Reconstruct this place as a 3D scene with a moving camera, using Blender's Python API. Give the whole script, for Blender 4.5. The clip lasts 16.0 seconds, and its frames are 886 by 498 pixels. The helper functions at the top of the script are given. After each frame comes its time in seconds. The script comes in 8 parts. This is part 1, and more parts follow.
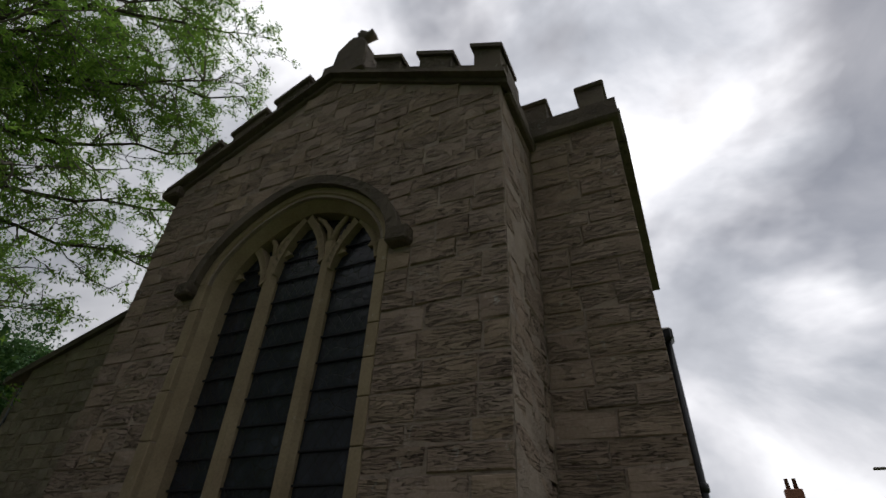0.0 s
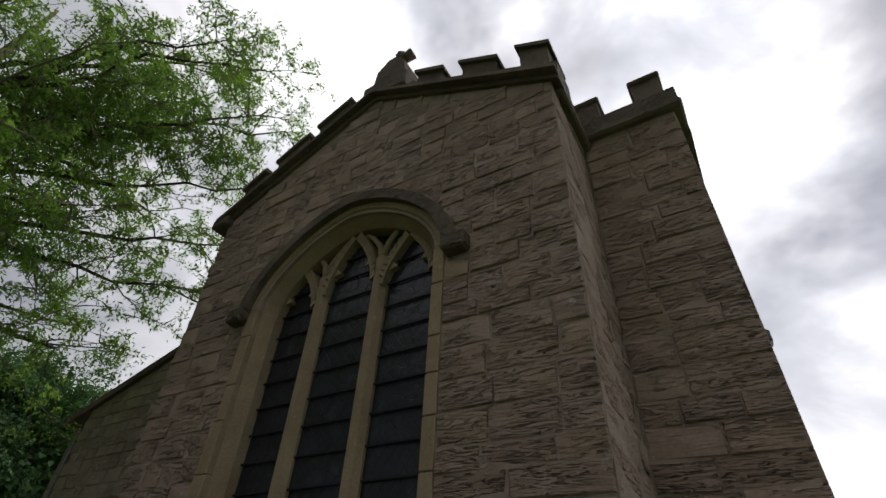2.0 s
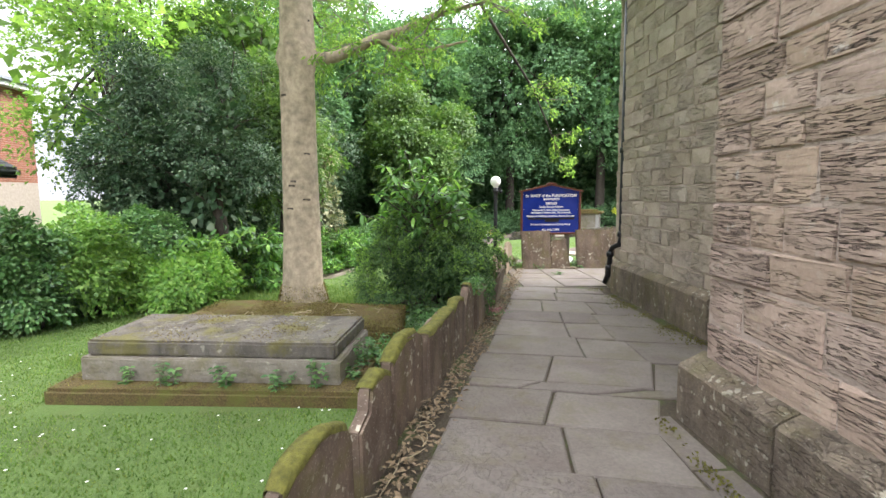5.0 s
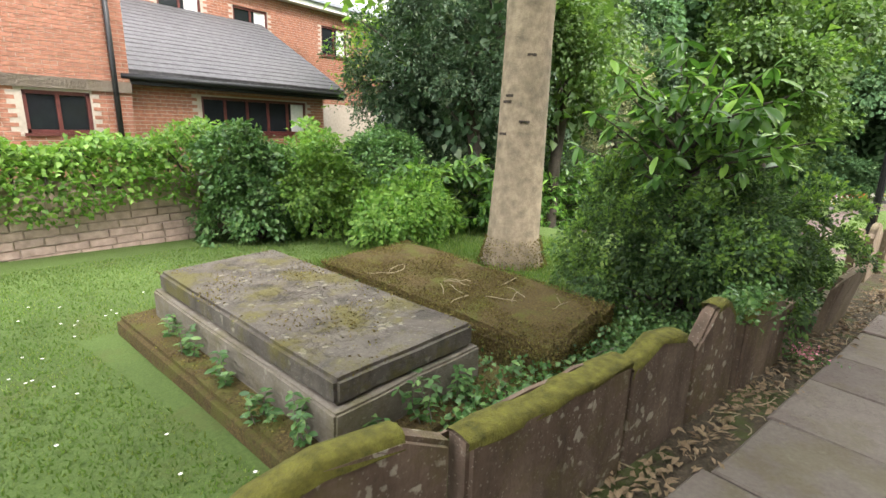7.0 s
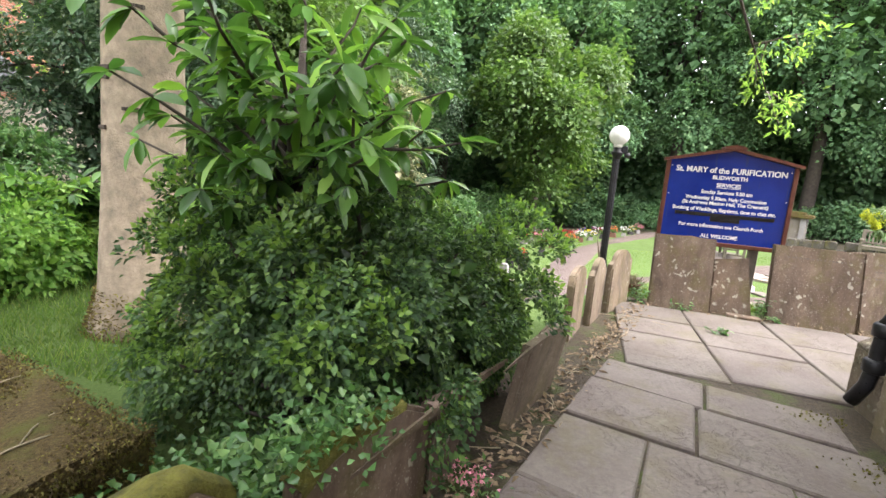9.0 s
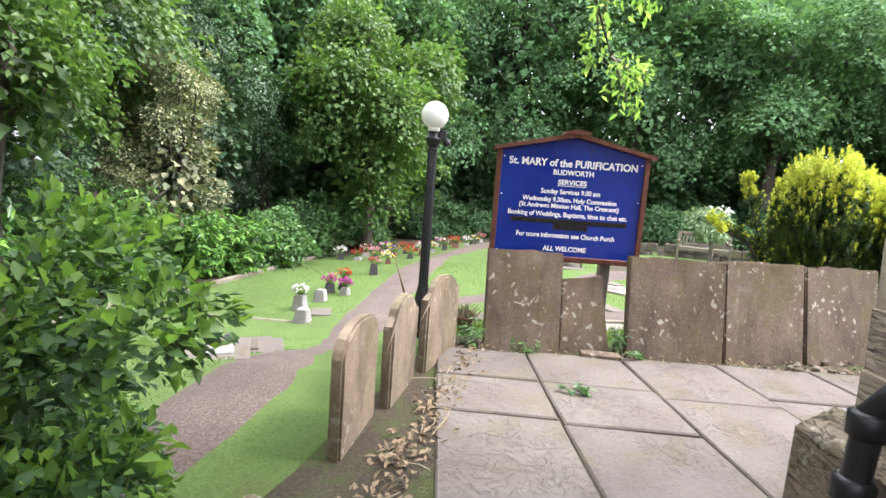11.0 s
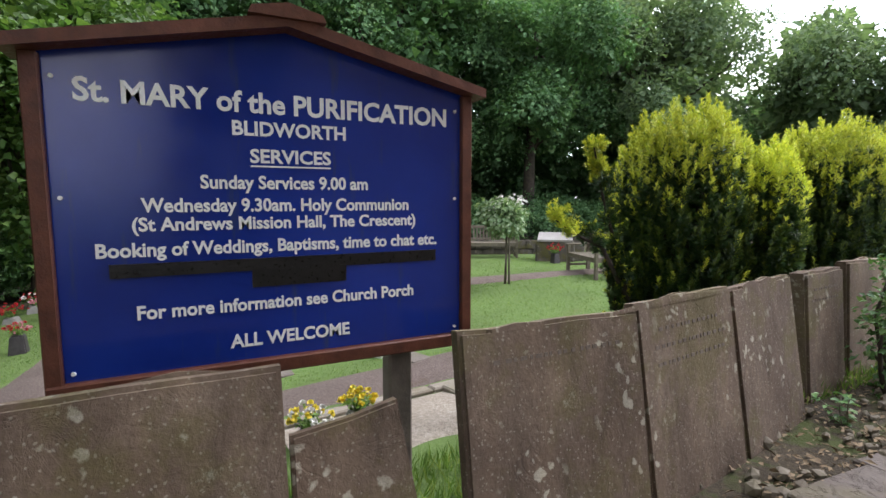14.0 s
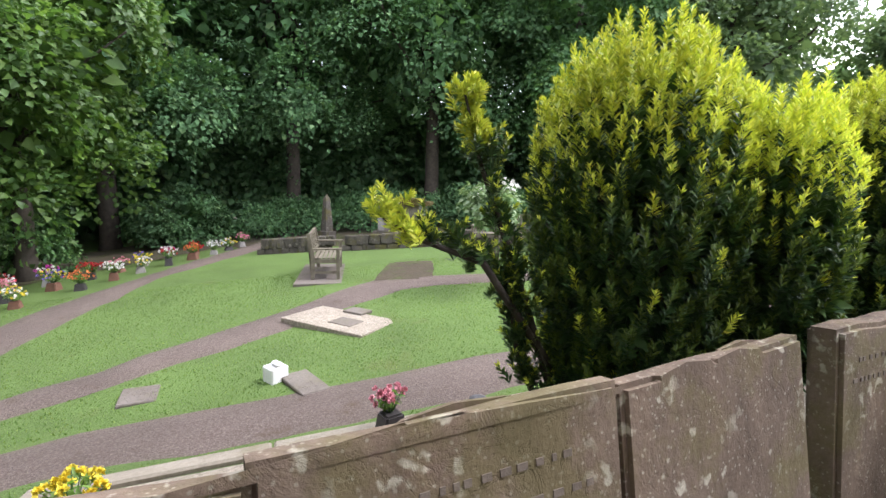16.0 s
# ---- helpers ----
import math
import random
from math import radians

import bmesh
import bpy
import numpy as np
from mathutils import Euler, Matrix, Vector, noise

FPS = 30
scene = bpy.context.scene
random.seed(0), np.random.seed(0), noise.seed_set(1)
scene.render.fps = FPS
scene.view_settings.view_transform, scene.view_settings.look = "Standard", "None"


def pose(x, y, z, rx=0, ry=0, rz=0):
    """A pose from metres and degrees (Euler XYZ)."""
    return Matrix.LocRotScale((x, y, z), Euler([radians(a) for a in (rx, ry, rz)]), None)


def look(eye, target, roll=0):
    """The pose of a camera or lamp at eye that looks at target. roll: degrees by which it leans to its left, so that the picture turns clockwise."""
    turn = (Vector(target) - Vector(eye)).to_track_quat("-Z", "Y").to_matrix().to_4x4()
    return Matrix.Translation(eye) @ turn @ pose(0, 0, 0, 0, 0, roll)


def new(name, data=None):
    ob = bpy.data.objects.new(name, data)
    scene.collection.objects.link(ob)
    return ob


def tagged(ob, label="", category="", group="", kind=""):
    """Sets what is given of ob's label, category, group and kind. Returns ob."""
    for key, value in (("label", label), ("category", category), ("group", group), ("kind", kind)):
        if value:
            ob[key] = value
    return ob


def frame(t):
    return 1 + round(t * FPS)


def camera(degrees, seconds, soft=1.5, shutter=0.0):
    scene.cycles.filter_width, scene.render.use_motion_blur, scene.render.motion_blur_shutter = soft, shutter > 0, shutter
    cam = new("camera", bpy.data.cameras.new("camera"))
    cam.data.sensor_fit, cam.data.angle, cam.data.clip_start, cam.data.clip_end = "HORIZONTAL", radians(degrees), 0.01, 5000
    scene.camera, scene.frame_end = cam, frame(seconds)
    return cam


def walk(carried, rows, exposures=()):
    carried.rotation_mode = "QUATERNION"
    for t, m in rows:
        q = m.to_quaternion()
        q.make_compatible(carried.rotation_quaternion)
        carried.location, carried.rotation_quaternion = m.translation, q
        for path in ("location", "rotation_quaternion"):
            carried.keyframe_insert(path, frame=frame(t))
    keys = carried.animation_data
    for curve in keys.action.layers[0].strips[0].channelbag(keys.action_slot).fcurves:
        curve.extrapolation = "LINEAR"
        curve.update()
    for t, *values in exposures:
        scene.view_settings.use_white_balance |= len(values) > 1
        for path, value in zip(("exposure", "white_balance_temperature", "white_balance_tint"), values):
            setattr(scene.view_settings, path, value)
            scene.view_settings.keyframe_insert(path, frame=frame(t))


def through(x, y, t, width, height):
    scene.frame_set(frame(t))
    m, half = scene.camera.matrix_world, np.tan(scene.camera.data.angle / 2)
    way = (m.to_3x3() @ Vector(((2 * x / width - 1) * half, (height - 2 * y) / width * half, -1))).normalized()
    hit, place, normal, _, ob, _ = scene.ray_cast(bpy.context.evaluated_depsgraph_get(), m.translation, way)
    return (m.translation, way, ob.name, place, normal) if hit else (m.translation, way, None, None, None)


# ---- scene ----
cam = camera(84.7, 16.0)
PATH = [
    (0, (-0.053, -0.032, 2.079), (-0.801, 1.431, 3.22), 2.8),
    (0.5, (-0.066, 0.0, 2.069), (-0.857, 1.393, 3.267), 3.4),
    (1, (-0.126, -0.025, 2.077), (-0.911, 1.346, 3.304), 2.8),
    (1.5, (-0.225, -0.001, 2.061), (-1.025, 1.346, 3.303), 2.5),
    (2, (-0.415, 0.252, 2.071), (-1.271, 1.567, 3.311), 3.1),
    (2.5, (-0.698, 0.533, 2.015), (-1.719, 1.828, 3.147), 3.9),
    (3, (-1.182, 0.805, 1.914), (-2.449, 2.23, 2.518), 1.7),
    (3.5, (-1.724, 1.037, 1.826), (-3.286, 2.277, 1.986), 0.3),
    (4, (-2.28, 1.163, 1.747), (-4.049, 2.096, 1.714), -0.3),
    (4.5, (-2.799, 1.341, 1.734), (-4.627, 2.146, 1.642), -0.6),
    (5, (-3.377, 1.498, 1.706), (-5.364, 1.56, 1.486), -0.6),
    (5.2, (-3.626, 1.512, 1.673), (-5.597, 1.321, 1.396), -0.1),
    (7.3, (-6.216, 2.253, 1.546), (-7.773, 1.1, 1.048), 1.8),
    (7.5, (-6.415, 2.278, 1.502), (-7.989, 1.156, 0.989), 2.9),
    (8, (-6.951, 2.375, 1.48), (-8.638, 1.412, 1.006), 4.8),
    (8.5, (-7.505, 2.602, 1.476), (-9.269, 1.751, 1.072), 4.4),
    (9, (-8.053, 2.75, 1.445), (-9.952, 2.219, 1.114), 4.7),
    (9.5, (-8.573, 2.94, 1.398), (-10.552, 2.846, 1.126), 5.1),
    (9.7, (-8.806, 2.982, 1.423), (-10.788, 2.946, 1.154), 4.7),
    (11.8, (-10.937, 3.251, 1.276), (-12.924, 3.311, 1.055), 4.1),
    (12, (-11.162, 3.288, 1.269), (-13.15, 3.349, 1.059), 3.8),
    (12.5, (-11.629, 3.361, 1.292), (-13.612, 3.526, 1.09), 3.6),
    (13, (-12.09, 3.496, 1.316), (-13.965, 4.156, 1.099), 2.8),
    (13.5, (-12.513, 3.827, 1.328), (-14.313, 4.681, 1.147), 1.3),
    (14, (-12.881, 4.099, 1.354), (-14.668, 4.974, 1.154), -0.0),
    (14.5, (-13.089, 4.461, 1.355), (-14.849, 5.385, 1.135), -1.1),
    (15, (-13.277, 4.864, 1.36), (-15.032, 5.792, 1.113), -0.4),
    (15.5, (-13.461, 5.309, 1.363), (-15.223, 6.218, 1.101), 0.5),
    (16, (-13.588, 5.8, 1.356), (-15.46, 6.451, 1.091), 0.9),
]
# exposure follows the clip: dark while the sky fills the view, brighter under the trees
EXPOSURES = [(0.0, -2.15), (1.0, -1.85), (1.5, -1.75), (2.3, -1.6), (2.8, -0.8), (3.1, 0.1), (3.4, 1.15), (3.8, 1.35), (5.0, 1.36), (7.5, 1.28), (8.5, 1.38), (9.5, 1.65), (12.0, 1.15), (12.5, 0.95), (13.0, 0.85), (13.5, 0.55), (14.0, 0.3), (14.5, 0.3), (15.0, 0.4), (15.5, 0.6), (16.0, 0.75)]
# the clip's white balance drifts: warm against the church, cooler in the garden
TONE_T, KELVIN, TINT = (0, 2.3, 2.8, 3.2, 3.8, 5, 7.5, 8.5, 9.5, 12, 16), (6350, 6450, 6900, 6900, 6350, 6200, 6650, 6450, 6250, 6000, 6000), (12, 14, 20, 20, 14, 14, 13, 16, 20, 17, 17)


def tone(t):
    return float(np.interp(t, TONE_T, KELVIN)), float(np.interp(t, TONE_T, TINT))


walk(cam, [(t, look(eye, target, roll)) for t, eye, target, roll in PATH], [(t, stops, *tone(t)) for t, stops in EXPOSURES])

# ---------------------------------------------------------------- world and sun
SUN_AZ, SUN_EL = 6.0, 52.0        # degrees from +y towards +x, and above the horizon
world = bpy.data.worlds.new("overcast_sky")
scene.world = world
world.use_nodes = True
wn, wl = world.node_tree.nodes, world.node_tree.links
wn.clear()
w_out = wn.new("ShaderNodeOutputWorld")
sky = wn.new("ShaderNodeTexSky")
sky.sky_type = "NISHITA"
sky.sun_disc = False
sky.sun_elevation, sky.sun_rotation = radians(SUN_EL), radians(SUN_AZ)
sky_bg = wn.new("ShaderNodeBackground")
sky_bg.inputs[1].default_value = 0.12
wl.new(sky.outputs[0], sky_bg.inputs[0])
w_tc = wn.new("ShaderNodeTexCoord")
w_map = wn.new("ShaderNodeMapping")
w_map.inputs["Scale"].default_value = (1.0, 1.0, 1.5)
w_map.inputs["Location"].default_value = (0.35, 0.1, 0.0)
wl.new(w_tc.outputs["Generated"], w_map.inputs[0])
cloud = wn.new("ShaderNodeTexNoise")
cloud.inputs["Scale"].default_value, cloud.inputs["Detail"].default_value, cloud.inputs["Roughness"].default_value = 2.6, 7.0, 0.52
cloud.inputs["Distortion"].default_value = 0.25
wl.new(w_map.outputs[0], cloud.inputs["Vector"])
c_ramp = wn.new("ShaderNodeValToRGB")
for pos, col in ((0.30, (0.50, 0.52, 0.56, 1)), (0.44, (0.72, 0.74, 0.78, 1)), (0.56, (1.1, 1.1, 1.12, 1)), (0.72, (1.7, 1.7, 1.68, 1))):
    el = c_ramp.color_ramp.elements.new(pos)
    el.color = col
c_ramp.color_ramp.elements.remove(c_ramp.color_ramp.elements[0])
c_ramp.color_ramp.elements.remove(c_ramp.color_ramp.elements[-1])
wl.new(cloud.outputs["Fac"], c_ramp.inputs[0])
cloud_bg = wn.new("ShaderNodeBackground")
# the veil is brightest about the hidden sun and falls off away from it
to_sun = wn.new("ShaderNodeVectorMath")
to_sun.operation = "DOT_PRODUCT"
to_sun.inputs[1].default_value = (math.sin(radians(SUN_AZ)) * math.cos(radians(SUN_EL)), math.cos(radians(SUN_AZ)) * math.cos(radians(SUN_EL)), math.sin(radians(SUN_EL)))
wl.new(w_tc.outputs["Generated"], to_sun.inputs[0])
veil = wn.new("ShaderNodeMapRange")
veil.inputs["From Min"].default_value, veil.inputs["From Max"].default_value = -0.2, 1.0
veil.inputs["To Min"].default_value, veil.inputs["To Max"].default_value = 0.62, 4.0
wl.new(to_sun.outputs["Value"], veil.inputs["Value"])
wl.new(veil.outputs["Result"], cloud_bg.inputs[1])
wl.new(c_ramp.outputs[0], cloud_bg.inputs[0])
gap = wn.new("ShaderNodeTexNoise")
gap.inputs["Scale"].default_value, gap.inputs["Detail"].default_value = 1.9, 5.0
wl.new(w_map.outputs[0], gap.inputs["Vector"])
g_ramp = wn.new("ShaderNodeValToRGB")
g_ramp.color_ramp.elements[0].position, g_ramp.color_ramp.elements[0].color = 0.34, (0.35, 0.35, 0.35, 1)
g_ramp.color_ramp.elements[1].position, g_ramp.color_ramp.elements[1].color = 0.46, (1, 1, 1, 1)
wl.new(gap.outputs["Fac"], g_ramp.inputs[0])
w_mix = wn.new("ShaderNodeMixShader")
wl.new(g_ramp.outputs[0], w_mix.inputs[0])
wl.new(sky_bg.outputs[0], w_mix.inputs[1])
wl.new(cloud_bg.outputs[0], w_mix.inputs[2])
wl.new(w_mix.outputs[0], w_out.inputs[0])

sun_data = bpy.data.lights.new("sun", "SUN")
sun_data.energy, sun_data.angle, sun_data.color = 2.2, radians(10), (1.0, 0.95, 0.87)
sun = new("sun", sun_data)
sa, se = radians(SUN_AZ), radians(SUN_EL)
sun.matrix_world = look((0, 0, 30), (-math.sin(sa) * math.cos(se) * 10, -math.cos(sa) * math.cos(se) * 10, 30 - math.sin(se) * 10))

# ---------------------------------------------------------------- materials


def mat_base(name, rough=0.8):
    m = bpy.data.materials.new(name)
    m.use_nodes = True
    nt = m.node_tree
    nt.nodes.clear()
    out = nt.nodes.new("ShaderNodeOutputMaterial")
    bs = nt.nodes.new("ShaderNodeBsdfPrincipled")
    bs.inputs["Roughness"].default_value = rough
    bs.inputs["Specular IOR Level"].default_value = 0.3
    nt.links.new(bs.outputs[0], out.inputs[0])
    return m, nt, bs


def place(nt, scale=(1, 1, 1), per_object=False):
    """World position, stretched; shifted from object to object where the pieces are cut from different stone."""
    geo = nt.nodes.new("ShaderNodeNewGeometry")
    mp = nt.nodes.new("ShaderNodeMapping")
    mp.inputs["Scale"].default_value = scale
    nt.links.new(geo.outputs["Position"], mp.inputs[0])
    if per_object:
        oi = nt.nodes.new("ShaderNodeObjectInfo")
        mu = nt.nodes.new("ShaderNodeMath")
        mu.operation = "MULTIPLY"
        mu.inputs[1].default_value = 37.0
        nt.links.new(oi.outputs["Random"], mu.inputs[0])
        cb = nt.nodes.new("ShaderNodeCombineXYZ")
        for i in range(3):
            nt.links.new(mu.outputs[0], cb.inputs[i])
        nt.links.new(cb.outputs[0], mp.inputs["Location"])
    return mp.outputs[0]


def noise_tex(nt, vec, scale, detail=5.0, rough=0.55, distort=0.0):
    n = nt.nodes.new("ShaderNodeTexNoise")
    n.inputs["Scale"].default_value, n.inputs["Detail"].default_value = scale, detail
    n.inputs["Roughness"].default_value, n.inputs["Distortion"].default_value = rough, distort
    if vec is not None:
        nt.links.new(vec, n.inputs["Vector"])
    return n.outputs["Fac"]


def ramp(nt, fac, stops):
    r = nt.nodes.new("ShaderNodeValToRGB")
    els = r.color_ramp.elements
    els[0].position, els[0].color = stops[0][0], (*stops[0][1], 1)
    els[1].position, els[1].color = stops[-1][0], (*stops[-1][1], 1)
    for pos, col in stops[1:-1]:
        e = els.new(pos)
        e.color = (*col, 1)
    nt.links.new(fac, r.inputs[0])
    return r.outputs[0]


def grey(*v):
    return [(p, (c, c, c)) for p, c in v]


def mix(nt, fac, a, b, mode="MIX"):
    m = nt.nodes.new("ShaderNodeMix")
    m.data_type, m.blend_type = "RGBA", mode
    if isinstance(fac, (int, float)):
        m.inputs[0].default_value = fac
    else:
        nt.links.new(fac, m.inputs[0])
    for i, v in ((6, a), (7, b)):
        if isinstance(v, tuple):
            m.inputs[i].default_value = (*v, 1)
        else:
            nt.links.new(v, m.inputs[i])
    return m.outputs[2]


def bump(nt, bs, height, dist=0.01, strength=1.0, under=None):
    b = nt.nodes.new("ShaderNodeBump")
    b.inputs["Distance"].default_value, b.inputs["Strength"].default_value = dist, strength
    nt.links.new(height, b.inputs["Height"])
    if under is not None:
        nt.links.new(under, b.inputs["Normal"])
    nt.links.new(b.outputs[0], bs.inputs["Normal"])
    return b.outputs[0]


def rnd(nt, what="object"):
    if what == "object":
        return nt.nodes.new("ShaderNodeObjectInfo").outputs["Random"]
    return nt.nodes.new("ShaderNodeNewGeometry").outputs["Random Per Island"]


def spots(nt, vec, scale, lo, hi):
    """Roundish blotches, as of lichen: 1 inside, 0 outside."""
    v = nt.nodes.new("ShaderNodeTexVoronoi")
    v.inputs["Scale"].default_value = scale
    nt.links.new(vec, v.inputs["Vector"])
    return ramp(nt, v.outputs["Distance"], grey((lo, 1), (hi, 0)))


def noise_fine(nt, vec):
    n = nt.nodes.new("ShaderNodeTexNoise")
    n.inputs["Scale"].default_value, n.inputs["Detail"].default_value = 9.0, 4.0
    nt.links.new(vec, n.inputs["Vector"])
    return n.outputs["Color"]


def sandstone(name, palette, strata=0.02, lichen=0.25, mossy=0.0, island=False, strat_scale=34.0, dark=0.35, blotch=0.75, discs=0.0, long_bed=6.5):
    m, nt, bs = mat_base(name, 0.92)
    vec = place(nt, per_object=not island)
    flat = place(nt, (long_bed, long_bed, strat_scale), per_object=not island)
    base = ramp(nt, rnd(nt, "island" if island else "object"), palette)
    big = noise_tex(nt, vec, 2.2, 6, 0.6)
    fine = noise_tex(nt, vec, 38.0, 4, 0.7)
    beds = noise_tex(nt, flat, 1.0, 7, 0.66, 0.9 if long_bed > 4 else 0.45)
    col = mix(nt, ramp(nt, big, grey((0.35, 0), (0.7, blotch))), base, mix(nt, 1.0, base, (0.66, 0.62, 0.6), "MULTIPLY"))
    col = mix(nt, 0.35, col, ramp(nt, fine, grey((0.3, 0.45), (0.7, 1.25))), "MULTIPLY")
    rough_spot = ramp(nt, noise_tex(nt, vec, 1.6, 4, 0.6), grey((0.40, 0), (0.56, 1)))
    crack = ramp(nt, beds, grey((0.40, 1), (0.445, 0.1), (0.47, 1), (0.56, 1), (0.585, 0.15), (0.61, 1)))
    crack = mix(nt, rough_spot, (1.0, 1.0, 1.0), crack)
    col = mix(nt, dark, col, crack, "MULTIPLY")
    lich = ramp(nt, noise_tex(nt, vec, 6.0, 8, 0.75), grey((0.62, 0), (0.68, 1)))
    col = mix(nt, mix(nt, 1.0, lich, (lichen, lichen, lichen), "MULTIPLY"), col, (0.62, 0.6, 0.54))
    if discs:
        some = ramp(nt, noise_tex(nt, vec, 2.3, 3, 0.5), grey((0.50, 0), (0.56, 1)))
        ring = spots(nt, mix(nt, 0.16, vec, noise_fine(nt, vec)), 15.0, 0.20, 0.30)
        dots = spots(nt, mix(nt, 0.05, vec, noise_fine(nt, vec)), 52.0, 0.15, 0.24)
        disc = mix(nt, 1.0, mix(nt, some, (0.0, 0.0, 0.0), ring), mix(nt, 0.55, dots, (0.0, 0.0, 0.0)), "LIGHTEN")
        col = mix(nt, mix(nt, 1.0, disc, (discs, discs, discs), "MULTIPLY"), col, (0.44, 0.42, 0.34))
    if discs > 0.3:
        runs = noise_tex(nt, place(nt, (5.0, 5.0, 1.7), per_object=not island), 1.0, 6, 0.65, 0.3)
        col = mix(nt, 0.75, col, ramp(nt, runs, [(0.34, (0.42, 0.40, 0.38)), (0.52, (0.95, 0.93, 0.9)), (0.68, (1.3, 1.25, 1.15))]), "MULTIPLY")
    if mossy:
        mo = ramp(nt, noise_tex(nt, vec, 3.0, 7, 0.7), grey((0.5, 0), (0.62, mossy)))
        col = mix(nt, mo, col, (0.10, 0.09, 0.025))
    nt.links.new(col, bs.inputs["Base Color"])
    n1 = bump(nt, bs, fine, 0.006, 0.6)
    n2 = bump(nt, bs, ramp(nt, beds, grey((0.3, 0), (0.5, 0.8), (0.7, 1))), strata * 0.45, 1.0, n1)
    bump(nt, bs, crack, strata, 1.0, n2)
    return m


BUFF = [(0.0, (0.380, 0.285, 0.225)), (0.25, (0.440, 0.337, 0.269)), (0.45, (0.420, 0.323, 0.265)), (0.65, (0.450, 0.341, 0.256)), (0.82, (0.390, 0.295, 0.238)), (1.0, (0.450, 0.351, 0.288))]
YELLOW = [(0.0, (0.46, 0.385, 0.255)), (0.4, (0.50, 0.42, 0.29)), (0.7, (0.44, 0.36, 0.28)), (1.0, (0.52, 0.43, 0.27))]
GREYST = [(0.0, (0.371, 0.314, 0.243)), (0.5, (0.435, 0.365, 0.282)), (1.0, (0.397, 0.339, 0.275))]
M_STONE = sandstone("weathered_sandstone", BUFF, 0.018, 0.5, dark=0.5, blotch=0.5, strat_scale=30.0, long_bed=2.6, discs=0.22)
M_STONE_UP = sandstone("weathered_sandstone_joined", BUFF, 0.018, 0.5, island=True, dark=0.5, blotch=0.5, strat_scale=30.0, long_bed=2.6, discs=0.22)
M_STONE_YEL = sandstone("relaid_yellow_sandstone", YELLOW, 0.0035, 0.25, dark=0.10, blotch=0.3)
M_STONE_W2 = sandstone("squared_sandstone", GREYST, 0.009, 0.3, dark=0.25, long_bed=3.0, strat_scale=30.0)
M_STONE_W2J = sandstone("squared_sandstone_joined", GREYST, 0.009, 0.3, island=True, dark=0.25, long_bed=3.0, strat_scale=30.0)
M_PLINTH = sandstone("damp_plinth_stone", [(0.0, (0.145, 0.119, 0.089)), (0.5, (0.212, 0.174, 0.128)), (1.0, (0.170, 0.140, 0.106))], 0.008, 0.4, 0.4, dark=0.12, discs=0.6)
M_DRESSED = sandstone("dressed_tan_stone", [(0.0, (0.368, 0.290, 0.189)), (1.0, (0.396, 0.317, 0.209))], 0.0012, 0.3, 0.0, dark=0.02, strat_scale=8.0)
M_PARAPET = sandstone("sooty_parapet_stone", [(0.0, (0.17, 0.14, 0.11)), (1.0, (0.22, 0.18, 0.14))], 0.012, 0.35, 0.2, dark=0.25)
M_MORTAR = sandstone("old_lime_mortar", [(0.0, (0.42, 0.34, 0.28)), (1.0, (0.44, 0.36, 0.30))], 0.004, 0.1, dark=0.05)
M_MORTAR_PALE = sandstone("pale_blue_repair_mortar", [(0.0, (0.47, 0.475, 0.42)), (1.0, (0.49, 0.50, 0.45))], 0.004, 0.1, dark=0.05)
M_GRAVE = sandstone("dark_headstone_stone", [(0.0, (0.146, 0.111, 0.082)), (0.35, (0.178, 0.134, 0.099)), (0.7, (0.164, 0.126, 0.096)), (1.0, (0.197, 0.150, 0.109))], 0.0012, 0.5, 0.5, strat_scale=6.0, dark=0.02, blotch=1.0, discs=0.75)
M_GRAVE_LIGHT = sandstone("ochre_headstone_stone", [(0.0, (0.20, 0.165, 0.12)), (1.0, (0.27, 0.21, 0.145))], 0.0012, 0.45, 0.5, strat_scale=6.0, dark=0.02, blotch=1.0, discs=0.5)
M_TOMB = sandstone("lichened_tomb_stone", [(0.0, (0.108, 0.097, 0.083)), (1.0, (0.130, 0.119, 0.101))], 0.006, 0.5, 0.85, dark=0.05, discs=0.35)
M_TOMB_SIDE = sandstone("pale_lichened_tomb_side", [(0.0, (0.20, 0.18, 0.145)), (1.0, (0.24, 0.215, 0.17))], 0.004, 0.6, 0.5, dark=0.05, discs=0.3)
M_FLAG = sandstone("worn_paving_flag", [(0.0, (0.139, 0.119, 0.102)), (0.3, (0.170, 0.146, 0.126)), (0.6, (0.153, 0.133, 0.112)), (0.85, (0.180, 0.156, 0.133)), (1.0, (0.136, 0.116, 0.099))], 0.003, 0.10, 0.3, strat_scale=2.0, dark=0.03)
M_PALE = sandstone("pale_concrete", [(0.0, (0.272, 0.261, 0.234)), (1.0, (0.326, 0.315, 0.294))], 0.002, 0.1, dark=0.05)
M_KERB = sandstone("weathered_concrete_kerb", [(0.0, (0.20, 0.175, 0.135)), (1.0, (0.26, 0.23, 0.18))], 0.002, 0.1, 0.3, dark=0.05)
M_SLATE_STONE = sandstone("grey_memorial_stone", [(0.0, (0.06, 0.06, 0.065)), (1.0, (0.10, 0.10, 0.105))], 0.001, 0.1, dark=0.05)


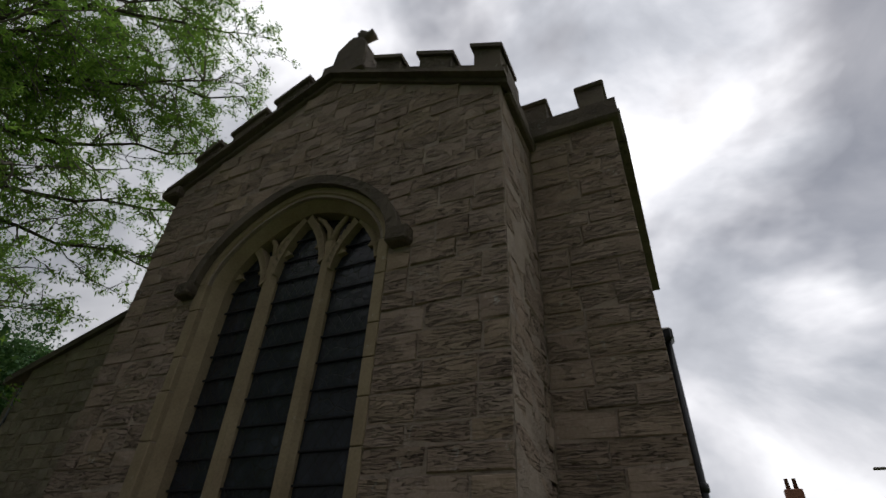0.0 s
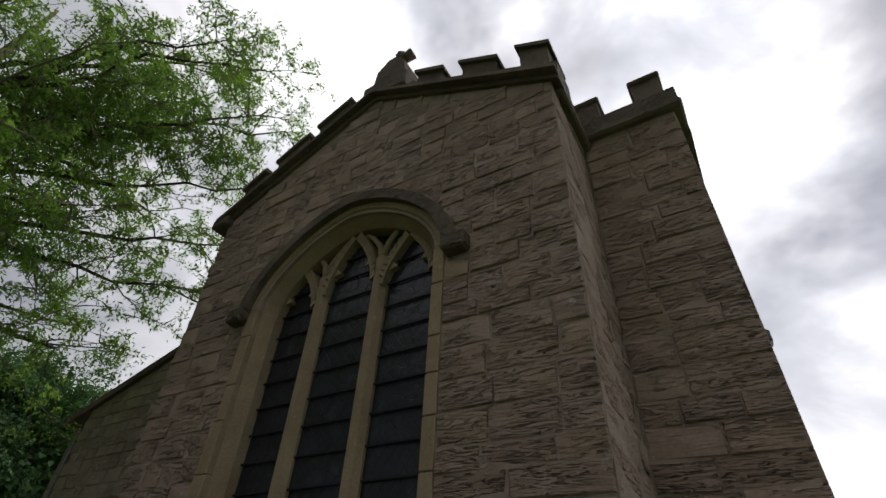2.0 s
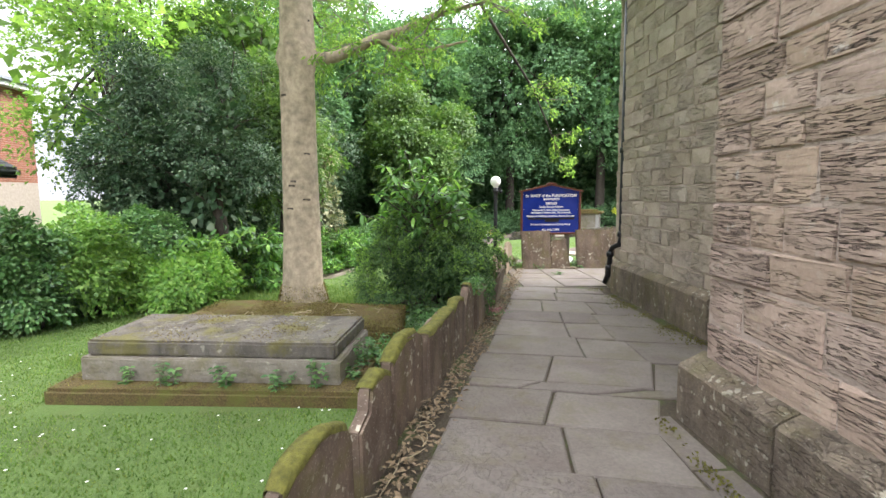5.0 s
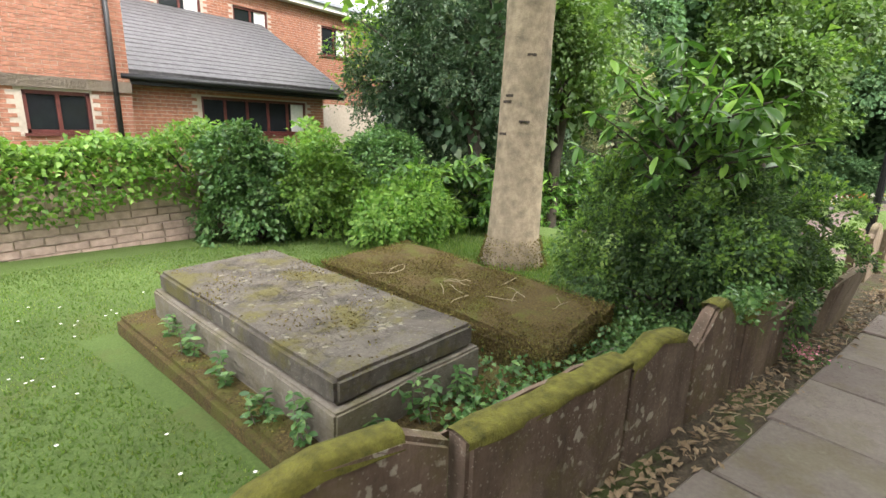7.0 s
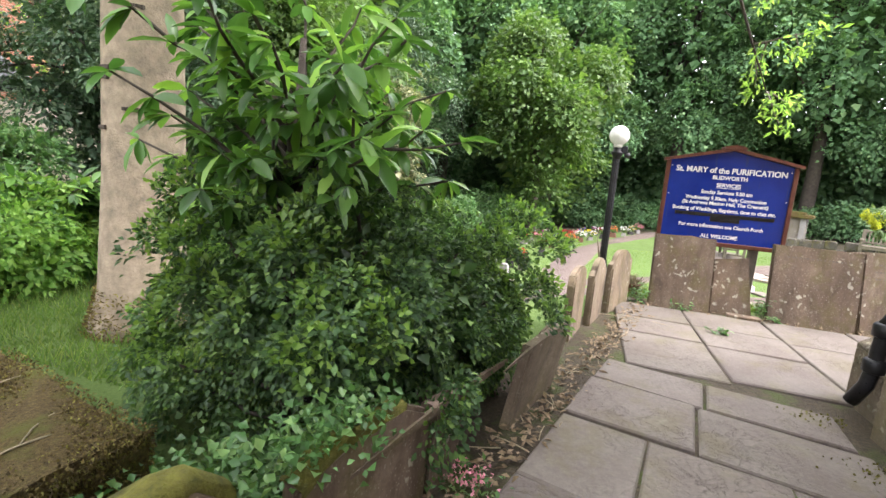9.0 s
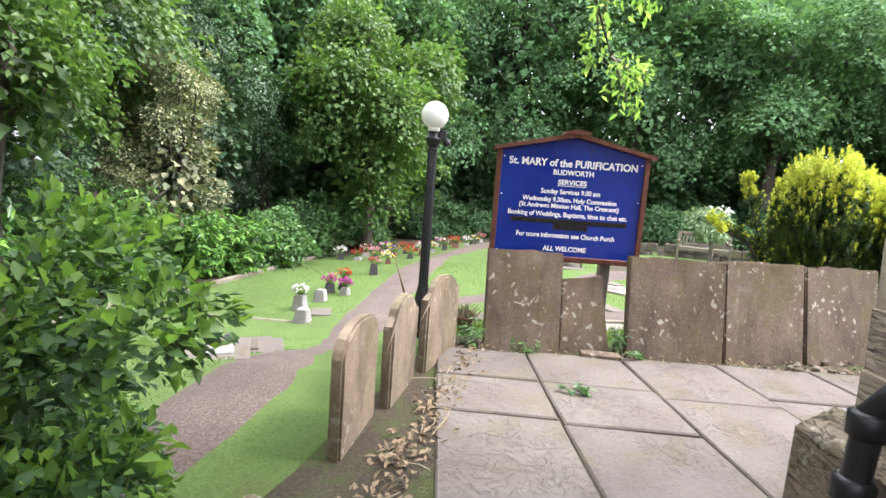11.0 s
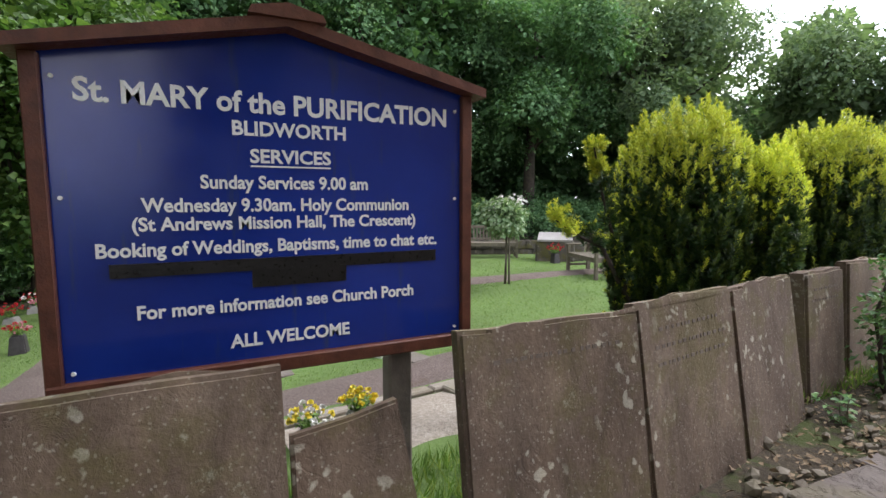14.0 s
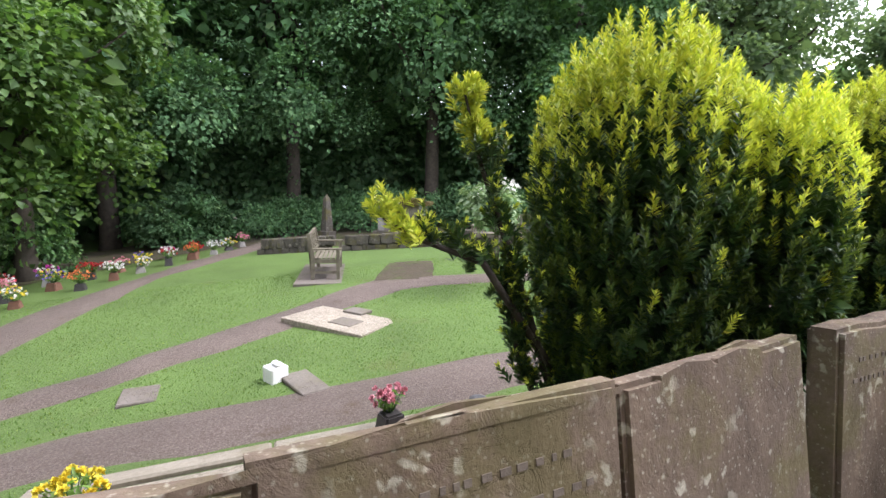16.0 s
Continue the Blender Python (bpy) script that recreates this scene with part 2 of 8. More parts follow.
def plain(name, col, rough=0.5, metal=0.0, vary=0.2, scale=9.0, relief=0.002):
    m, nt, bs = mat_base(name, rough)
    vec = place(nt)
    n = noise_tex(nt, vec, scale, 6, 0.65)
    dark = tuple(c * (1 - vary) for c in col)
    lite = tuple(min(1.0, c * (1 + vary)) for c in col)
    nt.links.new(ramp(nt, n, [(0.3, dark), (0.7, lite)]), bs.inputs["Base Color"])
    nt.links.new(ramp(nt, noise_tex(nt, vec, scale * 4, 4), grey((0.3, max(0.02, rough - 0.12)), (0.7, min(1.0, rough + 0.1)))), bs.inputs["Roughness"])
    bs.inputs["Metallic"].default_value = metal
    bump(nt, bs, noise_tex(nt, vec, scale * 6, 4), relief, 0.5)
    return m


def leafy(name, palette, gloss=0.45, through=0.35, island=True):
    """Thin leaves: coloured leaf by leaf, some light passes through."""
    m = bpy.data.materials.new(name)
    m.use_nodes = True
    nt = m.node_tree
    nt.nodes.clear()
    out = nt.nodes.new("ShaderNodeOutputMaterial")
    bs = nt.nodes.new("ShaderNodeBsdfPrincipled")
    bs.inputs["Roughness"].default_value = gloss
    bs.inputs["Specular IOR Level"].default_value = 0.35
    tr = nt.nodes.new("ShaderNodeBsdfTranslucent")
    mx = nt.nodes.new("ShaderNodeMixShader")
    mx.inputs[0].default_value = through
    col = ramp(nt, rnd(nt, "island" if island else "object"), palette)
    vec = place(nt)
    col = mix(nt, 0.6, col, ramp(nt, noise_tex(nt, vec, 0.9, 3), grey((0.35, 0.6), (0.65, 1.3))), "MULTIPLY")
    nt.links.new(col, bs.inputs["Base Color"])
    nt.links.new(mix(nt, 1.0, col, (1.4, 1.5, 0.75), "MULTIPLY"), tr.inputs[0])
    nt.links.new(bs.outputs[0], mx.inputs[1])
    nt.links.new(tr.outputs[0], mx.inputs[2])
    nt.links.new(mx.outputs[0], out.inputs[0])
    return m


M_LEAF_WOOD = leafy("dark_woodland_leaf", [(0.0, (0.053, 0.114, 0.046)), (0.5, (0.088, 0.176, 0.074)), (0.85, (0.124, 0.237, 0.101)), (1.0, (0.194, 0.299, 0.131))], 0.8, 0.3)
# distance haze is put into this leaf colour: lighter and greyer than the near wood
M_LEAF_FAR = leafy("hazed_far_leaf", [(0.0, (0.10, 0.155, 0.085)), (0.5, (0.15, 0.215, 0.125)), (1.0, (0.22, 0.29, 0.17))], 0.8, 0.4)
M_LEAF_MAPLE = leafy("light_maple_leaf", [(0.0, (0.045, 0.094, 0.022)), (0.5, (0.076, 0.141, 0.036)), (1.0, (0.126, 0.197, 0.053))], 0.5, 0.4)
M_LEAF_ASH = leafy("spring_ash_leaf", [(0.0, (0.099, 0.182, 0.045)), (0.5, (0.152, 0.258, 0.069)), (1.0, (0.243, 0.348, 0.107))], 0.5, 0.72)
M_LEAF_HOLLY = leafy("holly_leaf", [(0.0, (0.030, 0.068, 0.030)), (0.55, (0.053, 0.105, 0.048)), (0.9, (0.105, 0.158, 0.090)), (1.0, (0.20, 0.25, 0.15))], 0.5, 0.2)
M_LEAF_VARI = leafy("cream_edged_holly_leaf", [(0.0, (0.060, 0.090, 0.042)), (0.4, (0.144, 0.168, 0.084)), (1.0, (0.408, 0.396, 0.228))], 0.55, 0.2)
M_LEAF_LAUREL = leafy("laurel_leaf", [(0.0, (0.040, 0.103, 0.024)), (0.5, (0.076, 0.172, 0.039)), (0.8, (0.137, 0.275, 0.055)), (1.0, (0.260, 0.440, 0.083))], 0.32, 0.35)
M_LEAF_BOX = leafy("small_shrub_leaf", [(0.0, (0.025, 0.060, 0.019)), (0.5, (0.051, 0.106, 0.031)), (0.8, (0.081, 0.159, 0.041)), (1.0, (0.151, 0.250, 0.060))], 0.55, 0.3)
M_LEAF_BOX_TIP = leafy("fresh_shrub_leaf", [(0.0, (0.102, 0.194, 0.041)), (1.0, (0.184, 0.296, 0.061))], 0.4, 0.4)
M_LEAF_IVY = leafy("ivy_leaf", [(0.0, (0.044, 0.106, 0.032)), (0.6, (0.083, 0.180, 0.053)), (1.0, (0.166, 0.270, 0.090))], 0.35, 0.25)
M_LEAF_CREEPER = leafy("creeper_leaf", [(0.0, (0.084, 0.182, 0.035)), (0.5, (0.140, 0.266, 0.049)), (1.0, (0.238, 0.378, 0.084))], 0.45, 0.4)
M_LEAF_PALE = leafy("pale_felted_leaf", [(0.0, (0.10, 0.17, 0.07)), (0.6, (0.17, 0.25, 0.12)), (1.0, (0.30, 0.37, 0.24))], 0.6, 0.3)
M_YEW = leafy("yew_needle", [(0.0, (0.017, 0.042, 0.014)), (0.6, (0.042, 0.091, 0.025)), (1.0, (0.070, 0.126, 0.031))], 0.5, 0.15)
M_YEW_MID = leafy("green_yew_shoot", [(0.0, (0.050, 0.086, 0.016)), (0.5, (0.086, 0.130, 0.022)), (1.0, (0.137, 0.180, 0.029))], 0.5, 0.25)
M_YEW_TIP = leafy("golden_yew_tip", [(0.0, (0.29, 0.36, 0.048)), (0.5, (0.49, 0.53, 0.06)), (1.0, (0.68, 0.66, 0.09))], 0.5, 0.3)
M_GRASS_BLADE = leafy("grass_blade", [(0.0, (0.067, 0.124, 0.029)), (0.6, (0.105, 0.178, 0.040)), (1.0, (0.190, 0.230, 0.078))], 0.6, 0.6)
M_MOSS = plain("green_moss", (0.098, 0.094, 0.017), 0.95, 0, 0.55, 22, 0.02)
M_PETAL = {k: plain(k + "_petal", c, 0.6, 0, 0.25, 60, 0.004) for k, c in (("red", (0.45, 0.02, 0.03)), ("pink", (0.62, 0.25, 0.30)), ("magenta", (0.45, 0.05, 0.30)), ("white", (0.75, 0.73, 0.68)), ("yellow", (0.75, 0.60, 0.05)), ("orange", (0.62, 0.2, 0.06)), ("violet", (0.18, 0.12, 0.42)))}
M_BARK = plain("smooth_ash_bark", (0.245, 0.20, 0.138), 0.9, 0, 0.42, 9, 0.02)
M_BARK_DARK = plain("dark_bark", (0.055, 0.045, 0.035), 0.95, 0, 0.4, 9, 0.02)
M_TWIG = plain("grey_twig", (0.16, 0.14, 0.11), 0.9, 0, 0.3, 12, 0.004)
M_IRON = plain("black_painted_iron", (0.014, 0.014, 0.015), 0.38, 0.0, 0.4, 20, 0.002)
M_LEAD = plain("lead_bar", (0.02, 0.02, 0.024), 0.6, 0.3, 0.3, 20, 0.001)
M_GLOBE = plain("opal_globe", (0.80, 0.79, 0.75), 0.22, 0, 0.05, 5, 0.0005)
M_SIGN_WOOD = plain("red_brown_stained_wood", (0.10, 0.034, 0.019), 0.5, 0, 0.35, 14, 0.004)
M_LETTER = plain("white_letter", (0.78, 0.78, 0.76), 0.5, 0, 0.06, 40, 0.0005)
M_TAPE = plain("black_tape", (0.012, 0.011, 0.010), 0.35, 0, 0.4, 16, 0.004)
M_POST = plain("weathered_post", (0.15, 0.125, 0.10), 0.85, 0, 0.3, 10, 0.006)
M_BENCH = plain("grey_teak", (0.13, 0.112, 0.08), 0.8, 0, 0.3, 12, 0.006)
M_BRICK = plain("red_house_brick", (0.30, 0.135, 0.088), 0.85, 0, 0.35, 11, 0.006)
M_BRICK_OLD = plain("limewashed_old_brick", (0.40, 0.30, 0.25), 0.9, 0, 0.3, 9, 0.008)
M_SLATE = plain("grey_roof_slate", (0.075, 0.072, 0.075), 0.6, 0, 0.35, 8, 0.004)
M_ROOF_PALE = plain("pale_wet_slate", (0.28, 0.30, 0.33), 0.4, 0, 0.2, 6, 0.003)
M_WHITE = plain("white_paint", (0.76, 0.76, 0.74), 0.5, 0, 0.08, 8, 0.001)
M_WOOD_DARK = plain("dark_red_window_wood", (0.10, 0.03, 0.025), 0.5, 0, 0.3, 12, 0.002)
M_CURTAIN = plain("net_curtain", (0.55, 0.55, 0.53), 0.9, 0, 0.15, 14, 0.004)
M_POT = plain("dark_flower_pot", (0.045, 0.04, 0.04), 0.55, 0, 0.3, 20, 0.001)
M_TERRA = plain("weathered_terracotta", (0.15, 0.075, 0.05), 0.8, 0, 0.25, 15, 0.002)
M_DEAD = plain("dead_leaf", (0.180, 0.132, 0.078), 0.85, 0, 0.4, 30, 0.002)
M_STRAW = plain("dry_stalk", (0.288, 0.240, 0.152), 0.85, 0, 0.3, 30, 0.002)


def make_glass(name, col, rough=0.12):
    m, nt, bs = mat_base(name, rough)
    vec = place(nt, per_object=True)
    v = nt.nodes.new("ShaderNodeTexVoronoi")
    v.feature = "DISTANCE_TO_EDGE"
    v.inputs["Scale"].default_value = 7.0
    nt.links.new(place(nt), v.inputs["Vector"])
    crazy = ramp(nt, v.outputs["Distance"], grey((0.015, 0), (0.04, 1)))
    # diamond quarries in some panes, irregular pieces in the others
    sep = nt.nodes.new("ShaderNodeSeparateXYZ")
    nt.links.new(place(nt, (8.6, 1, 6.4)), sep.inputs[0])
    quarry = None
    for op in ("ADD", "SUBTRACT"):
        a = nt.nodes.new("ShaderNodeMath")
        a.operation = op
        nt.links.new(sep.outputs[0], a.inputs[0])
        nt.links.new(sep.outputs[2], a.inputs[1])
        p = nt.nodes.new("ShaderNodeMath")
        p.operation = "PINGPONG"
        p.inputs[1].default_value = 0.5
        nt.links.new(a.outputs[0], p.inputs[0])
        line = ramp(nt, p.outputs[0], grey((0.02, 0), (0.05, 1)))
        quarry = line if quarry is None else mix(nt, 1.0, quarry, line, "MULTIPLY")
    lead = mix(nt, ramp(nt, rnd(nt), grey((0.44, 0), (0.46, 1))), crazy, quarry)
    tone = ramp(nt, noise_tex(nt, vec, 5, 4), [(0.3, tuple(c * 0.6 for c in col)), (0.6, col), (0.8, tuple(c * 2.2 for c in col))])
    nt.links.new(mix(nt, lead, (0.018, 0.018, 0.02), tone), bs.inputs["Base Color"])
    bs.inputs["Specular IOR Level"].default_value = 0.42
    n1 = bump(nt, bs, lead, 0.003, 0.4)
    bump(nt, bs, noise_tex(nt, vec, 9, 3), 0.012, 0.8, n1)
    return m


M_LEADED = make_glass("dusty_leaded_glass", (0.022, 0.026, 0.036), 0.24)
M_PANE = plain("dark_window_glass", (0.015, 0.017, 0.02), 0.06, 0, 0.2, 3, 0.0005)


def make_sign_blue():
    m, nt, bs = mat_base("glossy_navy_board", 0.16)
    vec = place(nt)
    n = noise_tex(nt, vec, 1.8, 5)
    col = ramp(nt, n, [(0.3, (0.007, 0.019, 0.16)), (0.7, (0.012, 0.034, 0.25))])
    st = noise_tex(nt, place(nt, (1, 9, 1.2)), 2.0, 6)
    low = ramp(nt, st, grey((0.60, 0), (0.72, 0.4)))
    nt.links.new(mix(nt, low, col, (0.045, 0.06, 0.035)), bs.inputs["Base Color"])
    nt.links.new(ramp(nt, noise_tex(nt, vec, 5, 5), grey((0.3, 0.10), (0.7, 0.26))), bs.inputs["Roughness"])
    bs.inputs["Specular IOR Level"].default_value = 0.5
    return m


M_BLUE = make_sign_blue()


def make_ground(name, palette, scale_big, scale_fine, relief, palette2=None, patch=(0.5, 0.65)):
    m, nt, bs = mat_base(name, 0.95)
    vec = place(nt)
    fine = noise_tex(nt, vec, scale_fine, 6, 0.75)
    big = noise_tex(nt, vec, scale_big, 6, 0.6)
    col = ramp(nt, fine, palette)
    col = mix(nt, 0.5, col, ramp(nt, big, grey((0.3, 0.6), (0.7, 1.3))), "MULTIPLY")
    if palette2:
        col = mix(nt, ramp(nt, noise_tex(nt, vec, scale_big * 1.7, 7, 0.7), grey((patch[0], 0), (patch[1], 1))), col, palette2)
    nt.links.new(col, bs.inputs["Base Color"])
    bump(nt, bs, fine, relief, 1.0)
    return m


M_LAWN = make_ground("mown_grass", [(0.25, (0.055, 0.096, 0.023)), (0.5, (0.093, 0.148, 0.035)), (0.75, (0.139, 0.200, 0.055))], 0.8, 55, 0.02, (0.100, 0.111, 0.033), (0.58, 0.8))
M_EARTH = make_ground("dark_leaf_litter", [(0.3, (0.035, 0.028, 0.018)), (0.55, (0.07, 0.055, 0.035)), (0.8, (0.16, 0.12, 0.075))], 1.5, 45, 0.02, (0.06, 0.075, 0.02), (0.5, 0.6))
M_GRAVEL = make_ground("pinkish_gravel", [(0.25, (0.054, 0.040, 0.032)), (0.5, (0.124, 0.094, 0.079)), (0.75, (0.248, 0.206, 0.173))], 1.0, 60, 0.02, (0.071, 0.048, 0.027), (0.6, 0.75))
M_GRAVEL_PALE = make_ground("cream_pebbles", [(0.25, (0.160, 0.128, 0.096)), (0.5, (0.336, 0.288, 0.224)), (0.75, (0.496, 0.440, 0.368))], 1.2, 34, 0.03)
M_TOMB_MOSS = make_ground("brown_moss_carpet", [(0.3, (0.042, 0.031, 0.013)), (0.5, (0.119, 0.084, 0.031)), (0.75, (0.238, 0.182, 0.063))], 2.2, 70, 0.03, (0.119, 0.119, 0.025), (0.48, 0.62))
M_MOSS_TUFT = leafy("moss_tuft", [(0.0, (0.047, 0.036, 0.014)), (0.45, (0.115, 0.084, 0.027)), (0.8, (0.162, 0.128, 0.038)), (1.0, (0.216, 0.209, 0.047))], 0.9, 0.15)

# ---------------------------------------------------------------- building helpers
RNG = np.random.default_rng(7)
RND = random.Random(11)
GX, GZ = (-13.6, -9, -7, 0, 60), (0.0, 0.03, 0.11, 0.25, 0.3)


def ground_np(x, y):
    """Level of the ground: a gentle rise along the path, and the memorial garden below the row of slabs."""
    x, y = np.asarray(x, float), np.asarray(y, float)
    low = np.clip(-0.4 + 0.07 * (y - 5), -0.8, -0.05)
    start = np.interp(y, (2.3, 3.4), (-13.2, -14.5))
    k = np.clip((start - x) / 3.0, 0, 1)
    k = k * k * (3 - 2 * k)
    return np.interp(x, GX, GZ) + low * k - 0.012 * np.clip(-20 - x, 0, 40)


def ground_z(x, y=0.0):
    return float(ground_np(x, y))


def thing(name, label, category, at=(0, 0, 0), turn=0.0, group=""):
    e = new(name)
    e.empty_display_size = 0.2
    e.matrix_world = pose(at[0], at[1], at[2], 0, 0, turn)
    return tagged(e, label, category, group)


def part(name, bm, material, parent, label="", smooth=False):
    me = bpy.data.meshes.new(name)
    if smooth:
        for f in bm.faces:
            f.smooth = True
    bm.to_mesh(me)
    bm.free()
    me.materials.append(material)
    ob = new(name, me)
    if parent is not None:
        ob.parent = parent
    if label:
        ob["label"] = label
    return ob


def mesh_part(name, verts, faces, material, parent, label=""):
    me = bpy.data.meshes.new(name)
    me.from_pydata([tuple(map(float, v)) for v in verts], [], [tuple(f) for f in faces])
    me.materials.append(material)
    ob = new(name, me)
    if parent is not None:
        ob.parent = parent
    if label:
        ob["label"] = label
    return ob


def box(bm, x0, x1, y0, y1, z0, z1, bevel=0.0):
    ret = bmesh.ops.create_cube(bm, size=1.0, matrix=Matrix.LocRotScale(((x0 + x1) / 2, (y0 + y1) / 2, (z0 + z1) / 2), None, (x1 - x0, y1 - y0, z1 - z0)))
    if bevel:
        edges = {e for v in ret["verts"] for e in v.link_edges}
        bmesh.ops.bevel(bm, geom=list(edges), offset=bevel, segments=1, affect="EDGES")
    return ret["verts"]


def new_box(*a, bevel=0.0, rough=0.0, cuts=0):
    bm = bmesh.new()
    box(bm, *a, bevel=bevel)
    if cuts:
        bmesh.ops.subdivide_edges(bm, edges=bm.edges[:], cuts=cuts, use_grid_fill=True)
    if rough:
        jitter(bm, rough)
    return bm


def jitter(bm, amp, freq=3.0, seed=0.0):
    for v in bm.verts:
        v.co += noise.noise_vector(v.co * freq + Vector((seed, seed * 1.7, 3.1))) * amp


def prism(bm, poly, y0, y1, axis="y"):
    """A polygon of (a, b) pushed from y0 to y1: a, b are x, z for axis y; y, z for axis x; x, y for axis z."""
    def at(a, b, d):
        return {"y": (a, d, b), "x": (d, a, b), "z": (a, b, d)}[axis]
    v0 = [bm.verts.new(at(a, b, y0)) for a, b in poly]
    v1 = [bm.verts.new(at(a, b, y1)) for a, b in poly]
    n = len(poly)
    caps = [bm.faces.new(v0), bm.faces.new(v1[::-1])]
    for i in range(n):
        bm.faces.new((v0[i], v0[(i + 1) % n], v1[(i + 1) % n], v1[i]))
    bmesh.ops.triangulate(bm, faces=[f for f in caps if len(f.verts) > 4])
    bmesh.ops.recalc_face_normals(bm, faces=bm.faces[:])
    return v0 + v1


def tube(bm, pts, radii, n=8, cap=True):
    pts = [Vector(p) for p in pts]
    rings = []
    for i, p in enumerate(pts):
        d = (pts[min(i + 1, len(pts) - 1)] - pts[max(i - 1, 0)]).normalized()
        a = d.orthogonal().normalized() if abs(d.z) < 0.99 else Vector((1, 0, 0))
        if i and rings:
            a = (prev - d * prev.dot(d)).normalized()
        prev = a
        b = d.cross(a)
        rings.append([bm.verts.new(p + (a * math.cos(2 * math.pi * k / n) + b * math.sin(2 * math.pi * k / n)) * radii[i]) for k in range(n)])
    for r0, r1 in zip(rings, rings[1:]):
        for k in range(n):
            f = bm.faces.new((r0[k], r0[(k + 1) % n], r1[(k + 1) % n], r1[k]))
            f.smooth = True
    if cap:
        bm.faces.new(rings[0][::-1])
        bm.faces.new(rings[-1])


def lathe(bm, prof, n=20, at=(0, 0)):
    """A turned shape: (radius, height) from the foot upward."""
    rings = [[bm.verts.new((at[0] + r * math.cos(2 * math.pi * k / n), at[1] + r * math.sin(2 * math.pi * k / n), z)) for k in range(n)] for r, z in prof]
    for r0, r1 in zip(rings, rings[1:]):
        for k in range(n):
            f = bm.faces.new((r0[k], r0[(k + 1) % n], r1[(k + 1) % n], r1[k]))
            f.smooth = True
    bm.faces.new(rings[0][::-1])
    bm.faces.new(rings[-1])


def unit_rows(a):
    return a / np.maximum(np.linalg.norm(a, axis=1, keepdims=True), 1e-6)


def leaf_part(name, P, D, N, L, W, material, parent, label="", fold=0.25, wide=0.5):
    """Many thin folded leaves in one mesh: foot P, way D, upper side N, length L, width W."""
    P, D = np.asarray(P, float), unit_rows(np.asarray(D, float))
    n = len(P)
    L, W = np.broadcast_to(L, n).reshape(-1, 1), np.broadcast_to(W, n).reshape(-1, 1)
    S = unit_rows(np.cross(D, N) + 1e-5)
    U = np.cross(S, D)
    mid = P + D * L * wide
    V = np.empty((n, 4, 3))
    V[:, 0], V[:, 2] = P, P + D * L - U * L * 0.08
    V[:, 1] = mid + S * W * 0.5 + U * W * fold
    V[:, 3] = mid - S * W * 0.5 + U * W * fold
    me = bpy.data.meshes.new(name)
    me.vertices.add(4 * n)
    me.vertices.foreach_set("co", V.reshape(-1).astype(np.float32))
    base = (np.arange(n) * 4).reshape(-1, 1)
    idx = np.concatenate([base, base + 1, base + 2, base, base + 2, base + 3], axis=1).reshape(-1)
    me.loops.add(6 * n)
    me.loops.foreach_set("vertex_index", idx.astype(np.int32))
    me.polygons.add(2 * n)
    me.polygons.foreach_set("loop_start", (np.arange(2 * n) * 3).astype(np.int32))
    me.update(calc_edges=True)
    me.materials.append(material)
    ob = new(name, me)
    if parent is not None:
        ob.parent = parent
    if label:
        ob["label"] = label
    ob["kind"] = "stuff"
    return ob


def broad_leaves(name, P, D, N, L, W, material, parent, fold=0.2, bend=0.22):
    """Large leaves one by one: pointed oval blades with a folded midrib, arching over towards the tip."""
    P, D = np.asarray(P, float), unit_rows(np.asarray(D, float))
    n = len(P)
    L, W = np.broadcast_to(L, n).reshape(-1, 1), np.broadcast_to(W, n).reshape(-1, 1)
    S = unit_rows(np.cross(D, N) + 1e-5)
    U = np.cross(S, D)
    V = np.empty((n, 11, 3))
    for i, q in enumerate((0.0, 0.25, 0.6, 0.85, 1.0)):
        V[:, i] = P + D * L * q - U * L * bend * q * q
    for i, (q, w) in enumerate(((1, 0.40), (2, 0.5), (3, 0.30))):
        V[:, 5 + i] = V[:, q] + S * W * w + U * W * fold * w * 2
        V[:, 8 + i] = V[:, q] - S * W * w + U * W * fold * w * 2
    V = V.reshape(-1, 3)
    pat = np.array([(0, 1, 5), (1, 6, 5), (1, 2, 6), (2, 7, 6), (2, 3, 7), (3, 4, 7), (0, 8, 1), (1, 8, 9), (1, 9, 2), (2, 9, 10), (2, 10, 3), (3, 10, 4)])
    F = (pat[None] + (np.arange(n) * 11)[:, None, None]).reshape(-1)
    me = bpy.data.meshes.new(name)
    me.vertices.add(len(V))
    me.vertices.foreach_set("co", V.reshape(-1).astype(np.float32))
    me.loops.add(len(F))
    me.loops.foreach_set("vertex_index", F.astype(np.int32))
    me.polygons.add(len(F) // 3)
    me.polygons.foreach_set("loop_start", (np.arange(len(F) // 3) * 3).astype(np.int32))
    me.update(calc_edges=True)
    me.materials.append(material)
    ob = new(name, me)
    ob.parent = parent
    ob["kind"] = "stuff"
    return ob


def ball_ways(n, rng):
    return unit_rows(rng.normal(size=(n, 3)))


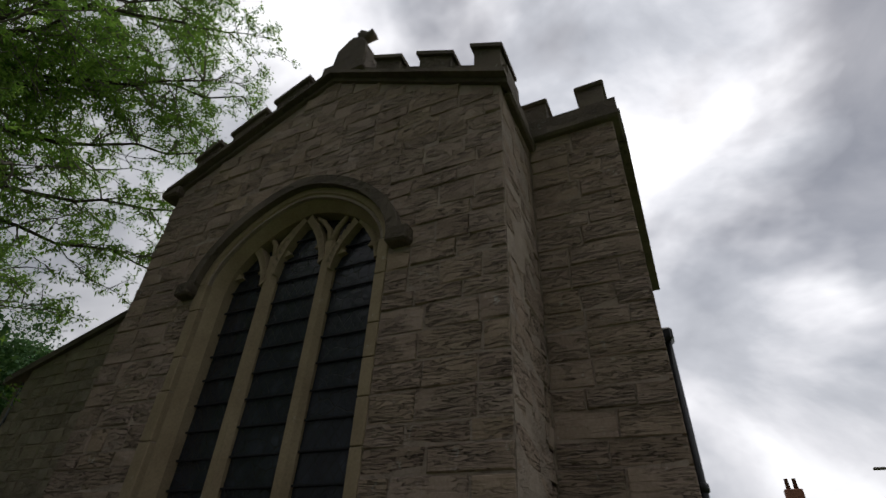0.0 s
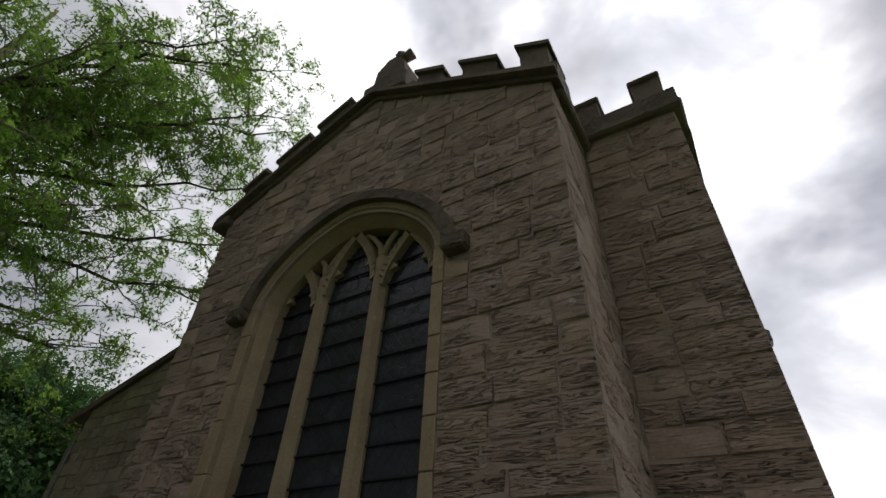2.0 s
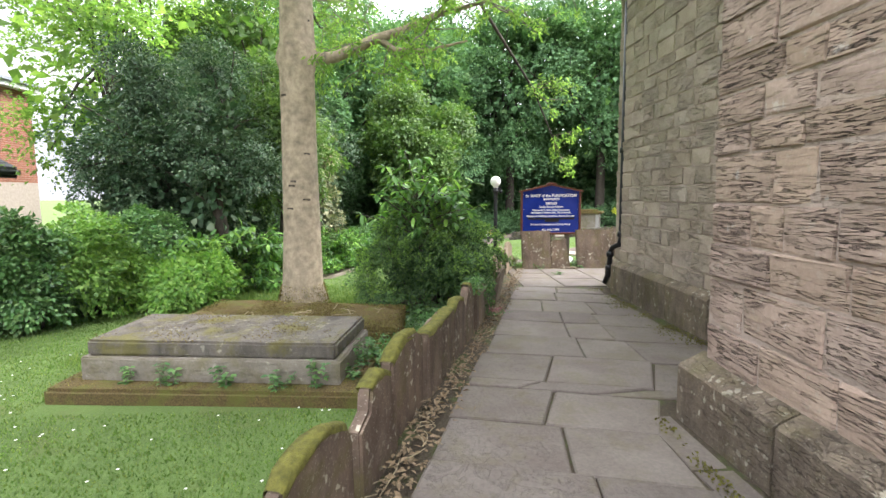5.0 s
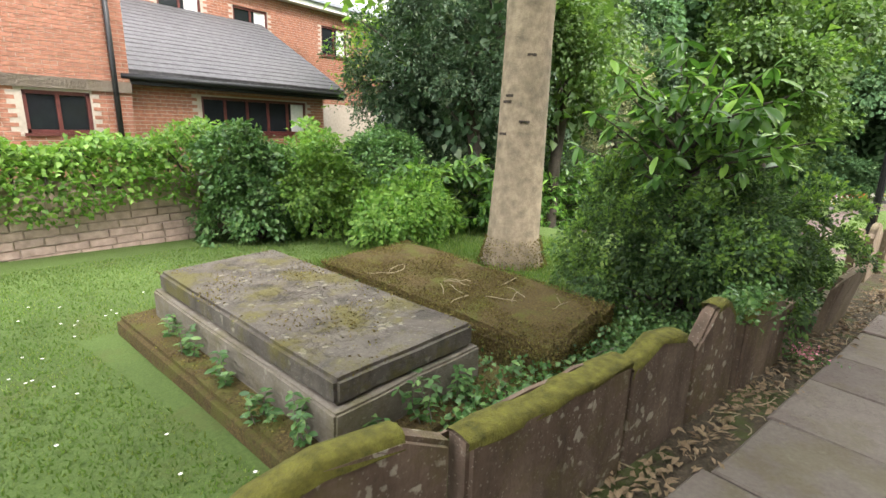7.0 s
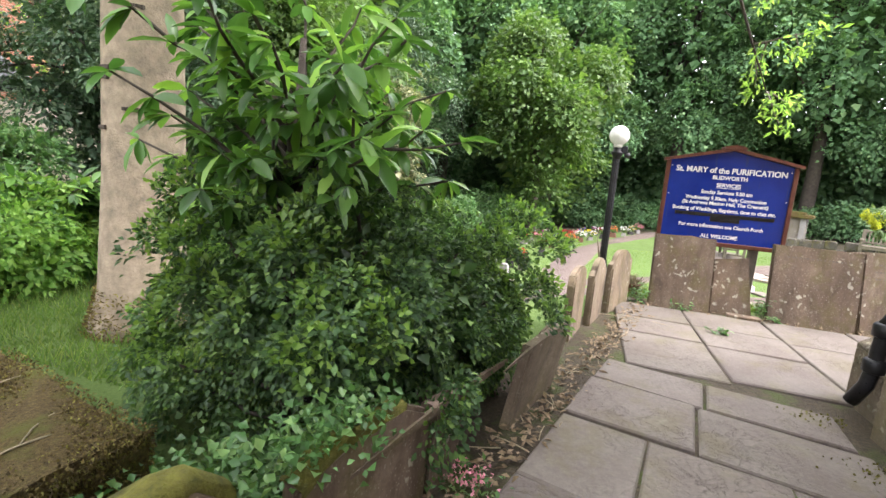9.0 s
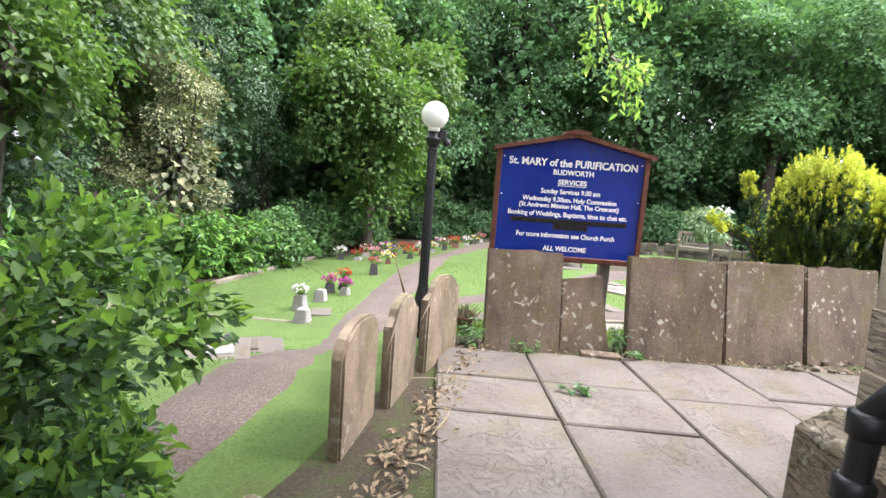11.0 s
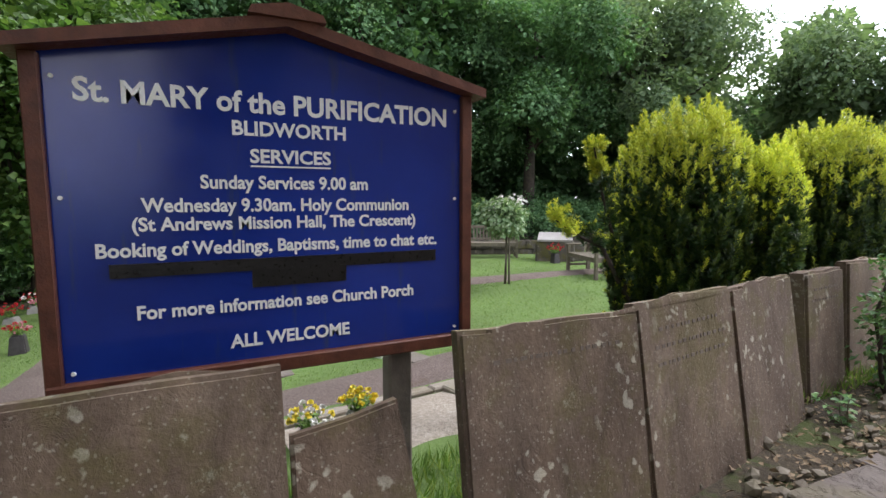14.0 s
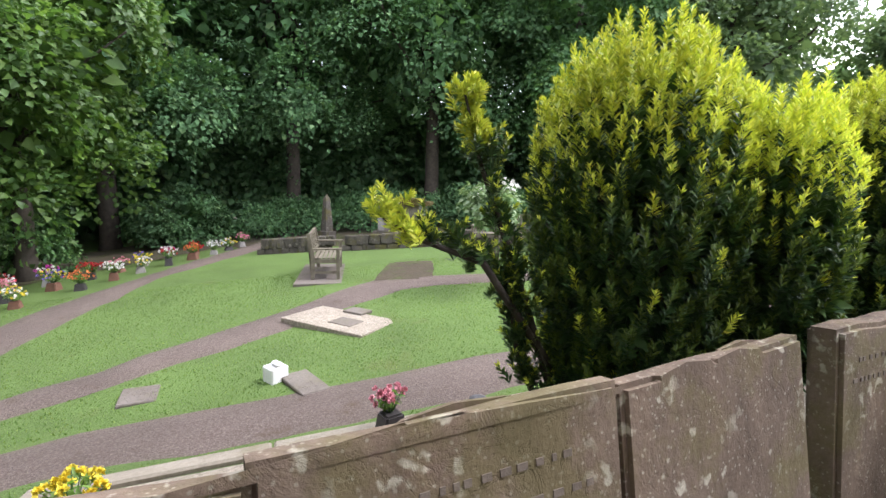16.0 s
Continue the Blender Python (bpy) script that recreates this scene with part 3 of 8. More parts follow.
def clumps(rng, centre, radii, n_clump, per, spread, shell=0.55, low=-1.0, lump=0.28, flat=0.3):
    """Leaf feet, outward ways and upper sides in layered sprays over a lumpy ellipsoid: each spray a shallow dish
    that looks up and outward and droops towards its rim."""
    centre, radii = np.array(centre, float), np.array(radii, float)
    w = ball_ways(n_clump * 3, rng)
    w = w[w[:, 2] > low][:n_clump]
    ph = rng.uniform(0, 6.28, 3)
    lumpy = 1 + lump * np.sin(3.1 * w[:, 0] + ph[0]) * np.sin(2.7 * w[:, 1] + ph[1]) + lump * 0.7 * np.sin(5.3 * w[:, 2] + 4 * w[:, 0] + ph[2])
    r = (shell + (1 - shell) * rng.random(len(w)) ** 0.6) * lumpy
    C = centre + w * radii * r[:, None]
    axis = unit_rows(w * 0.75 + np.array([0, 0, 0.75]) + rng.normal(size=w.shape) * 0.25)
    a = unit_rows(np.cross(axis, rng.normal(size=w.shape)))
    b = np.cross(axis, a)
    size = spread * rng.uniform(0.7, 1.35, len(w))
    k = np.repeat(np.arange(len(w)), per)
    n = len(k)
    ang, q = rng.uniform(0, 2 * math.pi, n), np.sqrt(rng.random(n)) * 1.7
    q *= 1 + 0.3 * np.sin(3 * ang + 6.28 * rng.random(len(w))[k])
    ray = a[k] * np.cos(ang)[:, None] + b[k] * np.sin(ang)[:, None]
    dip = (-0.22 * q * q + rng.normal(size=n) * flat) * size[k]
    P = C[k] + ray * (q * size[k])[:, None] + axis[k] * dip[:, None]
    O = unit_rows(ray * 0.7 + w[k] * 0.5)
    N = unit_rows(axis[k] + ray * (0.35 * q)[:, None])
    return P, O, C, N


def leaves_on(name, P, O, size, ratio, material, parent, rng, up=0.5, droop=0.3, label="", fold=0.25, wide=0.5, N=None):
    n = len(P)
    D = O + rng.normal(size=(n, 3)) * 0.45 + np.array([0, 0, -droop])
    if N is None:
        N = np.array([0, 0, 1.0]) * up + O * 0.7
    N = N + rng.normal(size=(n, 3)) * 0.3
    L = size * rng.uniform(0.6, 1.25, n)
    return leaf_part(name, P, D, N, L, L * ratio, material, parent, label, fold, wide)


def heart(parent, centre, radii, n, size, material, rng, low=-0.9):
    """Big shaded leaves deep inside a crown, that close it against the sky."""
    w = ball_ways(n * 2, rng)
    w = w[w[:, 2] > low][:n]
    P = np.array(centre) + w * np.array(radii) * rng.uniform(0.25, 0.72, (len(w), 1))
    leaves_on("inner_foliage", P, w, size, 0.8, material, parent, rng, 0.6, 0.2)


# ---------------------------------------------------------------- ground
def sheet(name, xs, ys, material, lift=0.0, fn=ground_z):
    verts = [(x, y, fn(x, y) + lift) for x in xs for y in ys]
    m = len(ys)
    faces = [(i * m + j, (i + 1) * m + j, (i + 1) * m + j + 1, i * m + j + 1) for i in range(len(xs) - 1) for j in range(m - 1)]
    return mesh_part(name, verts, faces, material, None)


far_xs = sorted({-1500, -400, -150, -60, *np.linspace(-32, 8, 81).round(2).tolist(), 150, 400, 1500})
ground = sheet("ground", far_xs, [-1500, -300, -80, -30, -12, *np.linspace(-6, 14, 41).round(2).tolist(), 20, 30, 80, 300, 1500], M_LAWN)
tagged(ground, "mown green lawn sloping gently down into the memorial garden", "ground", "", "structure")


def strip(name, left, right, material, lift, label, category="path", thick=True):
    """A path between two edges, lying on the ground."""
    def dense(pts):
        out = []
        for (x0, y0), (x1, y1) in zip(pts, pts[1:]):
            k = max(1, int(math.hypot(x1 - x0, y1 - y0) / 0.4))
            out += [(x0 + (x1 - x0) * i / k, y0 + (y1 - y0) * i / k) for i in range(k)]
        return out + [pts[-1]]
    n = max(len(dense(left)), len(dense(right)))

    def even(pts, wob):
        d = dense(pts)
        res = []
        for i in range(n):
            f = i / (n - 1) * (len(d) - 1)
            a, b = d[int(f)], d[min(int(f) + 1, len(d) - 1)]
            q = f - int(f)
            x, y = a[0] + (b[0] - a[0]) * q, a[1] + (b[1] - a[1]) * q
            nx = noise.noise(Vector((x * 2.3, y * 2.3, wob))) * 0.07
            res.append((x + nx, y + nx))
        return res
    l, r = even(left, 1.0), even(right, 5.0)
    verts, faces = [], []
    for i in range(n):
        for q in (0.0, 0.33, 0.67, 1.0):
            x, y = l[i][0] + (r[i][0] - l[i][0]) * q, l[i][1] + (r[i][1] - l[i][1]) * q
            edge = (-0.012 if material is M_EARTH else -0.034) if q in (0.0, 1.0) else 0.0
            verts.append((x, y, ground_z(x, y) + lift + edge + 0.006 * noise.noise(Vector((x * 3, y * 3, 0)))))
    for i in range(n - 1):
        for q in range(3):
            faces.append((i * 4 + q, i * 4 + q + 1, i * 4 + q + 5, i * 4 + q + 4))
    ob = mesh_part(name, verts, faces, material, None)
    return tagged(ob, label, category, "", "structure")


# the path's own frame: s along it from the first headstones, v across it towards the church
PA = Vector((-6.5, 1.3))
PU, PV = Vector((-0.965, 0.2615)), Vector((0.2615, 0.965))


def path_xy(s, v):
    p = PA + PU * s + PV * v
    return p.x, p.y


bed = strip("path_bed", [path_xy(s, -0.25) for s in (-9, -4, 0, 4, 8.3)], [(3, 3.36), (-1.2, 3.36), (-6.6, 4.6), (-9.5, 4.78), (-14.3, 4.85)], M_EARTH, 0.022, "dark leaf litter and moss under the paving")
bed2 = strip("yard_bed", [(-14.42, 3.3), (-14.6, 6), (-14.95, 8), (-14.95, 16)], [(-11.5, 3.3), (-11.5, 8), (-11.5, 16)], M_EARTH, 0.016, "dark soil under the paved yard")
strip("gravel_path", [(-10.5, 1.5), (-12, 1.45), (-13.07, 1.61), (-14.59, 1.77), (-17.48, 1.88), (-22.17, 2.4), (-25.5, 3.6), (-29, 5.2)], [(-10.5, 2.0), (-12, 2.1), (-13.11, 2.27), (-15.98, 2.47), (-19.5, 2.95), (-24.1, 3.65), (-26, 4.67), (-29, 6.4)], M_GRAVEL, 0.03, "pinkish gravel footpath between lawns")
strip("gravel_path", [(-17.2, 2.3), (-17.5, 4.48), (-17.5, 6.18), (-17.6, 8.5), (-17.9, 14), (-18.2, 22)], [(-16.2, 2.4), (-16.75, 4.4), (-16.68, 5.74), (-16.75, 8.5), (-17.0, 14), (-17.3, 22)], M_GRAVEL, 0.033, "pinkish gravel footpath beside the kerbed plots")
strip("gravel_path", [(-17.9, 2.7), (-18.8, 4.15), (-19.95, 5.61), (-21.19, 6.88), (-21.6, 7.6), (-20.6, 9.9), (-20.2, 14)], [(-17.4, 2.9), (-18.27, 4.27), (-19.16, 5.68), (-20.39, 7.3), (-20.6, 7.9), (-19.95, 9.8), (-19.5, 14)], M_GRAVEL, 0.036, "narrow gravel footpath crossing the lawn")
strip("bare_earth_patch", [(-21.3, 7.3), (-22.9, 7.9)], [(-20.9, 8.2), (-22.6, 8.7)], M_EARTH, 0.04, "worn brown earth beside the bench")
strip("shrub_border", [(-13.5, -7.0), (-20, -5), (-26, -3.5), (-32, 2)], [(-13.5, -2.4), (-17.5, -1.75), (-23.2, -0.3), (-29, 4.6)], M_EARTH, 0.028, "leaf-littered soil under the hedge")
strip("woodland_floor", [(-27.6, 5.0), (-26.2, 8), (-24.6, 11), (-23.5, 14), (-22, 20)], [(-60, -6), (-60, 6), (-60, 20), (-55, 30), (-45, 45)], M_EARTH, 0.02, "dark woodland floor under the trees")
strip("pebble_bed", [(-14.6, 3.6), (-14.6, 8), (-14.6, 13)], [(-16.6, 4.4), (-16.6, 8), (-16.8, 13)], M_LAWN, 0.018, "rough grass behind the row of gravestones")

# ---------------------------------------------------------------- church
church = thing("church", "old sandstone church with a battlemented gable and lancet window", "church", (0, 0, 0))
XL, XR, YF = -6.5, -1.15, 3.36             # gable front: its corners and its face
MORT = 0.012                                 # joints lie this far behind the stone faces
WX0, WX1, WC, W_SILL, W_SPR, W_TOP = -5.04, -2.54, -3.79, 1.92, 5.05, 6.02


def gable_top(x):
    return 8.38 - abs(x - WC) * (0.49 if x < WC else 0.56)


def arch_x(z, grow=0.0):
    """Half the width of the window's outer arch at a height."""
    hw, rise = (WX1 - WX0) / 2 + grow, W_TOP - W_SPR + grow
    if z <= W_SPR:
        return hw
    q = (z - W_SPR) / rise
    return 0.0 if q >= 1 else hw * (1 - q ** 1.7) ** 0.62


def arch_line(grow=0.0, steps=14, z0=None):
    """Outline of the arch from the left foot over the crown to the right foot."""
    left = []
    if z0 is not None:
        left.append((WC - arch_x(z0, grow), z0))
    for i in range(steps + 1):
        q = math.sin(i / steps * math.pi / 2)
        z = W_SPR + (W_TOP - W_SPR + grow) * q
        left.append((WC - arch_x(z, grow), z))
    return left + [(2 * WC - x, z) for x, z in reversed(left[:-1])]


bm = bmesh.new()
prism(bm, [(XL, -0.3), (XR, -0.3), (XR, W_SILL), (XL, W_SILL)], YF + MORT, YF + 0.9)
hole = arch_line(0.0, 14, W_SILL)
prism(bm, [(XL, W_SILL), (WX0, W_SILL), (WX0, gable_top(WX0)), (XL, gable_top(XL))], YF + MORT, YF + 0.9)
prism(bm, [(WX1, W_SILL), (XR, W_SILL), (XR, gable_top(XR)), (WX1, gable_top(WX1))], YF + MORT, YF + 0.9)
for (a, b), (c, d) in zip(hole[1:], hole[2:-1]):
    if c - a > 1e-4:
        prism(bm, [(a, b), (c, d), (c, gable_top(c)), (a, gable_top(a))], YF + MORT, YF + 0.9)
bmesh.ops.remove_doubles(bm, verts=bm.verts[:], dist=0.0005)
gable = part("gable_wall", bm, M_MORTAR, church, "tall gable wall of deeply weathered buff sandstone blocks")
bm = bmesh.new()
box(bm, XL + MORT, XR - MORT, YF + 0.9, 9.0, -0.3, 6.8)
part("nave_body", bm, M_MORTAR, church)

# one chamfered block, used for every stone at its own scale
STONE_V = [(-0.5, 1, -0.5), (0.5, 1, -0.5), (0.5, 1, 0.5), (-0.5, 1, 0.5), (-0.5, 0.13, -0.5), (0.5, 0.13, -0.5), (0.5, 0.13, 0.5), (-0.5, 0.13, 0.5), (-0.48, 0, -0.46), (0.48, 0, -0.46), (0.48, 0, 0.46), (-0.48, 0, 0.46)]
STONE_F = [(4, 5, 1, 0), (5, 6, 2, 1), (6, 7, 3, 2), (7, 4, 0, 3), (8, 9, 5, 4), (9, 10, 6, 5), (10, 11, 7, 6), (11, 8, 4, 7), (11, 10, 9, 8)]
STONE_KINDS = []
for kk in range(6):
    me = bpy.data.meshes.new("stone")
    vs = []
    for i, (x, y, z) in enumerate(STONE_V):
        if i >= 8:
            x, z, y = x + RND.uniform(-0.02, 0.02), z + RND.uniform(-0.05, 0.05), y + RND.uniform(-0.12, 0.1)
        vs.append((x, y, z))
    me.from_pydata(vs, [], STONE_F)
    STONE_KINDS.append((me, np.array(vs)))


def kinds_for(material):
    out = []
    for me, vs in STONE_KINDS:
        c = me.copy()
        c.materials.append(material)
        out.append((c, vs))
    return out


def lay_courses(rng, x0, x1, z0, z1, h_rng, w_rng, span, joint=0.014):
    """Rectangles of coursed stone; span(za, zb) gives the stretches of x that a course may fill."""
    out, z = [], z0
    while z < z1 - 0.05:
        h = min(rng.uniform(*h_rng), z1 - z)
        if z1 - z - h < 0.09:
            h = z1 - z
        for a, b in span(z, z + h):
            x = a
            while x < b - 0.03:
                w = rng.uniform(*w_rng)
                if b - x - w < w_rng[0] * 0.6:
                    w = b - x
                out.append((x + joint / 2, x + w - joint / 2, z + joint / 2, z + h - joint / 2))
                x += w
        z += h
    return out


def put_stones(rects, parent, kinds, joined_material, y, deep, face=0.0, limit=300, rng=None, name="stone"):
    """Stones on a face at y that looks to -y; face turns them about z (90: a face looking to +x at x = y)."""
    rest = []
    for i, (x0, x1, z0, z1) in enumerate(rects):
        me, vs = kinds[rng.integers(len(kinds))]
        out = rng.uniform(-0.007, 0.007)
        if face == 0.0:
            m = Matrix.LocRotScale(((x0 + x1) / 2, y + out, (z0 + z1) / 2), None, (x1 - x0, deep, z1 - z0))
        else:
            m = Matrix.LocRotScale((y - out if face > 0 else y + out, (x0 + x1) / 2, (z0 + z1) / 2), Euler((0, 0, radians(face))), (x1 - x0, deep, z1 - z0))
        if i < limit:
            ob = new(name, me)
            ob.parent = parent
            ob.matrix_local = m
        else:
            rest.append((vs, m))
    if rest:
        V, F = [], []
        for vs, m in rest:
            b = len(V)
            V += [m @ Vector(v) for v in vs]
            F += [tuple(b + k for k in f) for f in STONE_F]
        ob = mesh_part("upper_masonry", V, F, joined_material, parent)
        ob["kind"] = "stuff"


srng = np.random.default_rng(21)


def gable_span(za, zb):
    lo = max(XL, WC - (8.38 - zb) / 0.49 if zb > gable_top(XL) else XL)
    hi = min(XR, WC + (8.38 - zb) / 0.56 if zb > gable_top(XR) else XR)
    if za >= 1.74 and za < W_TOP + 0.1:
        g = max(arch_x(za, 0.16), arch_x(za, 0.16)) if za > W_SPR else (WX1 - WX0) / 2 + 0.12
        return [(lo, WC - g), (WC + g, hi)] if g > 0.05 else [(lo, hi)]
    return [(lo, hi)]


rects = [r for r in lay_courses(srng, XL, XR, 0.58, 8.3, (0.17, 0.30), (0.26, 0.66), gable_span) if r[1] - r[0] > 0.06]
old = [r for r in rects if not (r[3] < 1.78 and r[0] > -5.15 and r[1] < -2.2)]
low_x = [r for r in rects if r not in old]
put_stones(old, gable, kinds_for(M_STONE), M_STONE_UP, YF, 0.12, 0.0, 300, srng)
# the relaid panel under the sill: smaller, yellower blocks in pale mortar
pa0, pa1 = min(r[0] for r in low_x), max(r[1] for r in low_x)
panel = part("relaid_panel", new_box(pa0, pa1, YF + 0.006, YF + 0.1, 0.58, 1.76), M_MORTAR_PALE, church, "relaid yellow sandstone blocks in pale bluish mortar")
prects = lay_courses(srng, pa0, pa1, 0.6, 1.75, (0.15, 0.22), (0.2, 0.5), lambda a, b: [(pa0, pa1)], 0.022)
put_stones(prects, panel, kinds_for(M_STONE_YEL), M_STONE_YEL, YF, 0.08, 0.0, 300, srng)
# return face of the gable, looking to +x
ret = part("return_wall", new_box(XR - 0.05, XR - MORT, YF + 0.02, 4.5, -0.3, 7.2), M_MORTAR, church)
rr = lay_courses(srng, YF, 4.47, 0.3, 6.8, (0.2, 0.34), (0.3, 0.6), lambda a, b: [(YF + 0.01, 4.47)])
put_stones(rr, ret, kinds_for(M_STONE), M_STONE_UP, XR, 0.11, 90.0, 300, srng)
retl = part("return_wall", new_box(XL + MORT, XL + 0.05, YF + 0.02, 4.75, -0.3, 6.9), M_MORTAR, church)
rr = lay_courses(srng, YF, 4.75, 0.58, 6.8, (0.2, 0.34), (0.3, 0.6), lambda a, b: [(YF + 0.01, 4.75)])
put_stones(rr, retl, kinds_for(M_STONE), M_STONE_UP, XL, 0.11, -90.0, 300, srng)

# plinth of the gable: chamfered top, stone by stone
def plinth_run(parent, a0, a1, y_face, wall_y, z_top, rng, base=-0.3, axis="y", lo=0.45, hi=1.0):
    x = a0
    while x < a1 - 0.02:
        w = rng.uniform(lo, hi)
        if a1 - x - w < 0.3:
            w = a1 - x
        bm = bmesh.new()
        out = rng.uniform(-0.008, 0.008)
        prof = [(y_face + out, base), (y_face + out, z_top - 0.10), (y_face + 0.02 + out, z_top - 0.08), (wall_y + 0.04, z_top), (wall_y + 0.04, base)]
        prism(bm, prof, x + 0.006, x + w - 0.006, "x")
        jitter(bm, 0.008, 4.0, x)
        part("plinth_stone", bm, M_PLINTH, parent)
        x += w


plinth = part("plinth", new_box(XL - 0.02, XR, YF - 0.08, YF + 0.3, -0.3, 0.3), M_PLINTH, church, "damp dark plinth with a chamfered mossy top and lichen")
plinth_run(plinth, XL - 0.09, XR + 0.1, YF - 0.13, YF, 0.62, srng)
bm = bmesh.new()
prism(bm, [(YF - 0.12, -0.3), (YF - 0.12, 0.50), (4.9, 0.50), (4.9, -0.3)], XL - 0.095, XL + 0.1, "x")
part("plinth_return", bm, M_PLINTH, plinth)

# ---- window
window = thing("church_window", "three-light church window with tan mullions and dark leaded glass", "window", (0, 0, 0))
YG = 3.66                                   # the glass
bm = bmesh.new()
out_l, in_l = arch_line(0.05, 14, W_SILL), arch_line(-0.10, 14, W_SILL)
for (a, b), (c, d), (e, f), (g, h) in zip(out_l, out_l[1:], in_l, in_l[1:]):
    for (p, q, ya), (r, s, yb) in (((a, b, YF - 0.005), (e, f, YG - 0.10)),):
        v = [bm.verts.new(t) for t in ((a, ya, b), (c, ya, d), (g, yb, h), (e, yb, f))]
        bm.faces.new(v)
        v2 = [bm.verts.new(t) for t in ((e, yb, f), (g, yb, h), (g, YG + 0.1, h), (e, YG + 0.1, f))]
        bm.faces.new(v2)
        v3 = [bm.verts.new(t) for t in ((c, ya, d), (a, ya, b), (a, YF + 0.3, b), (c, YF + 0.3, d))]
        bm.faces.new(v3)
bmesh.ops.remove_doubles(bm, verts=bm.verts[:], dist=0.001)
bmesh.ops.recalc_face_normals(bm, faces=bm.faces[:])
part("splayed_jamb", bm, M_DRESSED, window)


def band(bm, g0, g1, y0, y1, z0=None):
    """A moulding that follows the arch, between two outlines."""
    o, i = arch_line(g1, 16, z0), arch_line(g0, 16, z0)
    for k in range(len(o) - 1):
        p = [(i[k], y0), (i[k + 1], y0), (o[k + 1], y0), (o[k], y0), (i[k], y1), (i[k + 1], y1), (o[k + 1], y1), (o[k], y1)]
        v = [bm.verts.new((q[0], y, q[1])) for q, y in p]
        for f in ((0, 1, 2, 3), (7, 6, 5, 4), (0, 4, 5, 1), (3, 2, 6, 7), (0, 3, 7, 4), (1, 5, 6, 2)):
            bm.faces.new([v[j] for j in f])
    bmesh.ops.recalc_face_normals(bm, faces=bm.faces[:])


bm = bmesh.new()
band(bm, 0.05, 0.13, YF - 0.012, YF + 0.1)
part("arch_stones", bm, M_DRESSED, window)
bm = bmesh.new()
band(bm, 0.13, 0.27, YF - 0.10, YF + 0.06)
part("hood_mould", bm, M_PARAPET, window, "sooty projecting hood mould over the arch")
for sx in (-1, 1):
    x = WC + sx * ((WX1 - WX0) / 2 + 0.27)
    bm = new_box(x - 0.13, x + 0.13, YF - 0.14, YF + 0.05, W_SPR - 0.17, W_SPR + 0.02, bevel=0.025, rough=0.015)
    part("label_stop", bm, M_PARAPET, window)
for sx in (-1, 1):
    x = WC + sx * (WX1 - WX0) / 2
    a, b = (x - 0.12, x + 0.005) if sx < 0 else (x - 0.005, x + 0.12)
    z = W_SILL
    while z < W_SPR - 0.05:
        h = min(srng.uniform(0.3, 0.6), W_SPR - z)
        part("jamb_stone", new_box(a - (0.0 if sx > 0 else srng.uniform(0, 0.05)), b, YF - 0.01, YF + 0.12, z + 0.004, z + h - 0.004, bevel=0.008), M_DRESSED, window)
        z += h
bm = bmesh.new()
prism(bm, [(YF - 0.09, 1.76), (YF - 0.11, 1.90), (YF - 0.09, 1.93), (YG - 0.06, 2.18), (YG + 0.1, 2.19), (YG + 0.1, 1.76)], WX0 - 0.03, WX1 + 0.03, "x")
part("sill", bm, M_DRESSED, window, "broad sloping stone sill with worn paint flecks")
LIGHTS = [(-4.93, -4.39), (-4.19, -3.53), (-3.33, -2.74)]
for x0, x1 in ((LIGHTS[0][1], LIGHTS[1][0]), (LIGHTS[1][1], LIGHTS[2][0])):
    bm = bmesh.new()
    c, w = (x0 + x1) / 2, (x1 - x0) / 2
    prism(bm, [(c - w, YG + 0.06), (c - w, YG - 0.02), (c - w * 0.5, YG - 0.08), (c + w * 0.5, YG - 0.08), (c + w, YG - 0.02), (c + w, YG + 0.06)], 2.12, 5.42, "z")
    part("mullion", bm, M_DRESSED, window)
bm = bmesh.new()


def head_arc(bm, x0, x1, zs, rise, w=0.045, y0=None, y1=None):
    """Two ribs that meet in a point over a light."""
    c, hw = (x0 + x1) / 2, (x1 - x0) / 2
    for sx in (-1, 1):
        pts = []
        for i in range(9):
            q = i / 8
            pts.append((c + sx * hw * (1 - q ** 1.8), zs + rise * q))
        for (a, b), (d, e) in zip(pts, pts[1:]):
            v = [bm.verts.new(p) for p in ((a, y0, b), (d, y0, e), (d + sx * w, y0, e + w * 1.3), (a + sx * w, y0, b + w * 0.6), (a, y1, b), (d, y1, e), (d + sx * w, y1, e + w * 1.3), (a + sx * w, y1, b + w * 0.6))]
            for f in ((0, 1, 2, 3), (7, 6, 5, 4), (0, 4, 5, 1), (3, 2, 6, 7)):
                bm.faces.new([v[j] for j in f])
        # cusp
        cz, cx = zs + rise * 0.42, c + sx * hw * 0.80
        v = [bm.verts.new(p) for p in ((cx + sx * 0.03, y0 + 0.03, cz - 0.05), (cx - sx * 0.085, y0 + 0.05, cz - 0.015), (cx + sx * 0.01, y0 + 0.03, cz + 0.09), (cx + sx * 0.03, y1, cz - 0.05), (cx - sx * 0.085, y1 - 0.03, cz - 0.015), (cx + sx * 0.01, y1, cz + 0.09))]
        for f in ((0, 1, 2), (5, 4, 3), (0, 3, 4, 1), (1, 4, 5, 2)):
            bm.faces.new([v[j] for j in f])
    bmesh.ops.recalc_face_normals(bm, faces=bm.faces[:])


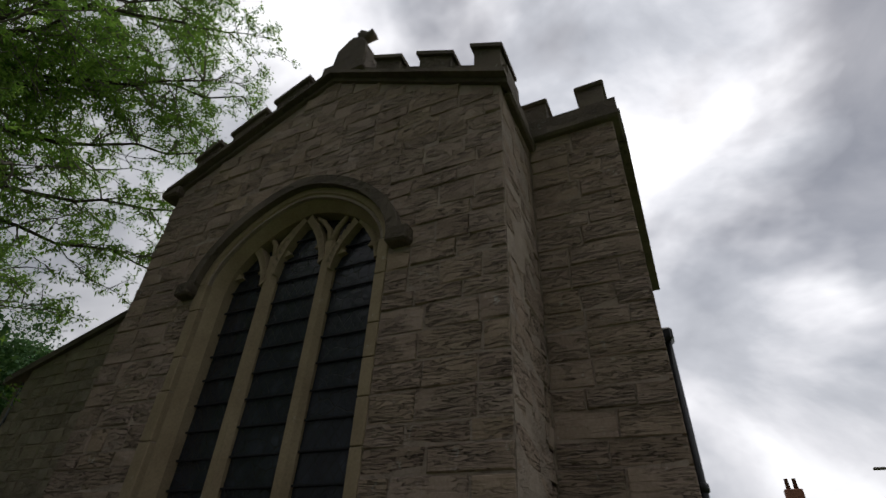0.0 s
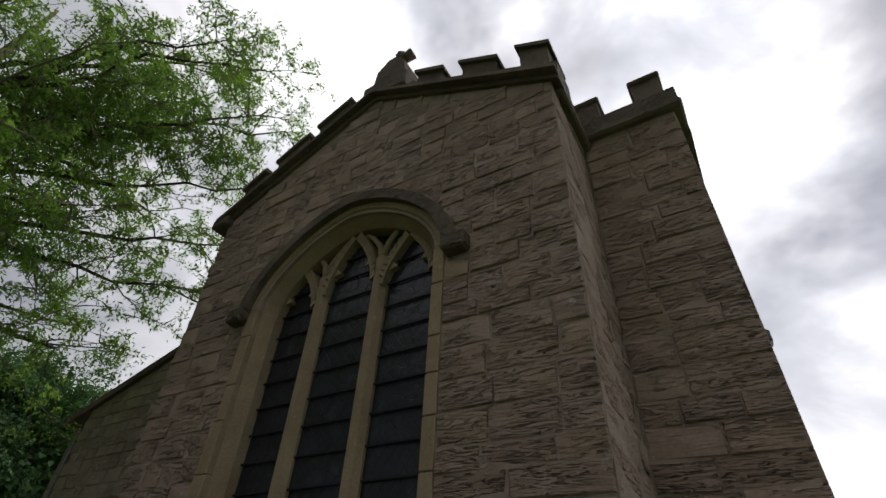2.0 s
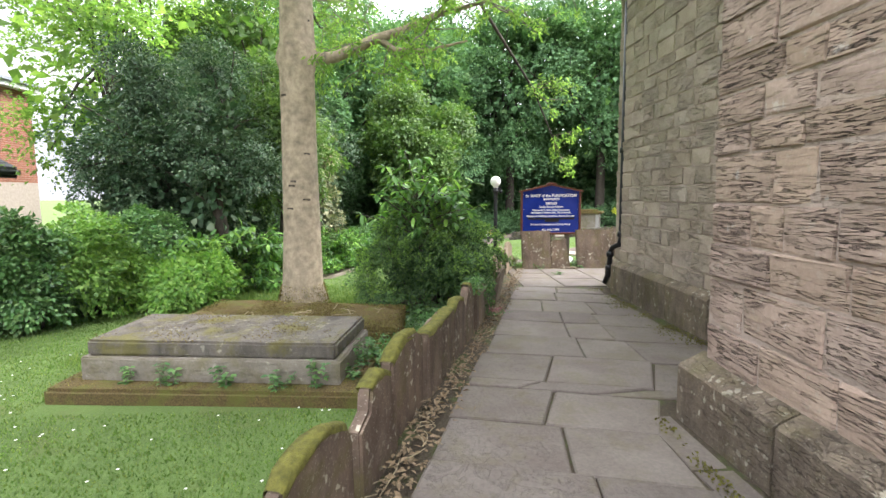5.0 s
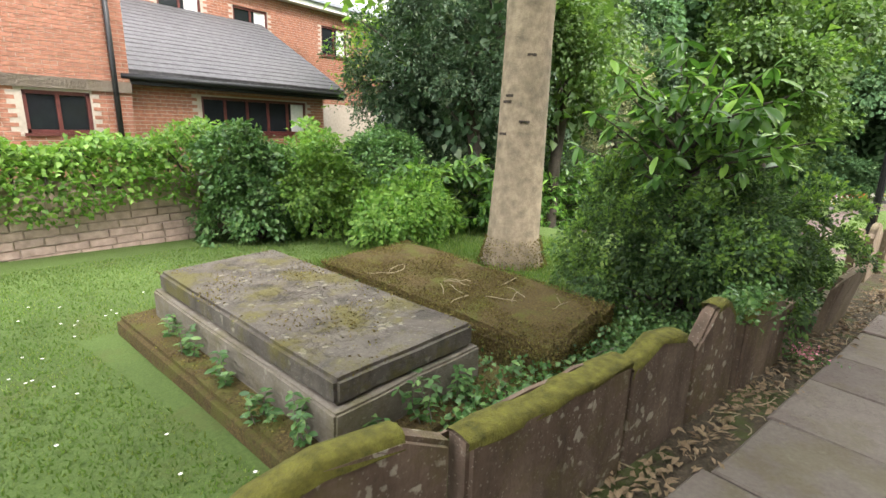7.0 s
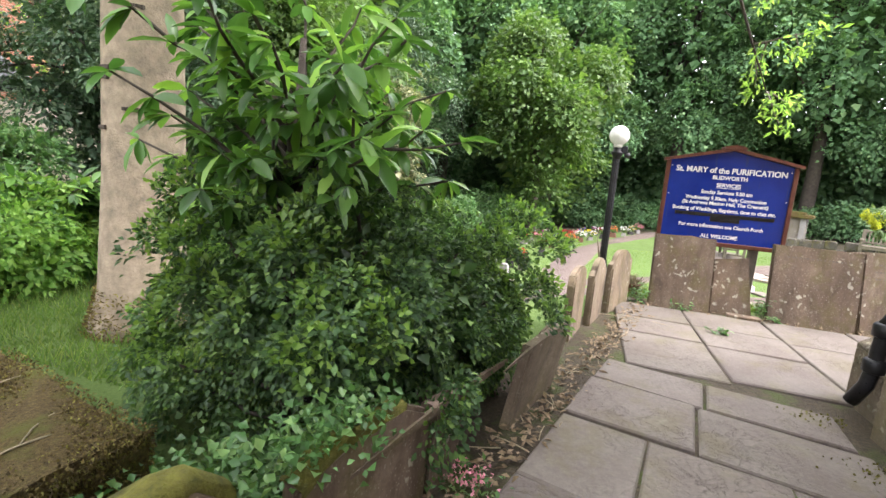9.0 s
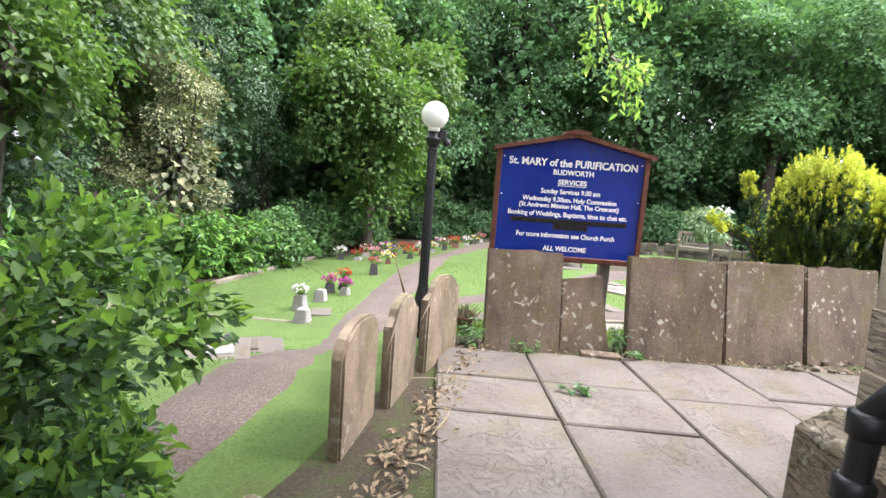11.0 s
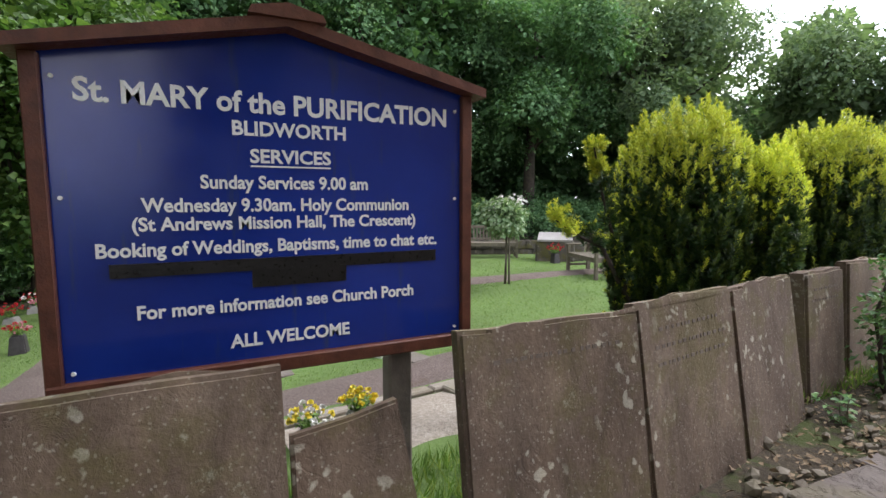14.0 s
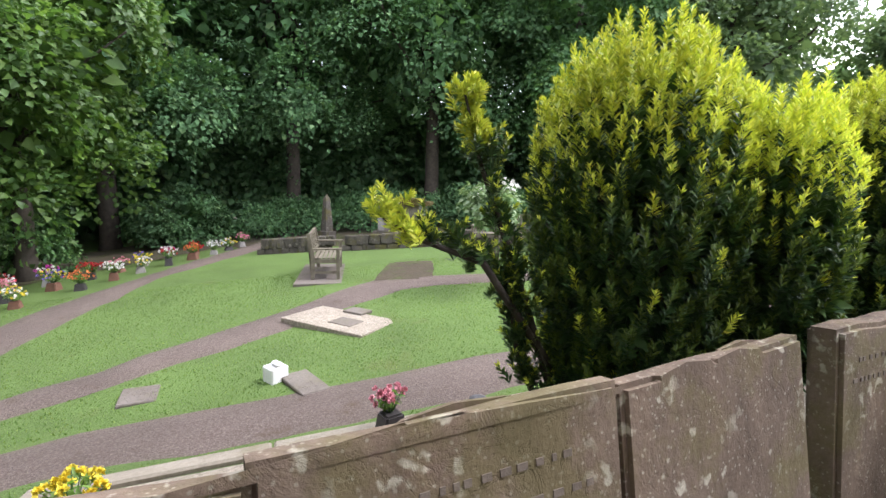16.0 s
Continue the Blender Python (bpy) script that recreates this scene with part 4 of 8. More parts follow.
TR = ((LIGHTS[0], 5.0, 0.58), (LIGHTS[1], 5.12, 0.72), (LIGHTS[2], 5.0, 0.58))
for (x0, x1), zs, rise in TR:
    head_arc(bm, x0, x1, zs, rise, 0.07, YG - 0.09, YG + 0.06)
for x in ((LIGHTS[0][1] + LIGHTS[1][0]) / 2, (LIGHTS[1][1] + LIGHTS[2][0]) / 2):
    for sx in (-1, 1):
        tube(bm, [(x, YG - 0.03, 5.38), (x + sx * 0.06, YG - 0.03, 5.62), (x + sx * 0.18, YG - 0.03, 5.78), (x + sx * 0.3, YG - 0.03, 5.88)], [0.05, 0.04, 0.035, 0.03], 6)
part("tracery", bm, M_DRESSED, window, "cusped tan stone tracery in the window head")
bm = bmesh.new()
back = arch_line(-0.06, 14, 2.1)
for (a, b), (c, d) in zip(back[1:], back[2:-1]):
    if c - a > 1e-4:
        prism(bm, [(a, 2.1), (c, 2.1), (c, d), (a, b)], YG + 0.07, YG + 0.09)
part("leaded_backing", bm, M_LEADED, window)
for i, (x0, x1) in enumerate(LIGHTS):
    z, k = 2.19, 0
    top = 5.6 if i != 1 else 5.78
    step = 0.285
    while z < top - 0.06:
        z1 = min(z + step, top)
        lo = 0.0 if z < 4.95 else 1.0
        def narrow(zz):
            zs, rise = TR[i][1], TR[i][2]
            q = max(0.0, min(1.0, (zz - zs) / rise))
            return (x1 - x0) / 2 * (1 - q ** 1.8)
        c = (x0 + x1) / 2
        a, b = narrow(z), max(narrow(z1), 0.02)
        tilt = srng.uniform(-0.006, 0.006)
        bm = bmesh.new()
        v = [bm.verts.new(p) for p in ((c - a, YG + 0.012 + tilt, z + 0.012), (c + a, YG + 0.012 - tilt, z + 0.012), (c + b, YG + 0.02 - tilt, z1), (c - b, YG + 0.02 + tilt, z1))]
        w = [bm.verts.new(q.co + Vector((0, 0.008, 0))) for q in v]
        bm.faces.new(v), bm.faces.new(w[::-1])
        for j in range(4):
            bm.faces.new((v[j], w[j], w[(j + 1) % 4], v[(j + 1) % 4]))
        bmesh.ops.recalc_face_normals(bm, faces=bm.faces[:])
        part("pane", bm, M_LEADED, window)
        if k:
            part("saddle_bar", new_box(c - a - 0.02, c + a + 0.02, YG - 0.012, YG + 0.006, z - 0.009, z + 0.009), M_LEAD, window)
        z, k = z1, k + 1

# ---- parapet of the gable: string course, stepped merlons, finial
def slope_block(bm, xa, xb, dz0, dz1, y0, y1):
    pts = [(xa, gable_top(xa) + dz0), (xb, gable_top(xb) + dz0), (xb, gable_top(xb) + dz1), (xa, gable_top(xa) + dz1)]
    prism(bm, pts, y0, y1)


parapet = thing("gable_parapet", "sooty stepped battlements along the church gable", "parapet", (0, 0, 0))
for xa, xb, wall in ((XL - 0.18, WC, 0.22), (WC, XR + 0.1, 0.36)):
    for nm, d0, d1, y0, y1 in (("string_course", -0.02, 0.06, YF - 0.04, YF + 0.5), ("drip_mould", 0.06, 0.13, YF - 0.14, YF + 0.5), ("parapet_wall", 0.13, wall, YF + 0.0, YF + 0.42)):
        bm = bmesh.new()
        slope_block(bm, xa, xb, d0, d1, y0, y1)
        part(nm, bm, M_PARAPET, parapet)
# merlons follow the slope, the last one on the east corner stands highest: ends and height over the wall
for k, (xa, xb, up) in enumerate(((-6.28, -5.88, 0.50), (-5.62, -5.05, 0.50), (-4.84, -4.28, 0.52), (-2.98, -2.56, 0.50), (-2.24, -1.76, 0.54), (-1.45, XR + 0.04, 0.66))):
    bm = bmesh.new()
    slope_block(bm, xa, xb, 0.15, up - 0.07, YF - 0.07, YF + 0.40)
    part("merlon", bm, M_PARAPET, parapet)
    bm = bmesh.new()
    slope_block(bm, xa - 0.04, xb + 0.04, up - 0.07, up, YF - 0.12, YF + 0.45)
    jitter(bm, 0.012, 3.0, k * 2.0)
    part("merlon_coping", bm, M_PARAPET, parapet)
bm = bmesh.new()
box(bm, XL - 0.28, XL + 0.08, YF - 0.12, YF + 0.4, gable_top(XL) - 0.12, gable_top(XL) + 0.06, bevel=0.03)
part("kneeler", bm, M_PARAPET, parapet)
PX = WC + 0.14                              # the finial stands a little off the ridge
bm = bmesh.new()
box(bm, PX - 0.42, PX + 0.40, YF - 0.06, YF + 0.5, 8.42, 8.80, bevel=0.03)
prism(bm, [(PX - 0.32, 8.78), (PX + 0.32, 8.78), (PX + 0.28, 9.22), (PX + 0.06, 9.48), (PX - 0.06, 9.48), (PX - 0.28, 9.28)], YF + 0.02, YF + 0.45)
jitter(bm, 0.012)
part("pedestal", bm, M_PARAPET, parapet)
bm = bmesh.new()
tube(bm, [(PX, YF + 0.24, 9.42), (PX, YF + 0.24, 9.72)], [0.12, 0.09], 7)
for a, r in ((0.25, 0.24), (1.75, 0.20), (3.0, 0.17), (4.4, 0.16)):
    tube(bm, [(PX, YF + 0.24, 9.74), (PX + r * math.cos(a), YF + 0.24, 9.74 + r * math.sin(a))], [0.08, 0.10], 6)
jitter(bm, 0.02)
part("broken_cross", bm, M_PARAPET, parapet, "worn remains of a stone cross finial")

# ---- south block beside the gable, with its own battlement and a drainpipe
side = part("side_wall", new_box(XR - 0.02, -0.10, 4.45 + MORT, 9.0, -0.3, 6.98), M_MORTAR, church, "side wall of buff sandstone under a plain battlement")
rr = lay_courses(srng, XR, -0.06, 0.2, 6.95, (0.2, 0.32), (0.3, 0.6), lambda a, b: [(XR + 0.01, -0.06)])
put_stones(rr, side, kinds_for(M_STONE), M_STONE_UP, 4.45, 0.12, 0.0, 300, srng)
par2 = thing("side_parapet", "plain sooty battlement above the side wall", "parapet", (0, 0, 0))
bm = bmesh.new()
box(bm, XR - 0.1, 0.04, 4.36, 4.9, 6.93, 7.06, bevel=0.03)
box(bm, XR - 0.1, 0.02, 4.43, 4.85, 7.06, 7.32)
box(bm, 0.0 - 0.4, 0.05, 4.85, 9.0, 6.93, 7.32)
part("string_course", bm, M_PARAPET, par2)
for xa, xb, zt in ((XR - 0.06, -0.86, 7.72), (-0.43, -0.1, 7.72)):
    bm = bmesh.new()
    box(bm, xa, xb, 4.44, 4.84, 7.3, zt - 0.07, bevel=0.01)
    box(bm, xa - 0.03, xb + 0.03, 4.40, 4.88, zt - 0.07, zt, bevel=0.02)
    part("merlon", bm, M_PARAPET, par2)
bm = bmesh.new()
box(bm, XR - 0.02, XR + 0.10, YF + 0.1, 4.5, 6.78, 6.92, bevel=0.03)
box(bm, XR - 0.3, XR + 0.04, YF + 0.42, 4.5, 6.9, 7.3)
part("return_string", bm, M_PARAPET, par2)
pipe = thing("drainpipe", "black cast-iron drainpipe with a hopper on the church wall", "drainpipe", (-0.05, 5.3, 0))
bm = bmesh.new()
tube(bm, [(0, 0, 0.2), (0, 0, 4.3)], [0.045, 0.045], 10)
part("pipe", bm, M_IRON, pipe)
bm = bmesh.new()
box(bm, -0.09, 0.075, -0.1, 0.1, 4.3, 4.45, bevel=0.03)
part("hopper", bm, M_IRON, pipe)
for z in (1.2, 2.9):
    bm = bmesh.new()
    lathe(bm, [(0.05, z - 0.04), (0.062, z - 0.03), (0.062, z + 0.03), (0.05, z + 0.04)], 10)
    part("collar", bm, M_IRON, pipe)

# ---- aisle wall to the west of the gable
YA, XA, XP, YP = 4.72, -11.38, -11.95, 4.85      # aisle face and its end; the set-back corner pier beyond it
def aisle_top(x):
    return 5.12 + (x + 11.75) * 0.30


bm = bmesh.new()
prism(bm, [(XA + MORT, -0.3), (XL + 0.1, -0.3), (XL + 0.1, aisle_top(XL)), (XA + MORT, aisle_top(XA))], YA + MORT, 9.0)
aisle = part("aisle_wall", bm, M_MORTAR, church, "aisle wall of small squared grey-brown stones")


def aisle_span(za, zb):
    lo = XA if zb <= aisle_top(XA) else XA + (zb - aisle_top(XA)) / 0.30
    return [(lo, XL)]


rr = [r for r in lay_courses(srng, XA, XL, 0.56, 6.6, (0.15, 0.24), (0.22, 0.52), aisle_span, 0.012) if r[1] - r[0] > 0.05]
put_stones(rr, aisle, kinds_for(M_STONE_W2), M_STONE_W2J, YA, 0.10, 0.0, 300, srng)
pier = part("corner_pier", new_box(XP + MORT, XA + 0.1, YP + MORT, 9.0, -0.3, 4.98), M_MORTAR, church, "set-back corner pier of squared stone beside the drainpipe")
rr = lay_courses(srng, XP, XA, 0.56, 4.98, (0.2, 0.3), (0.3, 0.5), lambda a, b: [(XP, XA)], 0.012)
put_stones(rr, pier, kinds_for(M_STONE_W2), M_STONE_W2J, YP, 0.10, 0.0, 200, srng)
rr = lay_courses(srng, YP, 9.0, 0.56, 4.98, (0.18, 0.26), (0.3, 0.6), lambda a, b: [(YP + 0.01, 9.0)], 0.012)
put_stones(rr, pier, kinds_for(M_STONE_W2), M_STONE_W2J, XP, 0.10, -90.0, 200, srng)
part("aisle_end", new_box(XA + 0.004, XA + 0.12, YA + 0.03, YP + 0.02, 0.5, 5.15), M_STONE_W2J, church)
bm = bmesh.new()
prism(bm, [(XP - 0.1, aisle_top(XP) - 0.06), (XL, aisle_top(XL) - 0.02), (XL, aisle_top(XL) + 0.12), (XP - 0.1, aisle_top(XP) + 0.09)], YA - 0.07, YA + 0.35)
part("coping", bm, M_PARAPET, church, "sloping stone coping over the aisle wall")
pl2 = part("aisle_plinth", new_box(XA - 0.04, XL, YA - 0.05, YA + 0.3, -0.3, 0.3), M_PLINTH, church, "dark damp plinth of the aisle wall")
plinth_run(pl2, XA - 0.08, XL - 0.1, YA - 0.12, YA, 0.6, srng)
plinth_run(pl2, XP - 0.12, XA - 0.1, YP - 0.12, YP, 0.56, srng)
bm = bmesh.new()
prism(bm, [(YP - 0.11, -0.3), (YP - 0.11, 0.46), (9, 0.46), (9, -0.3)], XP - 0.125, XP + 0.1, "x")
part("plinth_return", bm, M_PLINTH, pl2)
pipe = thing("drainpipe", "black cast-iron drainpipe on the aisle wall, turned out over the plinth", "drainpipe", (-11.50, YA + 0.06, 0))
bm = bmesh.new()
tube(bm, [(0, 0, 5.0), (0, 0, 0.94), (-0.02, -0.02, 0.84), (-0.13, -0.09, 0.78), (-0.17, -0.115, 0.70), (-0.18, -0.125, 0.42), (-0.19, -0.14, 0.28), (-0.24, -0.18, 0.14)], [0.045] * 8, 10)
part("pipe", bm, M_IRON, pipe)
for x, y, z in ((0, 0, 2.42), (0, 0, 1.02), (-0.172, -0.117, 0.66), (-0.18, -0.125, 0.42)):
    bm = bmesh.new()
    lathe(bm, [(0.05, z - 0.05), (0.065, z - 0.04), (0.065, z + 0.03), (0.05, z + 0.045)], 10, (x, y))
    part("collar", bm, M_IRON, pipe)
bm = new_box(-0.11, 0.11, 0.03, 0.1, 2.40, 2.44)
part("bracket", bm, M_IRON, pipe)

# ---------------------------------------------------------------- headstones along the path
def rounded_rect(w, h, kind, rng, n=7):
    """Outline of a headstone face, feet at 0: list of (across, up)."""
    hw = w / 2
    if kind == "round":
        top = [(hw * math.cos(a), h - hw * 0.55 + hw * 0.55 * math.sin(a)) for a in np.linspace(0, math.pi, 11)]
    elif kind == "shoulder":
        top = [(hw, h * 0.80), (hw * 0.86, h * 0.83)] + [(hw * 0.72 * math.cos(a), h * 0.84 + h * 0.16 * math.sin(a)) for a in np.linspace(0.15, math.pi - 0.15, 9)] + [(-hw * 0.86, h * 0.83), (-hw, h * 0.80)]
    elif kind == "point":
        top = [(hw, h * 0.66), (hw * 0.75, h * 0.74), (hw * 0.62, h * 0.86), (hw * 0.25, h * 0.97), (0, h), (-hw * 0.3, h * 0.96), (-hw * 0.6, h * 0.83), (-hw * 0.8, h * 0.72), (-hw, h * 0.7)]
    elif kind == "slant":
        top = [(hw, h * 0.82), (hw * 0.5, h * 0.97), (-hw * 0.2, h), (-hw * 0.7, h * 0.93), (-hw, h * 0.86)]
    elif kind == "stump":
        top = [(hw, h * 0.62), (hw * 0.72, h * 0.70), (hw * 0.65, h * 0.9), (hw * 0.2, h), (-hw * 0.4, h * 0.93), (-hw * 0.55, h * 0.75), (-hw, h * 0.66)]
    elif kind == "broken":
        top = [(hw, h * 0.93), (hw * 0.2, h * 0.96), (-hw * 0.55, h)]
        return [(-hw * 1.2, -0.25), (hw, -0.25)] + top
    else:
        k = max(4, int(w / 0.12))
        top = [(hw - w * i / k, h + rng.uniform(-0.005, 0.003)) for i in range(k + 1)]
    return [(-hw, -0.25), (hw, -0.25)] + [(a + rng.uniform(-0.006, 0.006), b + rng.uniform(-0.006, 0.006) * (0.3 if kind == "flat" else 1.0)) for a, b in top]


def moss_cap(bm, line, thick, rng, lift=0.016):
    """A pad of moss along a line of (across, up) points on a stone's top."""
    rows = []
    for a, b in line:
        hgt = lift * rng.uniform(0.6, 1.4)
        rows.append([bm.verts.new((a, y * thick * 1.04 + rng.uniform(-0.01, 0.01), b + z * hgt + (0 if z > 0 else -rng.uniform(0.0, 0.03)))) for y, z in ((-0.5, -1), (-0.5, 0.4), (-0.2, 1), (0.2, 1), (0.5, 0.4), (0.5, -1))])
    for r0, r1 in zip(rows, rows[1:]):
        for k in range(5):
            f = bm.faces.new((r0[k], r1[k], r1[k + 1], r0[k + 1]))
            f.smooth = True
    bmesh.ops.recalc_face_normals(bm, faces=bm.faces[:])


def headstone(x, y, w, h, thick, kind, turn, lean=0.0, moss=False, material=None, label="", z=None, lines=0, group="gravestones edging the path", tilt=0.0):
    rng = random.Random(int((x * 31 + y * 57) * 100))
    st = thing("gravestone", label, "gravestone", (x, y, ground_z(x, y) if z is None else z), turn, group)
    st.matrix_world = pose(x, y, ground_z(x, y) if z is None else z, lean, tilt, turn)
    outline = rounded_rect(w, h, kind, rng)
    bm = bmesh.new()
    prism(bm, outline, -thick / 2, thick / 2)
    edges = [e for e in bm.edges if abs(e.verts[0].co.y - e.verts[1].co.y) < 1e-4 and len(e.link_faces) == 2 and abs(e.link_faces[0].normal.y - e.link_faces[1].normal.y) > 0.5]
    bmesh.ops.bevel(bm, geom=edges, offset=min(0.018, thick * 0.2), segments=2, affect="EDGES")
    jitter(bm, 0.008 if kind != "flat" else 0.005, 5.0, x)
    part("slab", bm, material or M_GRAVE, st)
    if moss:
        top = [p for p in outline[2:]]
        lo = min(b for _, b in top)
        hi = max(b for _, b in top)
        keep = [p for p in sorted(top) if p[1] > max(lo - 0.01, hi - 0.16 * h)]
        bm = bmesh.new()
        moss_cap(bm, keep, thick, rng)
        part("moss", bm, M_MOSS, st, "yellow-green cushion of moss")
    for i in range(lines):
        bm = bmesh.new()
        zc, x0 = h * (0.86 - 0.085 * i), -w * rng.uniform(0.28, 0.38)
        while x0 < w * 0.33:
            l = rng.uniform(0.012, 0.03)
            box(bm, x0, min(x0 + l, w * 0.38), thick / 2 - 0.012, thick / 2 + 0.0015, zc - 0.009, zc + 0.007)
            x0 += l + rng.uniform(0.008, 0.03)
        part("inscription", bm, M_GRAVE_CUT, st)["kind"] = "stuff"
    return st


M_GRAVE_CUT = plain("cut_letters_in_stone", (0.13, 0.105, 0.082), 0.95, 0, 0.3, 30, 0.002)
ROW_TURN = math.degrees(math.atan2(PU.y, PU.x))


def row_stone(s0, s1, h, kind, moss, label, material=None, lean=0.0, thick=0.085, v=0.0, dturn=0.0):
    x, y = path_xy((s0 + s1) / 2, v)
    headstone(x, y, s1 - s0, h, thick, kind, ROW_TURN + dturn, lean, moss, material, label)


row_stone(-3.1, -2.3, 0.56, "round", False, "round-topped dark gravestone set upright beside the path", v=-0.05)
row_stone(-2.25, -1.58, 0.48, "flat", True, "flat-topped dark gravestone with a mossy edge", v=-0.03)
row_stone(-1.54, -0.85, 0.55, "round", True, "round-topped dark gravestone with moss on its crown")
row_stone(-0.81, -0.24, 0.60, "stump", True, "broken dark gravestone with a mossy top", v=0.02)
row_stone(-0.20, 0.50, 0.64, "slant", True, "dark gravestone with a thick moss cushion", v=-0.02)
row_stone(0.54, 1.47, 0.55, "flat", True, "broad flat gravestone with a thick yellow-green moss top", thick=0.12)
row_stone(1.50, 2.10, 0.60, "slant", True, "slanting gravestone with moss along its shoulder", thick=0.10)
row_stone(2.13, 2.68, 0.67, "point", True, "pointed orange-brown gravestone worn at the shoulders")
row_stone(2.76, 3.45, 0.55, "slant", True, "dark gravestone half hidden by ivy", v=0.02)
row_stone(3.48, 3.76, 0.46, "flat", False, "low dark gravestone under the shrub", lean=4)
row_stone(4.25, 4.98, 0.54, "flat", False, "leaning tan gravestone beside the shrub", M_GRAVE_LIGHT, lean=10, thick=0.06, v=0.06)
row_stone(5.98, 6.52, 0.66, "round", False, "round-topped weathered gravestone with pale lichen", M_GRAVE_LIGHT, v=-0.16, dturn=5, thick=0.07)
row_stone(6.60, 7.16, 0.66, "shoulder", False, "shouldered gravestone with orange lichen and a ragged top", M_GRAVE_LIGHT, v=-0.13, dturn=3, thick=0.07)
row_stone(7.26, 7.98, 0.69, "shoulder", False, "arched dark-edged gravestone with orange lichen at its foot", M_GRAVE_LIGHT, v=-0.06, dturn=-5, thick=0.07)

# slabs along the yard's far edge, facing the church (their faces look to +x)
def yard_slab(y0, y1, h, kind, label, lean=9.0, lines=0, thick=0.075, x=-14.25, dturn=0.0, material=None, tilt=0.0):
    st = headstone(x, (y0 + y1) / 2, y1 - y0, h + 0.012, thick, kind, -90.0 + dturn, lean, False, material, label, 0.0, lines, "gravestones along the yard", tilt)
    return st


yard_slab(3.62, 4.285, 0.875, "flat", "tall lichen-spotted gravestone leaning back beside the sign", x=-14.20)
yard_slab(4.30, 4.74, 0.69, "broken", "broken gravestone with a slanting top under the sign", thick=0.05)
yard_slab(4.88, 5.75, 0.885, "flat", "broad dark gravestone with worn lettering and lichen", lines=1)
yard_slab(5.76, 6.57, 0.90, "flat", "dark gravestone with worn carved lettering and pale lichen", lines=3, x=-14.315, dturn=8)
yard_slab(6.575, 7.42, 0.885, "flat", "dark plain gravestone leaning back in the row", x=-14.455, dturn=11)
yard_slab(7.66, 8.26, 0.86, "flat", "tall gravestone set askew with a lit edge", lean=5, dturn=6, thick=0.12, x=-14.70, lines=2)
yard_slab(8.42, 9.0, 0.88, "flat", "tall gravestone behind a rose bush", lean=4, thick=0.1, x=-14.78)
yard_slab(9.15, 9.85, 0.86, "flat", "dark gravestone at the end of the row", lean=5, x=-14.80)
yard_slab(10.0, 10.7, 0.86, "flat", "dark gravestone at the end of the row", lean=5, x=-14.82)

# ---------------------------------------------------------------- paving flags
paving = thing("flagstone_path", "worn sandstone flagstone path with mossy open joints", "pavement")
tagged(paving, kind="structure")
prng = random.Random(5)


def flag(corners, z_off=0.0, thick=0.07, inset=0.012):
    """One flag from four corners; its edge is eased and its top a little uneven."""
    cx, cy = sum(c[0] for c in corners) / 4, sum(c[1] for c in corners) / 4
    zt = ground_z(cx, cy) + 0.045 + z_off
    tilt = [prng.uniform(-0.004, 0.004) for _ in range(4)]
    V = []
    shr = 0.008
    for (x, y), dz in zip(corners, tilt):
        d = math.hypot(x - cx, y - cy)
        qx, qy = x + (cx - x) * shr / d * 1.4 + prng.uniform(-0.006, 0.006), y + (cy - y) * shr / d * 1.4 + prng.uniform(-0.006, 0.006)
        ix, iy = qx + (cx - qx) * inset * 1.4 / d, qy + (cy - qy) * inset * 1.4 / d
        zg = ground_z(x, y) - ground_z(cx, cy)
        V.append([(qx, qy, zt - thick + zg), (qx, qy, zt - 0.010 + zg + dz), (ix, iy, zt + zg + dz)])
    verts = [V[i][k] for k in range(3) for i in range(4)]
    faces = [(8, 9, 10, 11)]
    for k in range(2):
        for i in range(4):
            faces.append((k * 4 + i, k * 4 + (i + 1) % 4, (k + 1) * 4 + (i + 1) % 4, (k + 1) * 4 + i))
    ob = mesh_part("flagstone", verts, faces, M_FLAG, paving)
    return ob


def right_edge(s):
    """How far across the paving may reach before the church's plinth."""
    for i in range(60, 0, -1):
        v = i * 0.06
        x, y = path_xy(s, v)
        lim = YF - 0.42 if x > XL - 0.35 else YA - 0.30
        if y < lim:
            return v
    return 0.6


